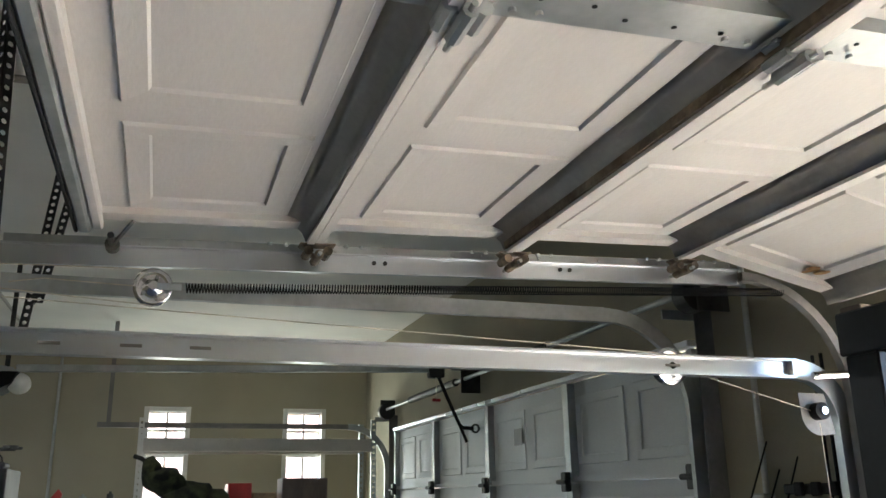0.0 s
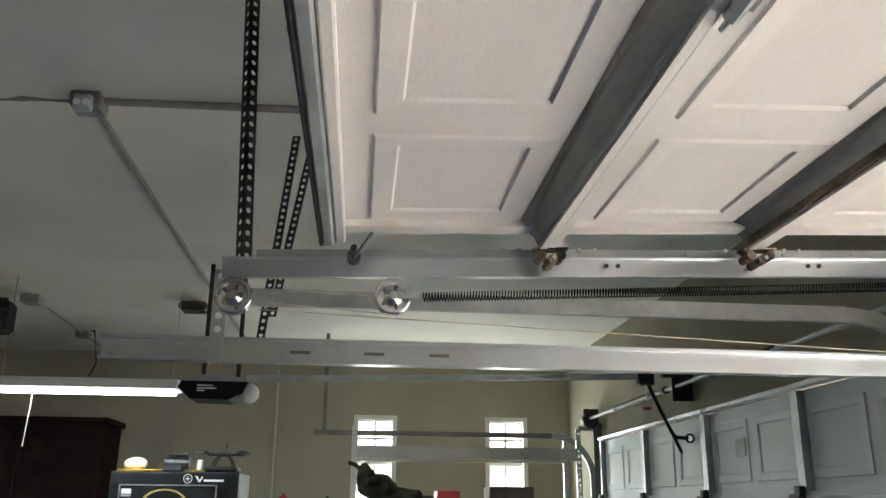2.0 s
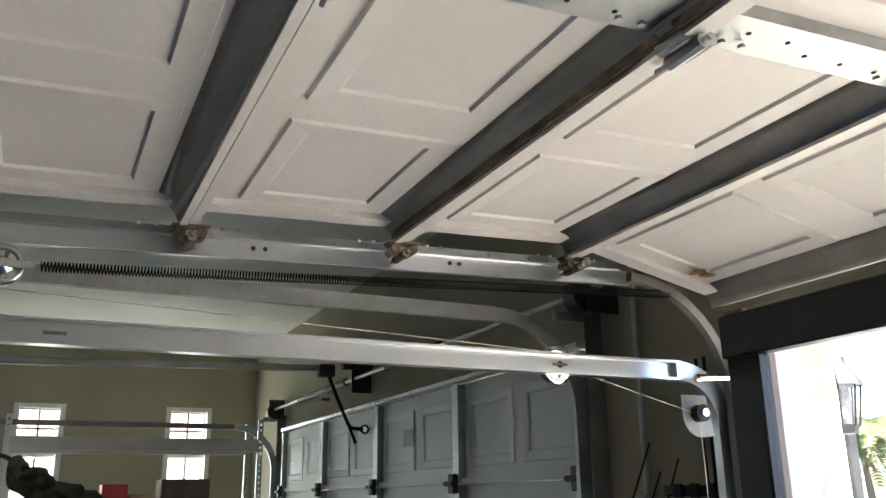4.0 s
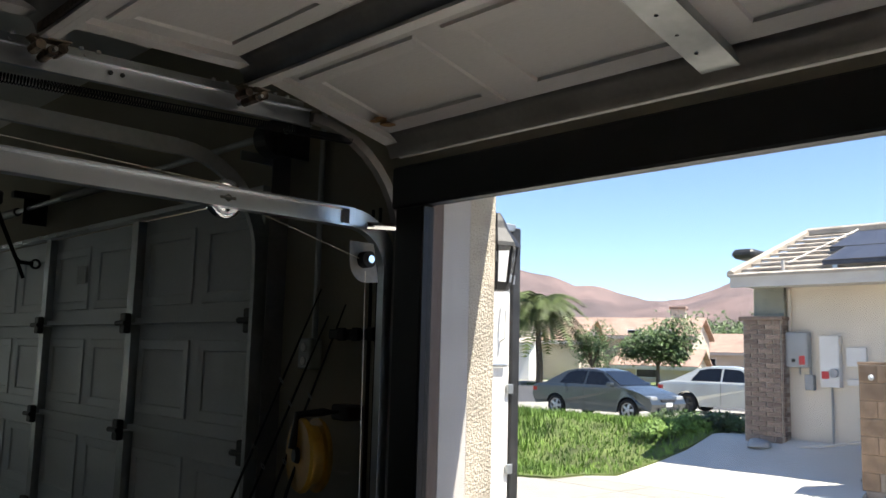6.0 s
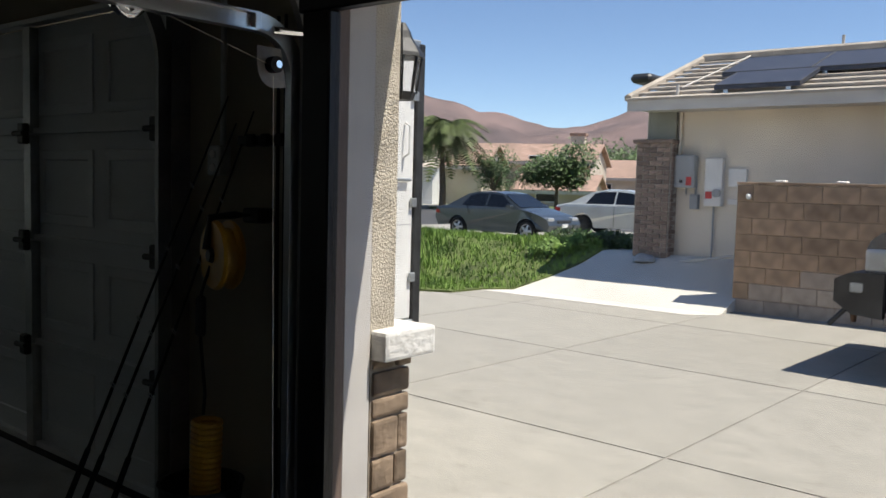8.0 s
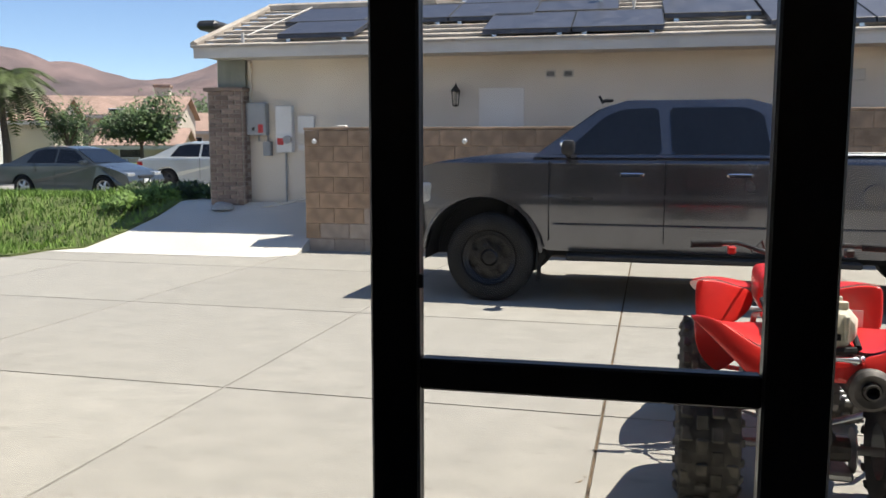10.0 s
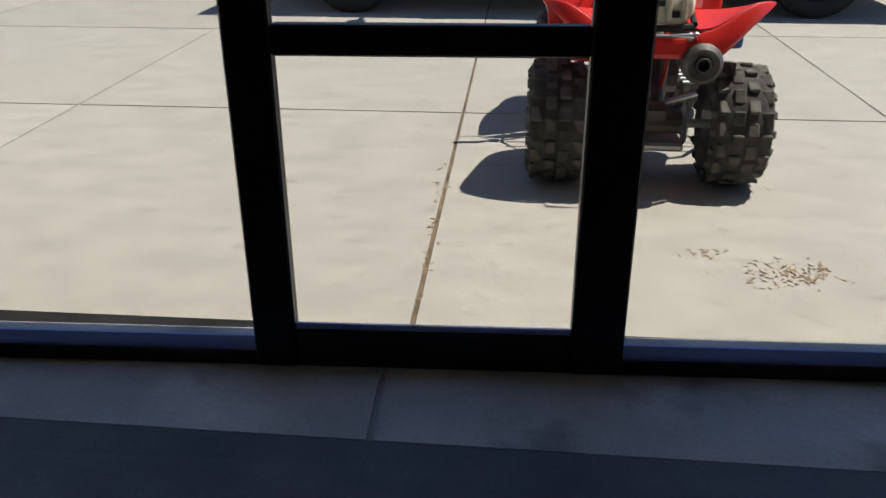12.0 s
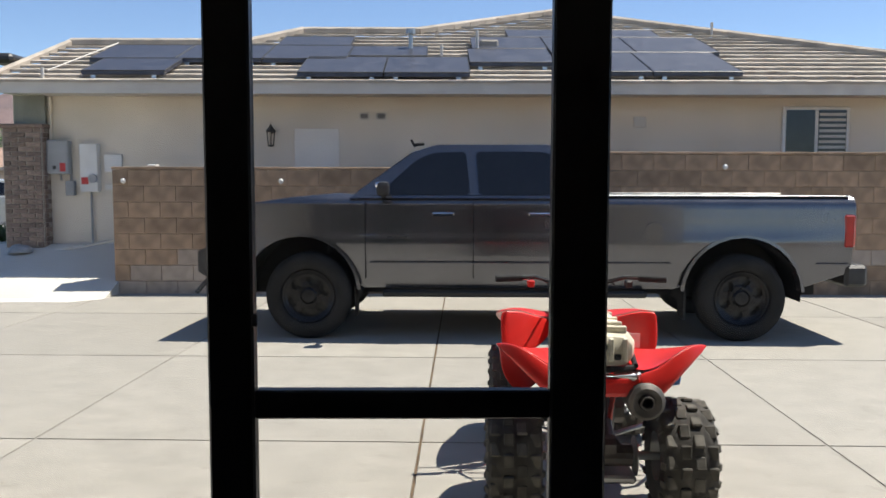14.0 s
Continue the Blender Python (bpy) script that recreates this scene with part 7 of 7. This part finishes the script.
part("arm_eye", lathe(B(), [(0.02, -0.008), (0.033, -0.008), (0.033, 0.008), (0.02, 0.008), (0.02, -0.008)], pose(1.67, 6.0, 1.955, 90, 0, 0), 14), "darksteel", orl, world=True)
part("release_cord", rod(B(), (1.38, 5.98, 2.30), (1.38, 5.98, 2.15), 0.003, seg=5), "cord", orl, world=True)
part("release_handle", box(B(), 1.35, 1.41, 5.975, 5.985, 2.135, 2.155, 0.004), "redsticker", orl, "small red release handle", world=True)
part("wall_bracket", box(B(), 1.50, 1.715, 5.97, 6.03, 2.36, 2.40, 0.004), "darksteel", orl, world=True)

fl = thing("shop_light", "white fluorescent shop light, lit, hanging on chains", "lamp", (-2.4, 6.5, 2.2))
bm = B()
prism(bm, [(6.38, 2.262), (6.62, 2.262), (6.56, 2.335), (6.44, 2.335)], -3.05, -1.80, "x")
part("reflector", bm, "white", fl, world=True)
for y in (6.45, 6.55):
    part("tube", rod(B(), (-3.02, y, 2.246), (-1.83, y, 2.246), 0.012), "tube", fl, "bright fluorescent tube", world=True)
for x in (-3.0, -1.85):
    part("chain", rod(B(), (x, 6.5, 2.29), (x, 6.5, ZC), 0.003, seg=5), "zincdull", fl, world=True)
part("lead", pipe(B(), [(-2.45, 6.5, 2.29), (-2.40, 6.55, 2.45), (-2.55, 6.9, 2.75), (-3.05, 8.4, 3.03)], 0.006, 6), "rubber", fl, world=True)
part("pull_cord", rod(B(), (-2.78, 6.5, 2.25), (-2.80, 6.5, 1.87), 0.003, seg=5), "cord", fl, world=True)

# conduits and boxes on the ceiling
cn = thing("ceiling_conduit", "grey steel conduit with junction boxes along the ceiling", "conduit", (-1.6, 5.0, 3.0))
part("tube", pipe(B(), [(-1.60, 3.56, 3.03), (-0.5, 3.54, 3.03), (1.3, 3.52, 3.03)], 0.016), "conduit_returnshade", cn, world=True)
part("tube", pipe(B(), [(-1.63, 3.62, 3.03), (-1.65, 5.0, 3.03), (-1.66, 7.4, 3.03), (-1.66, 9.5, 3.03)], 0.014), "conduit_returnshade", cn, world=True)
part("tube", pipe(B(), [(-1.66, 3.57, 3.03), (-1.90, 3.57, 3.03), (-2.05, 3.60, 3.03), (-2.15, 3.66, 3.03), (-2.45, 3.68, 3.03)], 0.0115), "conduit_returnshade", cn, world=True)
part("coupling", rod(B(), (-1.648, 4.18, 3.03), (-1.649, 4.26, 3.03), 0.016), "zincdull", cn, world=True)
jb = part("junction_box", box(B(), -1.70, -1.58, 3.50, 3.62, 2.985, 3.048, 0.008), "conduit_returnshade", cn, "steel junction box with outlet", world=True)
part("outlet", box(B(), -1.675, -1.605, 3.475, 3.51, 2.955, 3.02, 0.006), "zincdull", jb, world=True)
for x in (-1.658, -1.622):
    part("socket_face", rod(B(), (x, 3.472, 2.985), (x, 3.476, 2.985), 0.014), "white", jb, world=True)
part("tube", pipe(B(), [(-3.1, 7.1, 3.03), (-3.16, 8.5, 3.03), (-3.18, 9.5, 3.03)], 0.0115), "conduit_returnshade", cn, world=True)
part("junction_box", box(B(), -3.17, -3.03, 7.0, 7.14, 2.98, 3.048, 0.008), "conduit_returnshade", cn, world=True)
part("junction_box", box(B(), -3.22, -3.10, 8.48, 8.6, 2.99, 3.048, 0.008), "conduit_returnshade", cn, world=True)
wire = B()
pipe(wire, [(-0.82, 2.95, 3.04), (-0.78, 3.1, 2.98), (-0.77, 3.35, 3.0), (-0.76, 3.5, 3.02), (-0.75, 3.6, 2.95)], 0.004, 6)
solid("loose_wire", wire, "rubber", "thin black wire hanging along the ceiling", "wire")
sk = thing("ceiling_sensor", "small black sensor fixed under the ceiling", "sensor", (-1.86, 7.1, 2.95))
part("body", box(B(), -1.98, -1.76, 7.0, 7.2, 2.96, 3.03, 0.02), "blackplastic", sk, world=True)
part("lens", rod(B(), (-1.80, 7.1, 2.95), (-1.80, 7.1, 2.965), 0.03), "glass", sk, world=True)
part("mount", rod(B(), (-1.87, 7.1, 3.02), (-1.87, 7.1, ZC), 0.02), "blackplastic", sk, world=True)
fg = thing("hanging_fan_heater", "black caged heater hanging from the ceiling", "heater", (-3.1, 6.4, 2.6))
bm = B()
for k in range(7):
    rod(bm, (-3.22 + 0.04 * k, 6.28, 2.62), (-3.22 + 0.04 * k, 6.28, 2.84), 0.005, seg=5)
for z in (2.62, 2.69, 2.76, 2.84):
    rod(bm, (-3.24, 6.28, z), (-2.95, 6.28, z), 0.006, seg=5)
part("cage", bm, "darksteel", fg, world=True)
part("housing", box(B(), -3.23, -2.96, 6.30, 6.5, 2.62, 2.85, 0.03), "rubber", fg, world=True)
part("hanger", rod(B(), (-3.1, 6.4, 2.85), (-3.1, 6.4, ZC), 0.015), "zincdull", fg, world=True)

# end wall: dark cabinet, safe, rack
cb = thing("tall_cabinet", "tall dark red-brown cabinet against the end wall", "cabinet", (-3.7, 9.3, 0.0))
part("carcass", box(B(), -4.58, -2.99, 8.98, 9.58, 0.0, 2.24, 0.006), "maroon", cb, world=True)
part("cornice", box(B(), -4.59, -2.95, 8.95, 9.59, 2.242, 2.30, 0.01), "maroon", cb, world=True)
for x0, x1 in ((-4.56, -3.76), (-3.74, -3.01)):
    d = part("door", box(B(), x0, x1, 8.955, 8.978, 0.05, 2.22, 0.006), "maroon", cb, world=True)
    part("handle", rod(B(), ((x1 - 0.06) if x0 < -4 else (x0 + 0.06), 8.94, 1.0), ((x1 - 0.06) if x0 < -4 else (x0 + 0.06), 8.94, 1.15), 0.008), "darksteel", d, world=True)

sf = thing("gun_safe", "black steel safe with gold emblem and pale stickers", "safe", (-1.88, 7.3, 0.0))
part("body", box(B(), -2.34, -1.41, 7.0, 7.65, 0.0, 1.735, 0.015, 2), "toolblack", sf, world=True)
sd = part("door", box(B(), -2.25, -1.57, 6.975, 7.0, 0.08, 1.63, 0.01), "toolblack", sf, world=True)
for a, b, c, d2 in ((-2.26, -1.56, 1.632, 1.642), (-2.26, -2.25, 0.07, 1.632), (-1.57, -1.56, 0.07, 1.632)):
    part("door_edge", box(B(), a, b, 6.97, 6.976, c, d2), "zinc", sd, world=True)
part("sticker", box(B(), -2.24, -2.17, 6.972, 6.974, 1.575, 1.61), "white", sd, world=True)
part("sticker", box(B(), -2.24, -2.17, 6.972, 6.974, 1.555, 1.570), "grey", sd, world=True)
bm = B()
lathe(bm, [(0.028, 0), (0.033, 0), (0.033, 0.002), (0.028, 0.002), (0.028, 0)], pose(-1.78, 6.998, 1.685, 90, 0, 0), 20)
box(bm, -1.797, -1.763, 6.996, 6.998, 1.682, 1.688)
box(bm, -1.783, -1.777, 6.9955, 6.9975, 1.668, 1.702)
part("emblem", bm, "white", sf, "round white emblem", world=True)
bm = B()
prism(bm, [(-1.73, 1.705), (-1.715, 1.705), (-1.695, 1.675), (-1.68, 1.70), (-1.67, 1.70), (-1.69, 1.66), (-1.70, 1.66)], 6.996, 6.999, "y")
part("emblem", bm, "white", sf, "white angular emblem", world=True)
part("lettering_bar", box(B(), -1.665, -1.52, 6.996, 6.999, 1.665, 1.68), "white", sf, "white lettering shown as a bar", world=True)
bm = B()
lathe(bm, [(0.10, 0), (0.112, 0), (0.112, 0.003), (0.10, 0.003), (0.10, 0)], pose(-1.93, 6.974, 1.50, 90, 0, 0) @ Matrix.Diagonal((1.5, 1, 1, 1)), 28)
part("emblem", bm, "gold", sd, "gold oval emblem", world=True)

def blob(bm, c, s, sub=2, amp=0.25, freq=9, seed=0):
    m = Matrix.Translation(c) @ Matrix.Diagonal((*s, 1))
    vs = bmesh.ops.create_icosphere(bm, subdivisions=sub, radius=1.0, matrix=m)["verts"]
    for v in vs:
        n = noise.noise(v.co * freq + Vector((seed, 0, 0)))
        v.co += (v.co - Vector(c)) * n * amp
    return bm


solid("cap", blob(B(), (-2.20, 7.15, 1.79), (0.085, 0.06, 0.05), 3, 0.12, 8), "offwhite", "white and yellow cap lying on the safe", "cap", smooth=True)
bm = B()
box(bm, -2.30, -1.98, 7.02, 7.12, 1.737, 1.75, 0.004)
solid("yellow_tray", bm, "yellow", "flat yellow tray on top of the safe", "tray")
bm = B()
rod(bm, (-1.98, 7.12, 1.80), (-1.80, 7.12, 1.80), 0.045)
box(bm, -1.99, -1.84, 7.08, 7.17, 1.737, 1.80, 0.01)
box(bm, -1.95, -1.82, 7.08, 7.16, 1.85, 1.87, 0.006)
rod(bm, (-1.89, 7.12, 1.80), (-1.89, 7.12, 1.86), 0.015)
solid("spotlight", bm, "blackplastic", "black gadget with handle on top of the safe", "gadget")
bm = B()
box(bm, -1.735, -1.70, 7.05, 7.12, 1.75, 1.825, 0.006)
solid("bottle", bm, "white", "small white box standing on the safe", "box")
bm = B()
box(bm, -1.78, -1.69, 7.04, 7.14, 1.737, 1.749, 0.003)
solid("yellow_pad", bm, "yellow", "yellow pad under the small white box", "pad")
dn = thing("toy_drone", "dark quadcopter drone on landing legs, on the safe", "drone", (-1.56, 7.2, 1.737))
part("base_case", box(B(), -1.68, -1.44, 7.08, 7.32, 1.737, 1.78, 0.015), "blackplastic", dn, world=True)
part("body", box(B(), -1.62, -1.50, 7.14, 7.26, 1.855, 1.885, 0.012), "darksteel", dn, world=True)
for sx, sy in ((-1, -1), (1, -1), (-1, 1), (1, 1)):
    part("arm", rod(B(), (-1.56, 7.2, 1.87), (-1.56 + sx * 0.14, 7.2 + sy * 0.1, 1.875), 0.01), "darksteel", dn, world=True)
    part("rotor_guard", lathe(B(), [(0.045, -0.008), (0.052, -0.008), (0.052, 0.008), (0.045, 0.008), (0.045, -0.008)], pose(-1.56 + sx * 0.14, 7.2 + sy * 0.1, 1.885), 16), "darksteel", dn, world=True)
    part("leg", pipe(B(), [(-1.56 + sx * 0.03, 7.2 + sy * 0.05, 1.86), (-1.56 + sx * 0.065, 7.2 + sy * 0.06, 1.82), (-1.56 + sx * 0.075, 7.2 + sy * 0.06, 1.78)], 0.006), "rubber", dn, world=True)
part("antenna", pipe(B(), [(-1.55, 7.2, 1.88), (-1.55, 7.2, 1.93), (-1.535, 7.2, 1.945)], 0.004), "rubber", dn, world=True)

rk = thing("storage_rack", "pale metal storage rack with perforated uprights near the end windows", "rack", (0.55, 8.2, 0.0))
for x in (-0.60, 1.40):
    for y in (8.0, 8.5):
        bm = B()
        for s0, s1 in ((0.0, 0.012), (0.032, 0.044)):
            box(bm, x + s0, x + s1, y, y + 0.003, 0.0, 2.18)
        k = 0.0
        while k < 2.16:
            box(bm, x + 0.012, x + 0.032, y, y + 0.003, k, k + 0.028)
            k += 0.05
        box(bm, x, x + 0.003, y + 0.003, y + 0.04, 0.0, 2.18)
        part("upright", bm, "white" if x < 0 else "zincdull", rk, "perforated steel upright", world=True)
for z0, z1 in ((1.90, 2.01), (1.36, 1.44)):
    for y in (8.004, 8.49):
        part("beam", box(B(), -0.555, 1.40, y + 0.001, y + 0.03, z0, z1, 0.003), "fascia", rk, world=True)
    part("deck", box(B(), -0.56, 1.40, 8.035, 8.488, z1 - 0.03, z1 - 0.005), "fascia", rk, world=True)
bm = B()
blob(bm, (-0.36, 7.93, 1.66), (0.20, 0.12, 0.13), 3, 0.5, 7, 1)
blob(bm, (-0.15, 7.93, 1.55), (0.20, 0.12, 0.11), 3, 0.5, 7, 2)
blob(bm, (-0.47, 7.93, 1.76), (0.10, 0.07, 0.09), 2, 0.6, 11, 3)
blob(bm, (0.02, 7.95, 1.50), (0.14, 0.1, 0.09), 2, 0.5, 9, 4)
solid("camouflage_jacket", bm, "camo", "dark green camouflage jacket hung over the rack", "jacket", smooth=True)
bm = B()
pipe(bm, [(-0.62, 7.96, 1.86), (-0.56, 7.95, 1.84), (-0.50, 7.94, 1.80)], 0.018)
solid("clip_lamp", bm, "blackplastic", "small black clip-on lamp on the rack", "clip")
for x0, x1, h, mt, nm, lb in ((0.16, 0.36, 0.20, "redsticker", "red_box", "faded red box on the rack shelf"), (0.62, 1.02, 0.24, "brownwood", "brown_box", "dark brown box on the rack shelf"), (0.38, 0.58, 0.12, "block", "carton", "tan carton on the rack shelf")):
    solid(nm, box(B(), x0, x1, 8.06, 8.40, 1.436, 1.436 + h, 0.006), mt, lb, "box")
bm = B()
pipe(bm, [(-1.42, 9.57, 0.0), (-1.42, 9.57, 2.0), (-1.42, 9.57, 3.0)], 0.014)
solid("wall_conduit", bm, "zincdull", "grey conduit running up the end wall", "conduit")
bm = B()
prism(bm, [(-1.27, 1.42), (-1.13, 1.60), (-1.10, 1.56), (-1.16, 1.40)], 7.6, 7.63, "y")
solid("red_pennant", bm, "redsticker", "red folded cloth beside the safe", "cloth")
bn = thing("work_bench", "cluttered work bench in front of the end wall", "bench", (-0.95, 9.0, 0.0))
part("top", box(B(), -1.35, -0.65, 8.7, 9.3, 0.9, 0.95, 0.006), "brownwood", bn, world=True)
for x in (-1.32, -0.70):
    for y in (8.74, 9.22):
        part("leg", box(B(), x, x + 0.05, y, y + 0.05, 0.0, 0.9), "brownwood", bn, world=True)
for x, h, mt, nm in ((-1.15, 0.52, "darksteel", "spray_can"), (-1.05, 0.60, "grey", "spray_can"), (-0.93, 0.48, "blackplastic", "spray_can"), (-0.82, 0.62, "darksteel", "spray_can")):
    bm = rod(B(), (x, 8.9, 0.95), (x, 8.9, 0.95 + h), 0.03)
    rod(bm, (x, 8.9, 0.95 + h), (x, 8.9, 0.97 + h), 0.012)
    solid("tool_tube", bm, mt, "tall dark tube standing on the bench", "tube", "tubes on the bench")

# ---- wall between the two doors ----
ob1 = thing("wall_outlet", "grey steel outlet box with conduit on the wall", "outlet", (1.69, 3.04, 1.4))
part("box", box(B(), 1.655, 1.715, 3.0, 3.075, 1.385, 1.50, 0.006), "zincdull", ob1, world=True)
for z in (1.415, 1.465):
    part("socket_face", rod(B(), (1.651, 3.037, z), (1.656, 3.037, z), 0.016), "white", ob1, world=True)
part("conduit", rod(B(), (1.69, 3.02, 1.50), (1.69, 3.02, ZC), 0.0115), "zincdull", ob1, world=True)
cr = thing("cord_reel", "yellow cord reel on a black wall bracket", "cord reel", (1.6, 2.83, 0.95))
ax = pose(1.55, 2.83, 1.10, 0, 90, 0) @ pose(0, 0, 0, 15, 0, 0)
part("drum", lathe(B(), [(0.0, -0.04), (0.118, -0.04), (0.125, -0.03), (0.125, -0.022), (0.10, -0.018), (0.10, 0.018), (0.125, 0.022), (0.125, 0.03), (0.118, 0.04), (0.0, 0.04)], ax, 32), "yellow", cr, "yellow plastic drum", world=True)
part("arm", pipe(B(), [(1.70, 2.78, 1.245), (1.58, 2.80, 1.245), (1.52, 2.86, 1.235), (1.50, 2.86, 1.12)], 0.014), "blackplastic", cr, world=True)
part("hub", lathe(B(), [(0.0, -0.055), (0.022, -0.055), (0.028, -0.04)], ax, 14), "blackplastic", cr, world=True)
part("bracket", box(B(), 1.64, 1.715, 2.74, 2.84, 1.215, 1.27, 0.008), "blackplastic", cr, world=True)
part("plug", box(B(), 1.49, 1.525, 2.88, 2.915, 0.80, 0.95, 0.01), "blackplastic", cr, world=True)
part("lead", pipe(B(), [(1.505, 2.895, 0.95), (1.51, 2.88, 1.0), (1.52, 2.86, 1.06)], 0.006), "rubber", cr, world=True)
part("lead", pipe(B(), [(1.505, 2.895, 0.80), (1.50, 2.875, 0.70), (1.50, 2.86, 0.6), (1.50, 2.87, 0.52)], 0.006), "rubber", cr, world=True)
ah = thing("coiled_air_hose", "yellow coiled air hose standing in a black bucket", "air hose", (1.5, 2.85, 0.0))
for k in range(15):
    z = 0.20 + k * 0.021
    part("turn", lathe(B(), [(0.045, -0.009), (0.054, -0.009), (0.058, 0.0), (0.054, 0.009), (0.045, 0.009), (0.042, 0.0), (0.045, -0.009)], pose(1.50, 2.86 - 0.001 * k, z, 3, 0, 0), 16), "yellow", ah, world=True)
part("bucket", lathe(B(), [(0.0, 0.003), (0.12, 0.003), (0.15, 0.26), (0.156, 0.27), (0.146, 0.27), (0.115, 0.02), (0.0, 0.02)], pose(1.50, 2.88, 0.0), 24), "blackplastic", ah, "black bucket", world=True)
for k, (a, b) in enumerate((((1.66, 2.95, 1.68), (1.22, 3.42, 0.0)), ((1.66, 2.80, 1.62), (1.30, 3.24, 0.0)), ((1.66, 2.90, 1.58), (1.25, 3.36, 0.0)))):
    fr = thing("fishing_rod", "dark fishing rod leaning against the wall", "fishing rod", b, group="leaning rods")
    A, Bv = Vector(b), Vector(a)
    fr.location.z -= 0.056
    part("blank", rod(B(), A.lerp(Bv, 0.2), Bv, 0.007, 0.003, 8), "toolblack", fr, world=True)
    part("handle", rod(B(), A, A.lerp(Bv, 0.2), 0.012, 0.011, 10), "rubber", fr, world=True)
    for q in (0.35, 0.5, 0.66, 0.8):
        p = A.lerp(Bv, q)
        part("line_guide", lathe(B(), [(0.010, -0.0015), (0.013, -0.0015), (0.013, 0.0015), (0.010, 0.0015), (0.010, -0.0015)], pose(p.x - 0.012, p.y - 0.012, p.z, 60, 0, 40), 10), "zincdull", fr, world=True)
for y, x in ((2.66, 1.66), (2.61, 1.65)):
    fr = thing("upright_pole", "slim dark pole standing upright against the wall", "pole", (x, y, 0.0), group="upright poles")
    part("shaft", rod(B(), (x, y, -0.056), (x + 0.02, y + 0.03, 1.95), 0.009, 0.006, 8), "toolblack", fr, world=True)
    part("grip", rod(B(), (x, y, 0.25), (x + 0.005, y + 0.006, 0.55), 0.014), "rubber", fr, world=True)
rb = thing("rod_holder", "short black rod holder bar on the wall", "holder", (1.68, 2.72, 1.5))
part("bar", box(B(), 1.63, 1.715, 2.55, 2.86, 1.495, 1.53, 0.006), "blackplastic", rb, world=True)
for y in (2.61, 2.69, 2.77):
    part("clip", box(B(), 1.615, 1.632, y - 0.02, y + 0.02, 1.49, 1.535, 0.004), "rubber", rb, world=True)
# sticker on the closed door and dry leaves on the drive
bm = box(B(), 1.683, 1.6845, 5.22, 5.34, 1.80, 1.90)
solid("paper_label", bm, "grey", "faded grey paper label on the closed door", "label")
lv = B()
rg = random.Random(9)
for k in range(260):
    if k < 170:
        x, y = rg.gauss(2.04, 0.05), rg.gauss(-1.06, 0.09)
    elif k < 195:
        x, y = rg.gauss(2.2, 0.02), rg.gauss(-0.80, 0.05)
    elif k < 215:
        x, y = rg.uniform(1.8, 4.5), rg.uniform(-1.6, 3.0)
    else:
        x, y = rg.gauss(2.5, 0.4), rg.gauss(0.12, 0.012)
    a = rg.uniform(0, 360)
    L = rg.uniform(0.005, 0.020) if k < 195 else rg.uniform(0.006, 0.022)
    obox(lv, pose(x, y, ground_z(x) + 0.002, rg.uniform(-15, 15), rg.uniform(-8, 8), a), L, L * rg.uniform(0.12, 0.4), 0.0015)
tagged(solid("dry_leaves", lv, "litter", "dry brown leaf bits and twigs on the concrete", "leaf litter"), kind="stuff")
